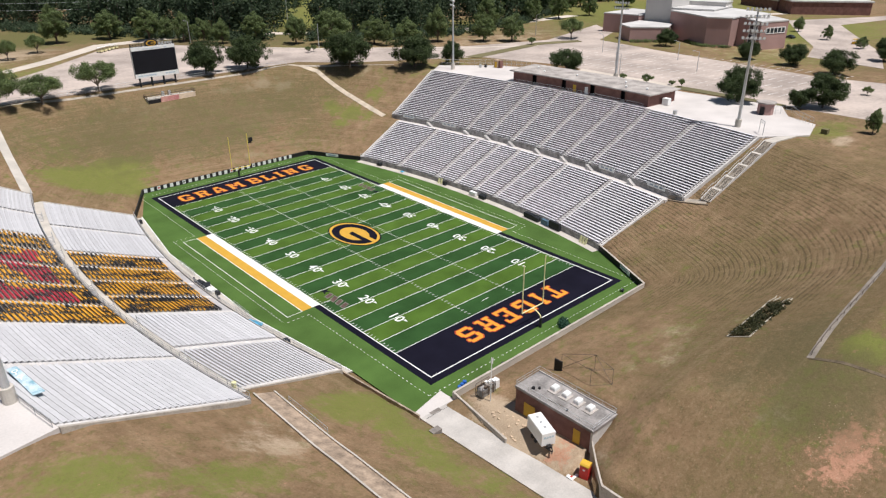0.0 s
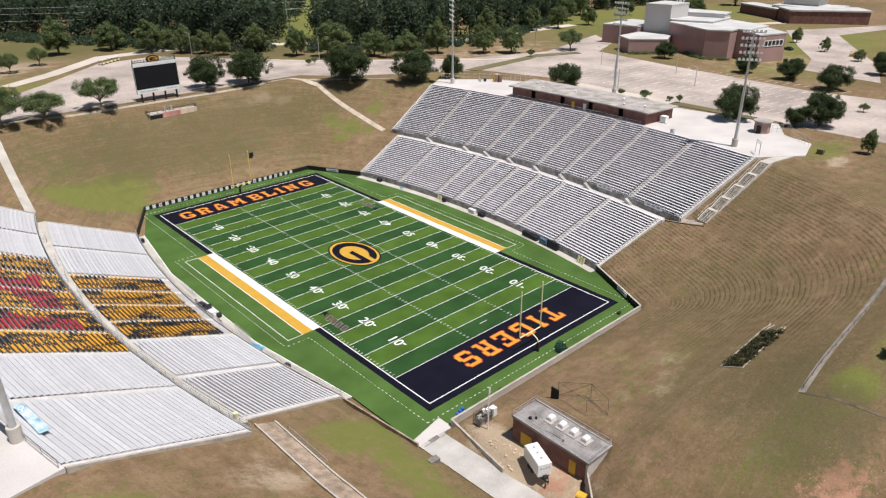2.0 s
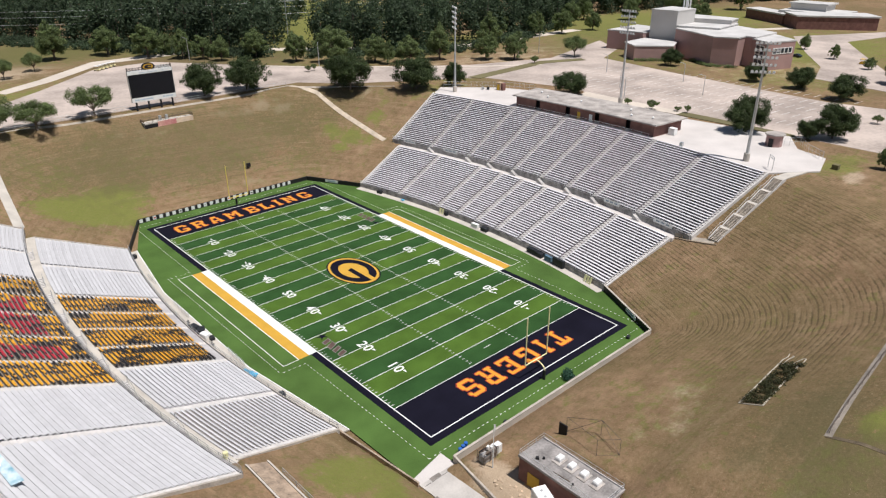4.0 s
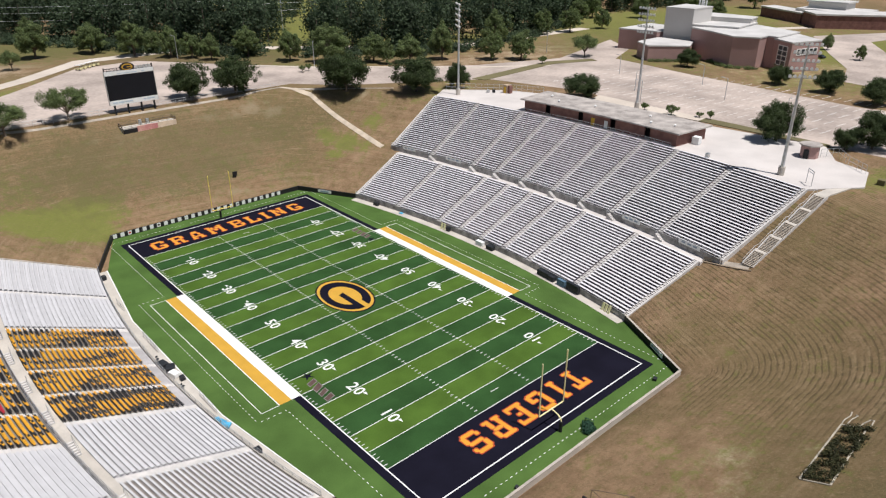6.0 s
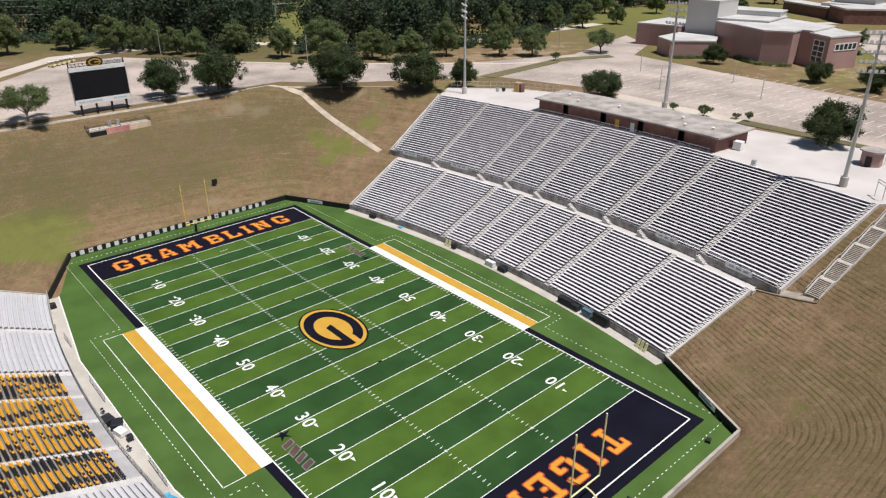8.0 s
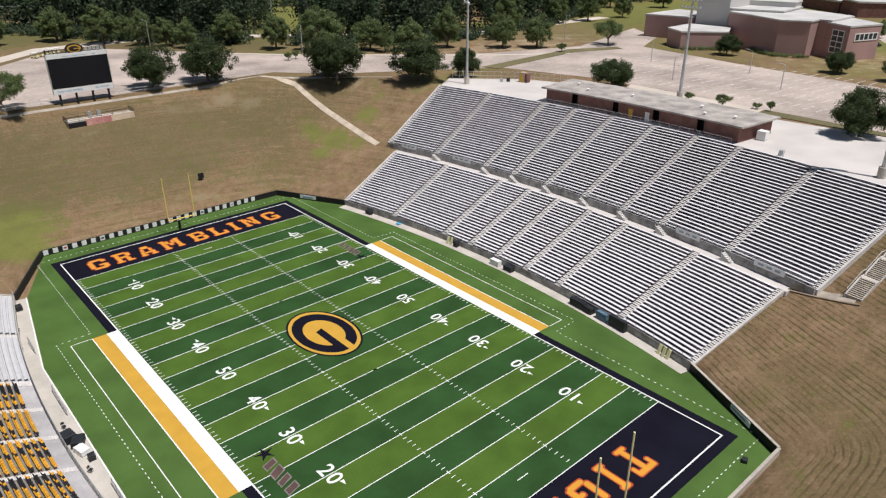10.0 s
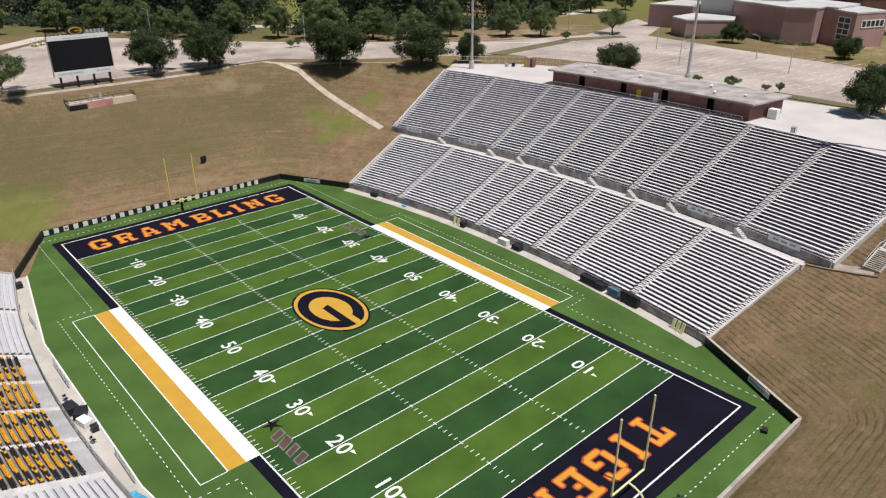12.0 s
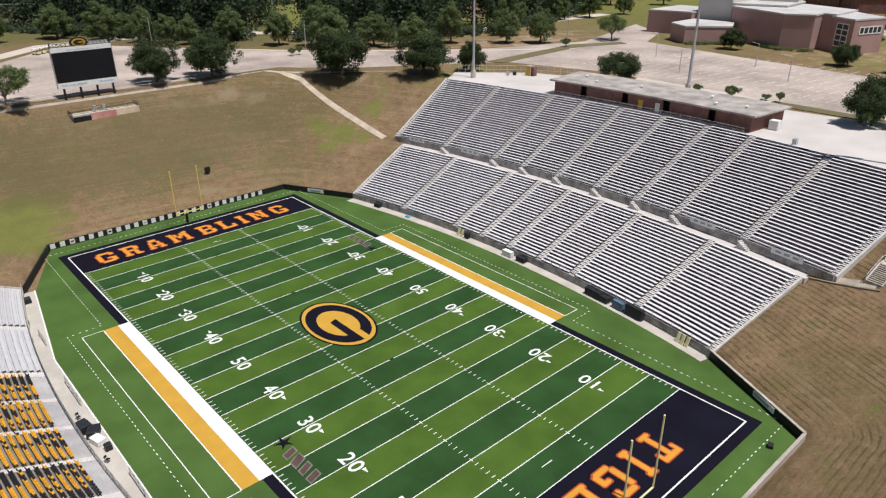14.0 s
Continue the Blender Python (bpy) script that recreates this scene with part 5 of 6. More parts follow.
railing([(-48.8, y, ground_z(-48.8, y)) for y in (-53.6, -57, -60, -63)], 1.0, label="low steel pipe railing beside the walkway")
draped("pavement_rim_track", (52, -97.6), (-2.6, -101.4), 0.85, RIM_TRACK, "narrow grey track along the rim of the bowl", "track", 0.05, 40)
draped("pavement_rim_track_south", (-2.6, -101.2), (-2.2, -113.0), 0.45, BANK_EDGE, "thin dark eroded edge along the bank", "track", 0.04, 20)
railing([(x, -99.2 + (x - 40) * 0.05, ground_z(x, -99.2 + (x - 40) * 0.05)) for x in (44, 36, 28, 20, 12, 4, -2)], 0.7, "fence", "low dark wooden fence along the rim track", 3, BARK, 1)


def bank_stair():
    """Stair flights with landings and a stepped handrail beside the east stand."""
    t = thing("bank_stair", "worn concrete stairs with pale landings and a rail on the bank", "stairs")
    a, b = Vector((54.3, -57.5, 0)), Vector((74.6, -61.1, 0))
    a.z, b.z = ground_z(a.x, a.y) + 0.25, ground_z(b.x, b.y) + 0.45
    way = (b - a) / 5
    side = Vector((0.17, 0.985, 0)) * 1.05

    def ring(c, z, grow=1.0):
        p, q = c - side * grow, c + side * grow
        return [(p.x, p.y, z - 1.2), (q.x, q.y, z - 1.2), (q.x, q.y, z), (p.x, p.y, z)]

    for k in range(5):
        p = a + way * k
        for j in range(11):
            q0, q1 = p + way * (0.76 * j / 11), p + way * (0.76 * (j + 1) / 11)
            z = p.z + way.z * (j + 1) / 11
            g = geo()
            quadloop(g, [ring(q0, z), ring(q1 - (q1 - q0) * 0.12, z)])
            part("step", g, WORN_STEP, t)
        g = geo()
        quadloop(g, [ring(p + way * 0.755, p.z + way.z + 0.02, 1.08), ring(p + way, p.z + way.z + 0.02, 1.08)])
        part("landing", g, CONCRETE, t, "pale landing")
        for s, m, w in ((1, STAIR, 0.22), (-1, STAIR, 0.10)):
            g = geo()
            quadloop(g, [[(c.x + side.x * s * 1.04, c.y + side.y * s * 1.04, z - 1.2), (c.x + side.x * s * (1.04 + w), c.y + side.y * s * (1.04 + w), z - 1.2), (c.x + side.x * s * (1.04 + w), c.y + side.y * s * (1.04 + w), z + 0.16), (c.x + side.x * s * 1.04, c.y + side.y * s * 1.04, z + 0.16)] for c, z in ((p, p.z), (p + way * 0.76, p.z + way.z), (p + way, p.z + way.z))])
            part("side_wall", g, m, t, "cream concrete string wall")
        g = geo()
        edge = side * 1.15
        feet = [(p + edge, p.z), (p + way * 0.76 + edge, p.z + way.z), (p + way + edge, p.z + way.z)]
        tops = [Vector((c.x, c.y, z + 1.0)) for c, z in feet]
        for u, w in zip(tops, tops[1:]):
            tube(g, u, w, 0.05, n=6)
        for (c, z), u in zip(feet, tops):
            tube(g, (c.x, c.y, z), u, 0.04, n=6)
        part("handrail", g, STAIR, t, "cream painted handrail")


bank_stair()
draped("pavement_stair_foot", (54.4, -48.6), (54.2, -58.0), 1.3, WORN_STEP, "concrete walk from cross aisle to the bank stairs", "path", 0.05)
draped("kerb_stair", (53.4, -48.4), (53.3, -58.8), 0.22, WORN, "low grey kerb wall beside the walk", "kerb", 0.25)
draped("pavement_stair_top", (75.0, -60.6), (88.0, -62.8), 2.4, CONCRETE, "concrete walk from the bank stairs to the concourse", "path", 0.25)

# stairs from the cross aisle to the upper deck
for side in (1, -1):
    for a in AISLES_UP:
        t = thing("cross_stair", "short pale concrete stair with pipe rails", "stairs", "cross aisle stairs")
        w = math.degrees(0.34 / R_WALL)
        for k in range(6):
            g = geo()
            strip(g, side, R_WALL - 1.0, R_WALL, a + w * (k - 6), a + w * (k - 5), Z_MID, Z_MID + (Z_UP - Z_MID) * (k + 1) / 6, 1)
            part("step", g, STAIR, t)
        g = geo()
        for s, e in ((-6, 0.0), (0, Z_UP - Z_MID)):
            x, y = polar(R_WALL - 1.0, a + w * s, side)
            tube(g, (x, y, Z_MID + e), (x, y, Z_MID + e + 0.95), 0.035, n=5)
        tube(g, (*polar(R_WALL - 1.0, a - 6 * w, side), Z_MID + 0.95), (*polar(R_WALL - 1.0, a, side), Z_UP + 0.95), 0.035, n=5)
        part("handrail", g, STEEL, t, "steel handrail")
# banners on the rail of the upper deck
for a0, a1 in ((6.3, 7.6), (10.3, 11.4), (-11.3, -10.0), (-7.5, -6.3)):
    g = geo()
    strip(g, 1, R_WALL - 0.06, R_WALL - 0.02, a0, a1, Z_UP - 0.1, Z_UP + 0.95, 3)
    b = tagged(part("banner", g, WHITE), "white sponsor banner tied to the deck railing", "banner", "deck banners")
    for k in range(3):
        g = geo()
        u = a0 + (a1 - a0) * (0.14 + 0.27 * k)
        strip(g, 1, R_WALL - 0.075, R_WALL - 0.06, u, u + (a1 - a0) * 0.18, Z_UP + 0.25, Z_UP + 0.6, 1)
        part("lettering", g, SLATE, b, "blue-grey bar")

# signs on the corner walls
for (ax, ay), (bx, by) in (((28.2, -56.9), (30.6, -52.6)), ((29.0, 55.2), (30.95, 51.4))):
    ox, oy = -0.2, 0.11 if ay < 0 else -0.11
    g = geo()
    bar(g, (ax + ox, ay + oy, 0.3), (bx + ox, by + oy, 0.3), 0.06, 0.85)
    s = tagged(part("wall_sign", g, WHITE), "pale rectangular sponsor sign fixed to the black wall", "sign", "wall signs")
    g = geo()
    bar(g, (ax * 0.8 + bx * 0.2 + ox * 1.25, ay * 0.8 + by * 0.2 + oy * 1.25, 0.55), (ax * 0.2 + bx * 0.8 + ox * 1.25, ay * 0.2 + by * 0.8 + oy * 1.25, 0.55), 0.04, 0.35)
    part("lettering", g, SLATE, s, "blue-grey bar")
# coping on the field walls
for p, q, z in (((-25.6, -61.4), (26.1, -61.4), 1.15), ((26.0, -61.4), (pe[0], -pe[1]), 1.25)):
    g = geo()
    bar(g, (*p, z), (*q, z), 0.40, 0.1)
    tagged(part("trim", g, COPING), "cream concrete coping on the field wall", "coping", kind="structure")




# ---- things on the north bank ----
def banner_platform():
    t = thing("banner_platform", "low platform with faded pink banner and pipe rails", "platform")
    a, b = Vector((-8.2, 96.2, 0)), Vector((7.4, 96.7, 0))
    z = 16.5
    n = Vector((-0.03, 1, 0)).normalized()
    up = lambda h: Vector((0, 0, h))
    g = geo()
    quadloop(g, [[tuple(c + n * d + up(h)) for d, h in ((0, z - 3.4), (3.2, z - 3.4), (3.2, z + 0.6), (0, z + 0.6))] for c in (a, b)])
    part("deck", g, CONCRETE, t, "grey concrete deck")
    c = a + (b - a) * 0.26
    e = a + (b - a) * 0.64
    # The black panel paints the shade inside the platform's open end.
    for p, q, top, m, name, label in ((c, e, 0.75, PINK, "banner", "faded pink banner"), (e, b, 0.75, CREAM, "banner", "faded cream banner"), (a, c, 0.3, BLACK, "open_end_shade", "black panel with the shade of the open end")):
        g = geo()
        quadloop(g, [[tuple(w - n * d + up(h)) for d, h in ((0.12, z - 1.3), (0.02, z - 1.3), (0.02, z + top), (0.12, z + top))] for w in (p, q)])
        part(name, g, m, t, label)
    for p, q in ((a, b), (a + n * 3.2, b + n * 3.2), (a, a + n * 3.2), (b, b + n * 3.2)):
        g = geo()
        for h in (1.0, 1.6):
            tube(g, p + up(z + h), q + up(z + h), 0.05, n=5)
        for k in range(7):
            m = p + (q - p) * k / 6
            tube(g, m + up(z + 0.5), m + up(z + 1.6), 0.05, n=5)
        part("railing", g, BARK, t, "dark pipe railing")
    for x in (-2.5, -0.4):
        g = geo()
        box(g, x - 0.4, x + 0.4, 98.0, 98.6, z + 0.6, z + 2.0)
        part("cabinet", g, STEEL, t, "grey box")


banner_platform()
t = thing("play_clock", "black square play clock on a short post", "play clock", at=(11.8, 71.0, ground_z(11.8, 71.0)))
g = geo()
box(g, -0.65, 0.65, -0.15, 0.15, 0.5, 1.8)
part("face", g, BLACK, t)
g = geo()
tube(g, (0, 0, -0.3), (0, 0, 1.0), 0.1, n=8)
part("post", g, BLACK, t)
railing([(x, 104.2, RIM) for x in (-46, -36, -26, -16, -9)], 1.6, "fence", "grey chain-link fence posts along the rim", 2.6, STEEL, 2)
railing([(x, 104.2, RIM) for x in (6, 16, 26, 36, 46)], 1.4, "fence", "grey chain-link fence posts along the rim", 2.6, STEEL, 2)
draped("pavement_rim_walk_east", (50.0, 97.6), (74.0, 76.5), 0.8, WORN_STEP, "pale concrete walk along the rim of the bank", "path", 0.08, 20)
draped("pavement_rim_walk", (-47, 103.2), (47, 103.2), 0.8, WORN_STEP, "pale concrete walk along the rim of the bank", "path", 0.08, 20)


# ---- planted bed ----
SHRUB = material("olive_shrub", (0.050, 0.052, 0.020), 0.7, 0.3, 0.8, 4, island=0.4)
leafy(SHRUB, 0.3)



def planted_bed():
    t = thing("planted_bed", "dark low hedge bed with white border on the bank", "planting bed")
    a, b, c, d = (2.3, -88.9), (1.9, -92.1), (15.6, -91.2), (16.3, -88.3)
    loop = [a, b, c, d, a]
    for p, q in zip(loop, loop[1:]):
        g = geo()
        for k in range(10):
            u = [p[i] + (q[i] - p[i]) * k / 10 for i in (0, 1)]
            w = [p[i] + (q[i] - p[i]) * (k + 1) / 10 for i in (0, 1)]
            bar(g, (*u, ground_z(*u) - 0.1), (*w, ground_z(*w) - 0.1), 0.2, 0.2)
        part("border", g, FADED, t, "faded whitewashed border")
    rng = np.random.default_rng(8)
    for k in range(13):
        u = 0.05 + k * 0.075
        lobes = []
        rows = (np.linspace(0.12, 0.88, 6), (0.15, 0.85), (0.15, 0.5, 0.85), np.linspace(0.12, 0.5, 3), np.linspace(0.5, 0.88, 3))[(0, 2, 1, 0, 4, 3)[k % 6]]
        for v in rows:
            x = a[0] * (1 - u) + d[0] * u + (b[0] - a[0]) * v
            y = a[1] * (1 - v) + b[1] * v
            lobes.append((x + rng.uniform(-0.15, 0.15), y, ground_z(x, y) + 0.35, rng.uniform(0.42, 0.62)))
        part("hedge", leaf_cloud(rng, lobes, 420, 0.12), SHRUB, t, "dark olive clipped shrubs")
    for curve in ([(16.4, -88.3), (17.6, -88.2), (18.8, -88.5), (19.9, -88.3)], [(16.5, -88.9), (17.8, -88.9), (18.9, -89.3), (19.2, -89.0)], [(15.7, -90.2), (17.0, -90.5), (18.0, -90.9), (17.9, -91.3), (16.6, -91.4), (15.6, -91.2)]):
        g = geo()
        for p, q in zip(curve, curve[1:]):
            bar(g, (*p, ground_z(*p) - 0.05), (*q, ground_z(*q) - 0.05), 0.14, 0.16)
        part("edging", g, FADED, t, "faded whitewashed edging")


planted_bed()

# ---- yard by the ramp ----
for name, points, label in (("wall_ramp", ((-25.6, -61.3, -0.3, 1.3), (-27.9, -74.4, 0.3, 1.7)), "cream concrete retaining wall beside the ramp"),
                            ("wall_yard", ((-23.5, -85.1, 1.0, 5.5), (-25.8, -87.6, 1.0, 4.7), (-28.0, -90.0, 1.5, 4.5), (-28.4, -95.0, 1.5, 4.9), (-28.5, -118, 2.5, 6.6)), "cream concrete retaining wall behind the yard")):
    g = geo()
    quadloop(g, [[(x - 0.16, y, z0), (x + 0.16, y, z0), (x + 0.16, y, z1), (x - 0.16, y, z1)] for x, y, z0, z1 in points])
    tagged(part(name, g, COPING), label, "wall", kind="structure")
slab("pavement_ramp_head", [(-32.3, -60.0), (-25.8, -58.6), (-25.7, -61.7), (-32.4, -62.4)], -0.1, 0.05, SLAB, "pale concrete apron at the head of the ramp", "pavement")
drain = thing("drain_grate", "dark steel drain grate across the ramp", "drain")
for k in range(26):
    g = geo()
    x = -32.0 + k * 0.235
    box(g, x, x + 0.15, -62.75, -62.25, 0.03, 0.13)
    part("grating", g, BLACK, drain)
g = geo()
box(g, -30.6, -28.8, -62.2, -61.5, 0.05, 0.12)
part("cover_plate", g, TREAD, drain, "dark steel cover plate")


def trailer(x, y):
    t = thing("utility_trailer", "white box trailer with black wheels and drawbar", "trailer", at=(x, y, ground_z(x, y)))
    t.rotation_euler = (0, 0, radians(-23))
    w, l = 1.0, 2.15
    g = geo()
    quadloop(g, [[(-w + e, -l + e, z), (w - e, -l + e, z), (w - e, l - e, z), (-w + e, l - e, z)] for z, e in ((0.55, 0.04), (0.62, 0), (2.55, 0), (2.66, 0.08))])
    part("body", g, WHITE, t)
    for yy in (-0.45, 0.45):
        for xx in (-w, w):
            g = geo()
            tube(g, (xx - 0.12, yy, 0.34), (xx + 0.12, yy, 0.34), 0.34, n=14)
            part("wheel", g, BLACK, t, "black wheel")
    g = geo()
    for s in (-0.5, 0.5):
        bar(g, (s, -l, 0.36), (0, -l - 1.2, 0.36), 0.14, 0.14)
    tube(g, (0, -l - 1.1, 0.0), (0, -l - 1.1, 0.75), 0.06, n=8)
    box(g, -0.3, 0.3, -l - 0.55, -l - 0.05, 0.5, 0.8)
    part("drawbar", g, BLACK, t)
    for yy in (-1.0, 0.1, 1.2):
        g = geo()
        box(g, -0.15, 0.15, yy - 0.15, yy + 0.15, 2.64, 2.76)
        part("vent", g, STEEL, t)
    g = geo()
    for k in range(4):
        box(g, -0.7 + 0.38 * k, -0.42 + 0.38 * k, -l - 0.02, -l - 0.004, 1.75, 2.05)
    part("lettering", g, BLUE, t, "blue bars")


trailer(-25.4, -78.3)


def portable_toilet(x, y):
    t = thing("portable_toilet", "red portable toilet with a yellow roof", "toilet cabin", at=(x, y, ground_z(x, y)))
    t.rotation_euler = (0, 0, radians(12))
    g = geo()
    box(g, -0.58, 0.58, -0.58, 0.58, 0, 2.0)
    part("cabin", g, RED, t)
    g = geo()
    quadloop(g, [[(-0.62 + e, -0.62, z), (0.62 - e, -0.62, z), (0.62 - e, 0.62, z), (-0.62 + e, 0.62, z)] for z, e in ((2.0, 0), (2.15, 0.02), (2.32, 0.2), (2.38, 0.42))])
    part("roof", g, YELLOW, t, "yellow domed roof")
    g = geo()
    box(g, -0.62, -0.58, -0.4, 0.4, 0.1, 1.85)
    part("door", g, RED, t)
    g = geo()
    box(g, -0.65, -0.62, -0.12, 0.12, 1.4, 1.6)
    part("notice", g, WHITE, t, "small white notice")


portable_toilet(-26.0, -86.2)
t = thing("fallen_sign", "white board with red marks lying on the ramp", "sign", at=(-27.0, -85.0, float(ramp_height(-85.0)) + 0.12))
g = geo()
box(g, -0.7, 0.7, -0.5, 0.5, 0, 0.06)
part("board", g, WHITE, t)
g = geo()
box(g, -0.4, 0.3, -0.15, 0.1, 0.06, 0.075)
part("mark", g, RED, t, "red bar")

t = thing("flag_pole", "thin white flagpole with a limp pale pennant", "flagpole", at=(-24.1, -67.7, ground_z(-24.1, -67.7)))
g = geo()
tube(g, (0, 0, 0), (0, 0, 7.6), 0.08, 0.05, 8)
part("pole", g, WHITE, t)
g = geo()
quadloop(g, [[(d * 0.1, 0.05 * math.sin(d * 6), 7.5), (d * 0.1 + 0.02, 0.05 * math.sin(d * 6), 7.5), (d * 0.14 + 0.02, 0.1, 6.3), (d * 0.14, 0.1, 6.3)] for d in (0, 1, 2, 3)])
part("pennant", g, WHITE, t, "limp pale cloth")

t = thing("equipment_rack", "steel rack with crates and a white cabinet", "equipment", at=(-23.0, -66.0, ground_z(-23.0, -66.0)))
for a, b, c, d, e, m in ((-1.6, -0.4, -0.5, 0.5, 1.2, DARK_CONCRETE), (-0.3, 0.9, -0.6, 0.4, 1.5, TREAD), (1.2, 2.2, -0.4, 0.5, 1.5, WHITE), (-1.0, 0.4, 0.6, 1.2, 0.9, BLACK)):
    g = geo()
    box(g, a, b, c, d, 0.02, e)
    part("crate", g, m, t)
g = geo()
for x in (-1.8, -0.6, 0.6, 1.0):
    for y in (-0.7, 0.7):
        tube(g, (x, y, 0), (x, y, 2.0), 0.05, n=5)
for y in (-0.7, 0.7):
    for z in (1.1, 2.0):
        tube(g, (-1.8, y, z), (1.0, y, z), 0.05, n=5)
part("frame", g, BARK, t, "dark steel frame")
rng = np.random.default_rng(4)
for k in range(9):
    g = geo()
    x, y, w = rng.uniform(-1.5, 0.8), rng.uniform(-0.5, 0.5), rng.uniform(0.15, 0.3)
    z = (0.05, 1.2, 1.5)[k % 3]
    box(g, x - w, x + w, y - w * 0.7, y + w * 0.7, z, z + rng.uniform(0.2, 0.5))
    part("box", g, (TREAD, BARK, WHITE)[k % 3], t)
BLUE_PLASTIC = material("blue_plastic", (0.03, 0.12, 0.42), 0.5, 0.1)
for k in range(3):
    t = thing("waste_bin", "blue plastic waste bin beside the end zone wall", "waste bin", "blue bins", at=(-23.6 + 0.75 * k, -60.6 + 0.2 * k, 0))
    g = geo()
    quadloop(g, [[(r * math.cos(a), r * math.sin(a), z) for a in (2 * math.pi * q / 10 for q in range(10))] for z, r in ((0, 0.26), (0.85, 0.33), (0.95, 0.3))])
    part("body", g, BLUE_PLASTIC, t)


def training_frame():
    t = thing("training_frame", "bent dark steel pipe frame with a tarp panel", "frame")
    base = [Vector((x, y, ground_z(x, y))) for x, y in ((-12.6, -71.4), (-11.4, -76.5), (-14.4, -81.5), (-16.0, -79.0))]
    top = [b + Vector((0.4, 0.3, 2.2)) for b in base]
    runs = [(base[k], top[k]) for k in range(4)] + [(top[k], top[(k + 1) % 4]) for k in range(4)] + [(base[k], base[k + 1]) for k in range(3)] + [(base[0], top[1]), (base[2], top[1])]
    for p, q in runs:
        g = geo()
        tube(g, p, q, 0.035, n=6)
        part("pipe", g, BARK, t)
    g = geo()
    box(g, -13.6, -13.4, -72.2, -70.8, base[0].z - 0.5, base[0].z + 1.9)
    part("panel", g, BLACK, t, "black panel")


training_frame()
t = thing("inlet_box", "grey concrete drain inlet on the grass bank", "drain", at=(-34.2, -66.9, ground_z(-34.2, -66.9)))
g = geo()
box(g, -0.8, 0.8, -0.5, 0.5, -0.3, 0.5)
part("body", g, TREAD, t)
# Black plate on the inlet mouth, the shade inside put into its colour.
g = geo()
box(g, 0.8, 0.84, -0.4, 0.4, 0.0, 0.4)
part("opening", g, BLACK, t, "black plate for the shade in the opening")


# ---- sideline clutter ----
def crate(x, y, sx, sy, h, m, label, category, z=0.04, turn=0):
    """A case or cart on short feet."""
    t = thing(category.replace(" ", "_"), label, category, at=(x, y, z))
    t.rotation_euler = (0, 0, radians(turn))
    g = geo()
    quadloop(g, [[(-sx + d, -sy + d, zz), (sx - d, -sy + d, zz), (sx - d, sy - d, zz), (-sx + d, sy - d, zz)] for zz, d in ((0.1, 0), (h - 0.05, 0), (h, 0.05))])
    part("body", g, m, t)
    for px in (-sx * 0.7, sx * 0.7):
        for py in (-sy * 0.7, sy * 0.7):
            g = geo()
            tube(g, (px, py, 0), (px, py, 0.12), 0.06, n=6)
            part("foot", g, BLACK, t)
    return t


TARP = material("black_tarp", (0.02, 0.022, 0.026), 0.55, 0.3, 1.2, 9, 0.3)
DULL_BLUE = material("dull_blue_tarp", (0.10, 0.17, 0.24), 0.6, 0.3, 1.2, 9, 0.3)
TARP_BLUE = material("light_blue_tarp", (0.09, 0.38, 0.60), 0.55, 0.3, 1.4, 9, 0.3)
LIME = material("lime_vinyl", (0.70, 0.67, 0.38), 0.6, 0.1, 1.0, 9)
NET = material("green_net", (0.02, 0.06, 0.035), 0.8, 0.4, 2.0, 9)
crate(-38.2, -0.4, 0.7, 0.9, 1.2, TARP, "black covered equipment cart on the walkway", "equipment cart", turn=10)
crate(-37.5, -2.0, 0.7, 0.9, 1.0, TARP, "black covered equipment cart on the walkway", "equipment cart", turn=-25)
crate(-37.6, -3.9, 0.6, 0.9, 0.8, WHITE, "white folding table on the walkway", "table", turn=15)
crate(-37.1, -6.0, 0.4, 0.4, 0.9, TARP, "black bin on the pale walkway", "waste bin")
crate(-37.9, 26.5, 0.5, 0.4, 0.8, TARP, "black bin on the pale walkway", "waste bin")
crate(-34.9, 40.5, 0.6, 0.5, 1.0, TARP, "black equipment trunk on the walkway", "storage case")
crate(-36.4, -30.5, 0.6, 0.5, 0.9, TARP, "dark equipment trunk on the walkway", "storage case")
for k in range(3):
    crate(-37.6 + 0.3 * k, -20.0 - 1.0 * k, 0.55, 0.6, 0.45 + 0.1 * (k % 2), TARP_BLUE, "crumpled light blue tarp on the walkway", "tarpaulin", turn=20 * k)
CLUTTER = ((-5.7, 0.5, 1.6, 1.3, TARP, "dark covered carts standing below the deck", "equipment cart"), (-6.3, 0.5, 1.0, 1.1, TARP, "black covered cart below the deck", "equipment cart"),
           (-7.1, 0.4, 1.1, 1.4, DULL_BLUE, "dull blue covered rack below the deck", "equipment rack"), (-7.95, 0.35, 1.7, 1.9, TARP, "large black equipment case below the deck", "equipment case"),
           (-1.2, 0.5, 1.0, 1.0, TARP, "black bench case below the deck", "equipment case"), (-0.3, 0.5, 1.1, 1.1, WHITE, "white folding table below the deck", "table"),
           (2.6, 0.35, 0.5, 1.1, TARP, "dark bin below the seating deck", "waste bin"), (9.4, 0.4, 0.8, 0.9, TARP, "dark equipment trunk below the deck", "storage case"), (7.0, 0.4, 0.5, 0.3, TARP_BLUE, "small blue tarp on the walkway", "tarpaulin"))
for a, sx, sy, h, m, label, category in CLUTTER:
    crate(*polar(R_FRONT - sx - 0.35, a), sx, sy, h, m, label, category, turn=a)
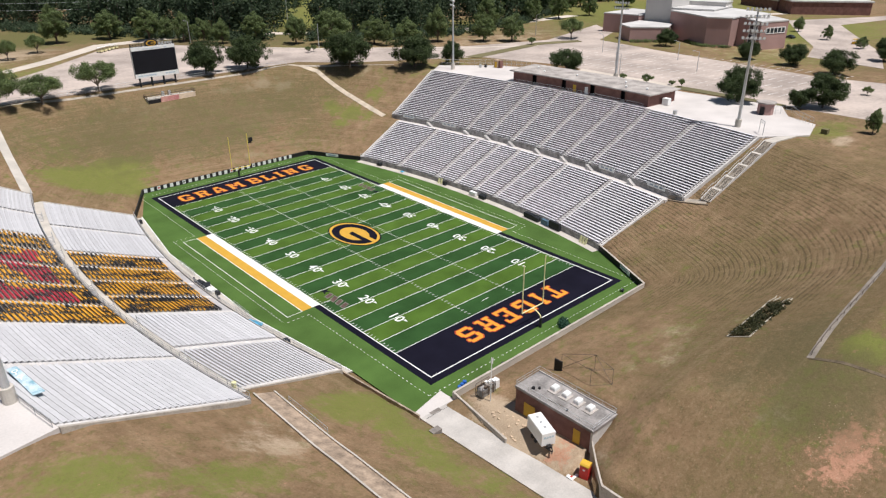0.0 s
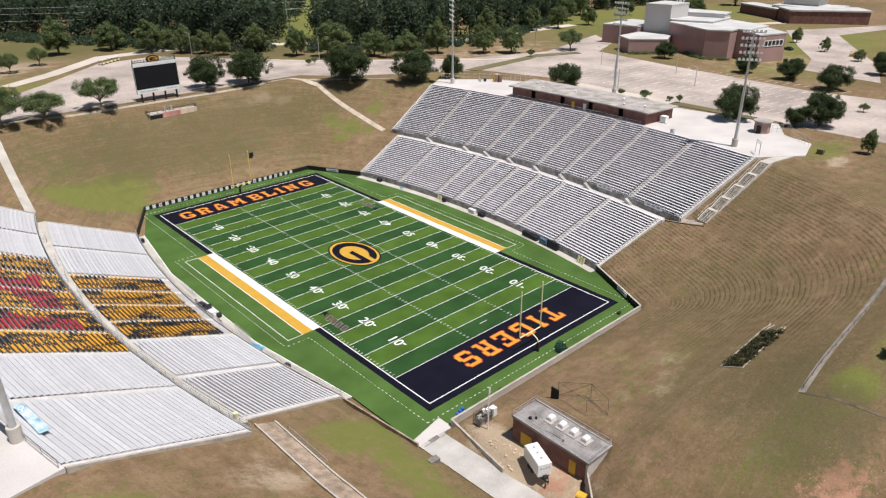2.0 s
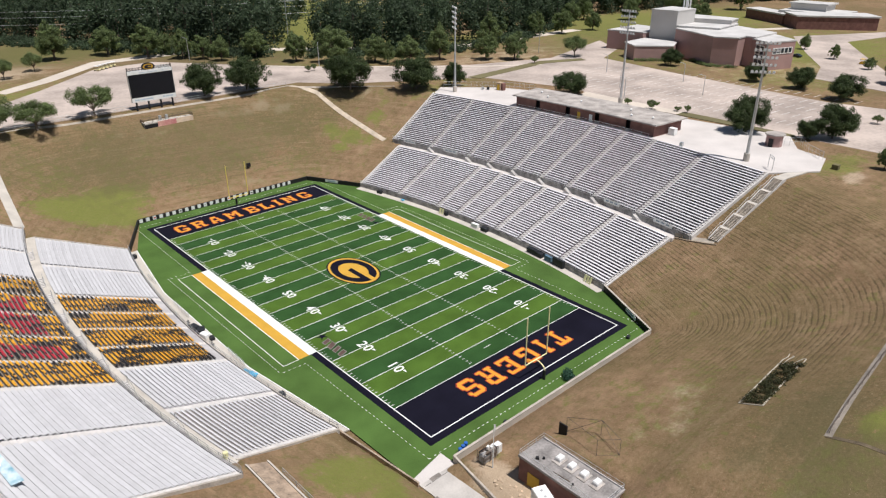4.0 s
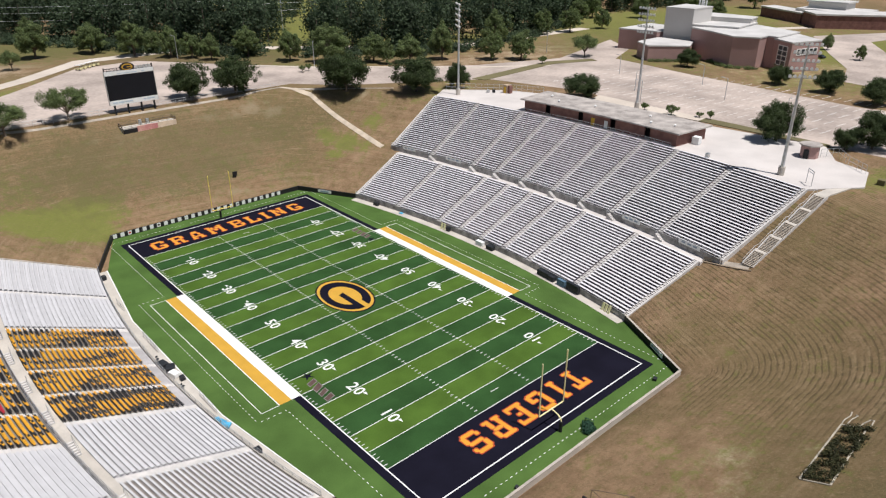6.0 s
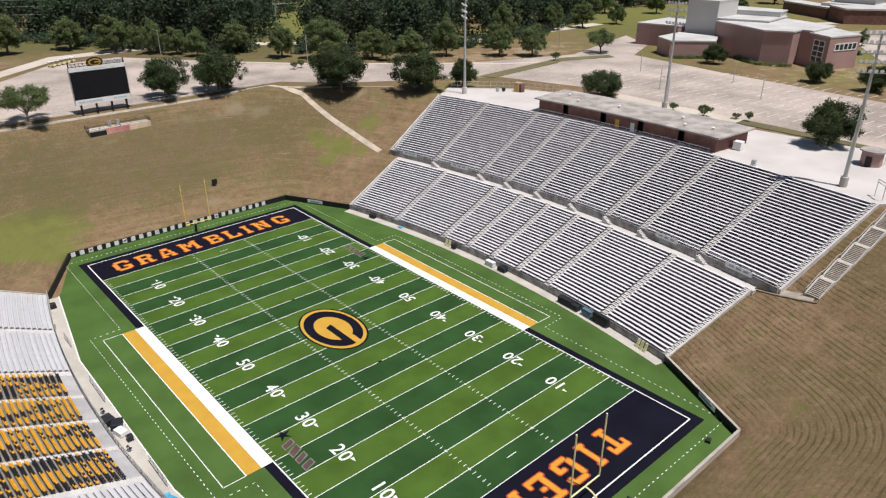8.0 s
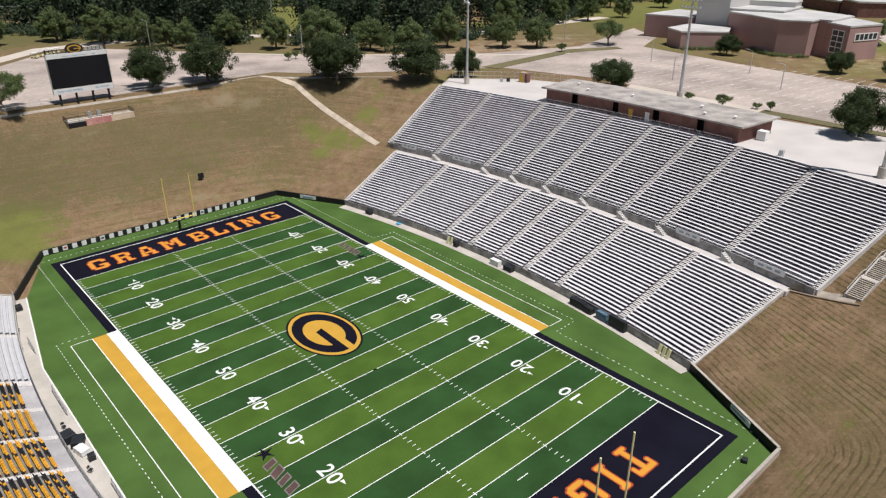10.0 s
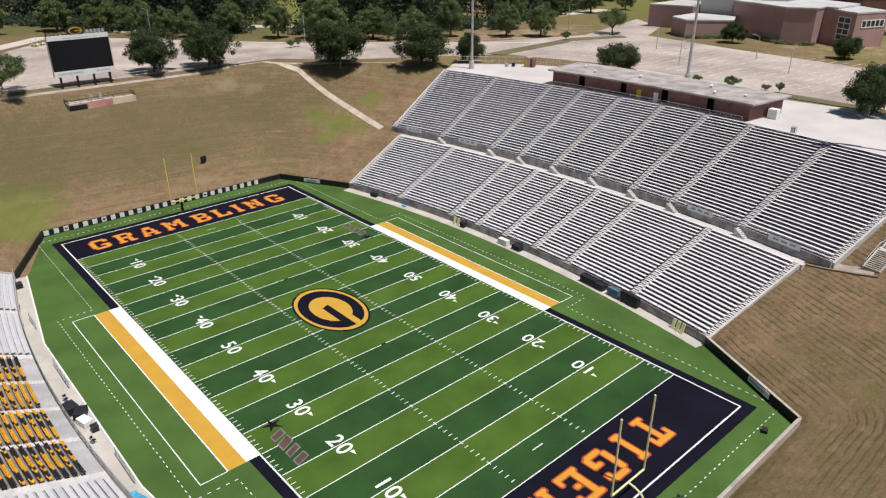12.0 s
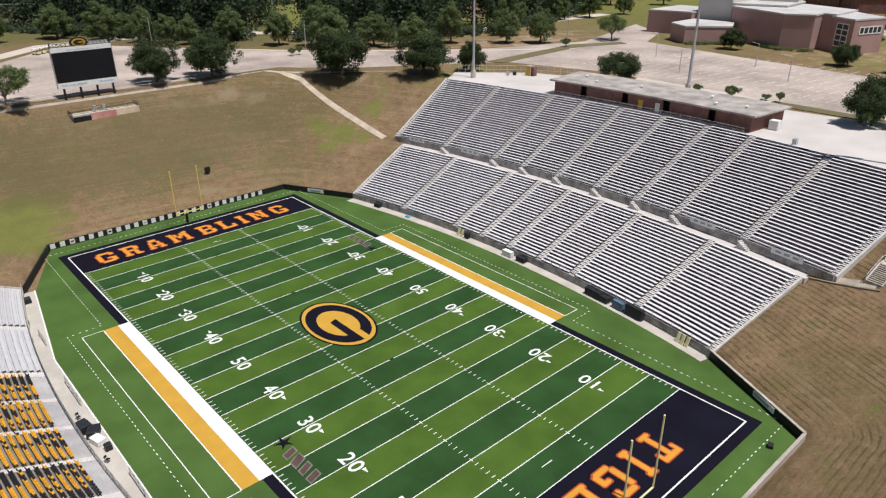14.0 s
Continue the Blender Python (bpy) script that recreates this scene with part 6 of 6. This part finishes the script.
for a in (-10.2, -10.42, -10.64, 2.95, 3.2):
    t = thing("leaning_panel", "pale yellow-green vinyl panel leaning on the wall", "panel", "leaning panels", at=(*polar(R_FRONT - 0.9, a), 0.04))
    t.rotation_euler = (0, radians(18), radians(a))
    g = geo()
    box(g, -0.1, 0.1, -0.25, 0.25, 0, 1.6)
    part("board", g, LIME, t)
for points in ([(-36.9, y, 0.04) for y in (12, 8.5, 5)], [(-36.7, y, 0.04) for y in (-12, -15, -18)], [(-36.2, y, 0.04) for y in (28, 24)]):
    railing(points, 1.1, "barrier", "grey steel crowd barrier on the walkway", 1.7)
edge = [(-32.7, 44.5), (-36.3, 19.0), (-36.2, -19.0), (-32.7, -45.0)]
g = geo()
for p, q in zip(edge, edge[1:]):
    bar(g, (p[0] - 0.14, p[1], 0.0), (q[0] - 0.14, q[1], 0.0), 0.17, 0.12)
tagged(part("kerb", g, LINE), "white painted kerb along the turf edge", "kerb", kind="structure")
t = thing("kicking_net", "crumpled dark green net piled beside the wall", "net", at=(3.4, -59.3, 0))
rng = np.random.default_rng(21)
part("pile", leaf_cloud(rng, [(0, 0, 0.6, 0.85), (0.6, 0.4, 0.7, 0.8), (-0.6, -0.4, 0.5, 0.75), (0.2, -0.7, 0.4, 0.65), (0.9, 0.0, 0.4, 0.5)], 1600, 0.15), NET, t)
crate(22.0, -59.2, 0.4, 0.32, 0.5, TARP, "black bag on turf beside the wall", "equipment bag", 0.0, 20)
crate(-13.5, -60.3, 0.3, 0.22, 0.4, TARP, "black bag on turf beside the wall", "equipment bag", 0.0, 20)


# ---- concourse things ----
def ticket_booth(x, y):
    t = thing("ticket_booth", "round brown brick ticket booth with a flat roof", "ticket booth", at=(x, y, RIM + 0.3))
    circle = lambda r, z: [(r * math.cos(a), r * math.sin(a), z) for a in (2 * math.pi * k / 8 + 0.39 for k in range(8))]
    g = geo()
    quadloop(g, [circle(2.0, 0), circle(2.0, 2.9)])
    part("wall", g, BRICK_FAR, t)
    g = geo()
    quadloop(g, [circle(2.5, 2.9), circle(2.5, 3.2)])
    part("roof", g, ROOF, t, "flat grey roof")
    # Black block in the doorway: the shade inside the booth as colour.
    g = geo()
    box(g, -2.05, -1.7, -0.55, 0.55, 0, 2.1)
    part("doorway", g, BLACK, t, "black block for the shade in the doorway")


ticket_booth(98.5, -48.5)
TOP = RIM + 0.3
railing([(100, -50.5, TOP), (104, -53, TOP), (99, -57, TOP), (95, -62, TOP)], 2.0, "fence", "tall grey steel picket fence beside the concourse", 1.6, STEEL, 2)
railing([(84, 61.5, TOP), (92, 53, TOP), (98.5, 46, TOP), (103, 36, TOP)], 2.2, "fence", "tall grey steel picket fence beside the concourse", 1.8, STEEL, 2)
t = thing("vending_booth", "tan and brown booth standing on the concourse", "booth", at=(96.0, 45.6, TOP))
for x0, x1, y0, y1, h, m in ((-0.9, 0.9, -0.9, 0.9, 2.6, DIRT), (-1.0, -0.9, -0.5, 0.5, 2.0, YELLOW), (-0.6, 0.8, -1.8, -0.95, 2.4, BRICK)):
    g = geo()
    box(g, x0, x1, y0, y1, 0, h)
    part("panel", g, m, t)
crate(80.4, -33.0, 0.4, 0.4, 1.2, STEEL, "grey litter bin on the concourse", "waste bin", TOP)
crate(93.0, 48.5, 0.35, 0.35, 1.0, TARP, "dark litter bin on the concourse", "waste bin", TOP)
crate(91.6, 49.7, 0.35, 0.35, 1.0, STEEL, "grey litter bin on the concourse", "waste bin", TOP)
crate(91.0, -66.5, 0.7, 0.7, 1.2, LAWN, "green utility cabinet on the grass", "utility cabinet", ground_z(91, -66.5))
crate(88.6, -25.5, 0.8, 0.9, 1.9, WHITE, "white vending machine beside the press building", "vending machine", TOP)
t = thing("gate_frame", "thin grey gate frame at the deck top", "gate", at=(79.0, -56.5, TOP))
for p, q in (((-0.9, -0.9, 0), (-0.9, -0.9, 3.2)), ((0.9, 0.9, 0), (0.9, 0.9, 3.2)), ((-0.9, -0.9, 3.2), (0.9, 0.9, 3.2)), ((-0.9, -0.9, 2.7), (0.9, 0.9, 2.7))):
    g = geo()
    tube(g, p, q, 0.07, n=6)
    part("tube", g, STEEL, t)
railing([(*p, TOP) for p in arc(R_TOP + 0.35, -4.9, 5.4, 10)], 1.0)
railing([(*p, TOP) for p in arc(R_TOP + 0.35, -12.4, -8, 6, -1)], 1.1)
mural = slab("pavement_mural", [(-77.2, -42.5), (-76.2, -42.6), (-75.1, -49.9), (-76.3, -49.9)], RIM + 0.28, RIM + 0.315, BLUE, "light blue painted band on the concourse floor", "painted floor")
for k in range(2):
    g = geo()
    x, y = -76.6 + 0.2 * k, -43.6 - 1.5 * k
    for q in range(14):
        a0, a1 = 2 * math.pi * q / 14, 2 * math.pi * (q + 1) / 14
        prism(g, [(x + r * math.cos(a), y + r * math.sin(a)) for r, a in ((0.34, a0), (0.34, a1), (0.2, a1), (0.2, a0))], RIM + 0.3, RIM + 0.322)
    box(g, x - 0.07, x + 0.07, y - 0.85, y - 0.32, RIM + 0.3, RIM + 0.322)
    part("motif", g, LINE, mural, "white painted motif")

# ---- lot things ----
for k in range(5):
    t = thing("golf_cart", "small cream golf cart with a roof", "golf cart", "parked carts", at=(5.5 + 2.0 * k, 180.5 + 1.5 * k, RIM + 0.05))
    t.rotation_euler = (0, 0, radians(40))
    g = geo()
    quadloop(g, [[(-0.65, -1.2, 0.3), (0.65, -1.2, 0.3), (0.65, 1.2, 0.3), (-0.65, 1.2, 0.3)], [(-0.65, -1.2, 0.9), (0.65, -1.2, 0.9), (0.65, 1.0, 0.8), (-0.65, 1.0, 0.8)]])
    part("body", g, PALE, t)
    g = geo()
    box(g, -0.7, 0.7, -1.1, 0.9, 1.85, 1.95)
    part("roof", g, WHITE, t, "white roof")
    for px in (-0.6, 0.6):
        for py in (-1.0, 0.8):
            g = geo()
            tube(g, (px, py, 0.8), (px, py, 1.85), 0.04, n=5)
            part("post", g, BLACK, t)
            g = geo()
            tube(g, (px - 0.1, py * 0.8, 0.25), (px + 0.1, py * 0.8, 0.25), 0.25, n=10)
            part("wheel", g, BLACK, t)


def street_lamp(x, y, h, turn):
    t = thing("street_lamp", "slim grey street lamp with a short arm", "street lamp", "street lamps", at=(x, y, RIM))
    t.rotation_euler = (0, 0, turn)
    g = geo()
    tube(g, (0, 0, 0), (0, 0, h), 0.14, 0.09, 8)
    part("pole", g, STEEL, t)
    g = geo()
    tube(g, (0, 0, h), (1.6, 0, h + 0.4), 0.06, n=6)
    part("arm", g, STEEL, t)
    g = geo()
    box(g, 1.4, 2.2, -0.15, 0.15, h + 0.3, h + 0.45)
    part("head", g, STEEL, t)


for x, y in ((38, 215), (43, 179), (75, 127), (150, 86), (167, 89), (130, 20), (140, -6), (150, 40), (128, -30), (118, 10), (155, 10)):
    street_lamp(x, y, 9 if y > 60 else 6.5, x + y)

POLES = [(-40, 300, 22), (108, 207, 24), (300, 190, 24)]
for x, y, h in POLES:
    t = thing("utility_pole", "tall grey utility pole with cross arms", "utility pole", "utility poles", at=(x, y, RIM))
    g = geo()
    tube(g, (0, 0, 0), (0, 0, h), 0.3, 0.18, 8)
    part("pole", g, STEEL, t)
    for z in (h - 6, h - 12):
        g = geo()
        tube(g, (-2.2, 1.8, z), (2.2, -1.8, z), 0.09, n=6)
        part("cross_arm", g, STEEL, t)
for (ax, ay, ah), (bx, by, bh) in zip(POLES, POLES[1:]):
    for dz in (-5.8, -8.5, -11.8):
        t = thing("power_line", "thin sagging power cable between poles", "cable", "power cables")
        g = geo()
        points = [Vector((ax + (bx - ax) * k / 16, ay + (by - ay) * k / 16, RIM + ah + (bh - ah) * k / 16 + dz - 6 * (k / 16) * (1 - k / 16))) for k in range(17)]
        for p, q in zip(points, points[1:]):
            tube(g, p, q, 0.04, n=4)
        part("wire", g, STEEL, t)

bays = thing("bay_marking", "worn white parking bay lines on the lot", "road marking", kind="structure")
for row in range(5):
    for k in range(30):
        x, y = 122 + row * 10.5, -45 + k * 3.2
        if row > 3 and y > 20:
            continue
        g = geo()
        bar(g, (x, y, RIM + 0.05), (x + 5.2, y - 0.6, RIM + 0.05), 0.19, 0.012)
        part("line", g, WORN_LINE, bays)
slab("road_median", [(104, 70), (150, 74), (168, 66), (166, 62), (148, 69), (106, 65)], RIM - 0.4, RIM + 0.2, LAWN, "grass median beside the lot", "median")
slab("pavement_lot_walk", [(109, 22), (116, 24), (114.5, -14), (110, -14)], RIM - 0.4, RIM + 0.16, ROAD, "pale walk between concourse and lot", "walkway")
slab("pavement_lot_strip", [(110, -14), (114.5, -14), (114.5, -22), (113, -48), (110.5, -48)], RIM - 0.4, RIM + 0.16, LAWN, "grass strip between concourse and lot", "grass strip")


def hedge(x0, y0, x1, y1, r):
    rng = np.random.default_rng(int(x0 * 7 + y0))
    n = int(math.hypot(x1 - x0, y1 - y0) / r) + 1
    lobes = [(x0 + (x1 - x0) * k / n + rng.uniform(-0.4, 0.4), y0 + (y1 - y0) * k / n + rng.uniform(-0.4, 0.4), RIM + r * 0.55, r * rng.uniform(0.7, 1.1)) for k in range(n + 1)]
    tagged(part("hedge", leaf_cloud(rng, lobes, 130 * n, 0.2), LEAF_LIGHT), "clipped green hedge along the hall wall", "hedge", "hedges")


hedge(190.5, 19, 194.8, 10.2, 1.1)
hedge(179.5, 47, 190.5, 36, 1.1)
hedge(190.5, 20, 197, 31, 1.1)

slab("road_campus", [(190, -48), (225, -36), (262, -15), (300, 6), (352, -6), (360, 2), (345, 8), (300, 32), (252, 6), (222, -12), (196, -20)], RIM - 0.4, RIM + 0.07, ASPHALT, "pale campus drive beyond the hall", "road")
slab("pavement_far_walk", [(240, 70), (300, 60), (328, 44), (331, 50), (303, 66), (242, 76)], RIM - 0.4, RIM + 0.07, ROAD, "pale walk beside the far buildings", "path")

t = thing("waste_bin", "yellow plastic bin at the end of the cross aisle", "waste bin", at=(*polar(R_WALL - 1.2, -11.3, -1), Z_MID))
g = geo()
quadloop(g, [[(r * math.cos(a), r * math.sin(a), z) for a in (2 * math.pi * q / 10 for q in range(10))] for z, r in ((0, 0.3), (0.9, 0.38), (1.0, 0.32))])
part("body", g, LIME, t)
# litter and stones on the yard and the bare ground
rng = np.random.default_rng(31)
v, f = [], []
for k in [*range(160), *range(330, 420)]:
    x, y = (rng.uniform(-27, -23.6), rng.uniform(-77, -67)) if k < 160 else (rng.uniform(-14, 4), rng.uniform(-107, -94)) if k < 330 else (rng.uniform(-18, -8), rng.uniform(-114, -106))
    s = rng.uniform(0.03, 0.09)
    a = rng.uniform(0, 3.14)
    z = ground_z(x, y) - 0.02
    o = len(v)
    ring = [(x + s * math.cos(a + q * 1.57) * (1 if q % 2 else 0.6), y + s * math.sin(a + q * 1.57)) for q in range(4)]
    v += [(p, q, z) for p, q in ring] + [(x + (p - x) * 0.6, y + (q - y) * 0.6, z + s * 0.7) for p, q in ring]
    f += [(o, o + 1, o + 5, o + 4), (o + 1, o + 2, o + 6, o + 5), (o + 2, o + 3, o + 7, o + 6), (o + 3, o, o + 4, o + 7), (o + 4, o + 5, o + 6, o + 7)]
tagged(part("gravel", (v, f), DIRT), "scattered pale stones on bare sandy ground", "stones", kind="stuff")

# Thin pale pieces standing in for light-coloured stains on the yard.
rng = np.random.default_rng(77)
for k in range(26):
    x, y = rng.uniform(-27.2, -24.2), rng.uniform(-75.5, -68.8)
    g = geo()
    n = 6
    turn = rng.uniform(0, 6)
    prism(g, [(x + rng.uniform(0.12, 0.4) * math.cos(turn + q * 1.05), y + rng.uniform(0.1, 0.3) * math.sin(turn + q * 1.05)) for q in range(n)], ground_z(x, y) - 0.1, ground_z(x, y) + 0.025)
    tagged(part("rubble", g, DIRT), "thin pale piece standing for a stain on the sandy yard", "rubble", "rubble on the yard")

for k, (x, y, turn) in enumerate(((-37.4, 30.2, 12), (-36.9, 31.4, -30), (-36.6, 33.0, 70), (-38.0, 2.4, 15), (-37.9, -8.2, 40), (-37.2, -27.6, 5))):
    t = thing("folding_chair", "dark folding chair standing on the pale walkway", "chair", "walkway chairs", at=(x, y, 0.04))
    t.rotation_euler = (0, 0, radians(turn))
    g = geo()
    box(g, -0.22, 0.22, -0.22, 0.22, 0.42, 0.47)
    part("seat", g, TARP, t)
    g = geo()
    quadloop(g, [[(-0.22, 0.2, 0.6), (0.22, 0.2, 0.6), (0.22, 0.24, 0.6), (-0.22, 0.24, 0.6)], [(-0.22, 0.28, 0.9), (0.22, 0.28, 0.9), (0.22, 0.32, 0.9), (-0.22, 0.32, 0.9)]])
    part("backrest", g, TARP, t)
    for px in (-0.2, 0.2):
        for p, q in (((px, -0.22, 0), (px, 0.22, 0.9)), ((px, 0.24, 0), (px, -0.2, 0.45))):
            g = geo()
            tube(g, p, q, 0.02, n=5)
            part("leg", g, STEEL, t)


def parked_car(x, y, turn, paint, label):
    """A small saloon seen far off: body, cabin and four wheels."""
    t = thing("car", label, "car", "parked cars", at=(x, y, RIM + 0.07))
    t.rotation_euler = (0, 0, radians(turn))
    g = geo()
    quadloop(g, [[(-2.2 + e, -0.85 + e * 0.4, z), (2.2 - e, -0.85 + e * 0.4, z), (2.2 - e, 0.85 - e * 0.4, z), (-2.2 + e, 0.85 - e * 0.4, z)] for z, e in ((0.28, 0.12), (0.5, 0.0), (0.85, 0.05), (0.95, 0.2))])
    part("body", g, paint, t)
    g = geo()
    quadloop(g, [[(-1.5 + e, -0.74 + e * 0.3, z), (1.0 - e, -0.74 + e * 0.3, z), (1.0 - e, 0.74 - e * 0.3, z), (-1.5 + e, 0.74 - e * 0.3, z)] for z, e in ((0.93, 0.0), (1.38, 0.42), (1.45, 0.6))])
    part("cabin", g, GLASS, t, "dark glass cabin")
    for px in (-1.35, 1.35):
        for py in (-0.8, 0.8):
            g = geo()
            tube(g, (px, py - 0.1, 0.31), (px, py + 0.1, 0.31), 0.31, n=12)
            part("wheel", g, BLACK, t)


DARK_PAINT = material("dark_car_paint", (0.03, 0.035, 0.045), 0.3, 0.1)
parked_car(238.5, 4.5, 70, DARK_PAINT, "dark saloon car parked beside the auditorium")
for x, y in ((207.0, 76.0), (240.5, -21.0)):
    t = thing("service_cart", "small yellow service cart with a canopy", "service cart", "service carts", at=(x, y, RIM + 0.07))
    g = geo()
    box(g, -1.3, 1.3, -0.7, 0.7, 0.3, 0.95)
    part("body", g, YELLOW, t)
    g = geo()
    box(g, -1.1, 1.0, -0.75, 0.75, 1.95, 2.1)
    part("canopy", g, YELLOW, t)
    for px in (-1.0, 0.9):
        for py in (-0.65, 0.65):
            g = geo()
            tube(g, (px, py, 0.9), (px, py, 1.95), 0.05, n=5)
            part("post", g, BLACK, t)
            g = geo()
            tube(g, (px, py - 0.1, 0.3), (px, py + 0.1, 0.3), 0.3, n=10)
            part("wheel", g, BLACK, t)
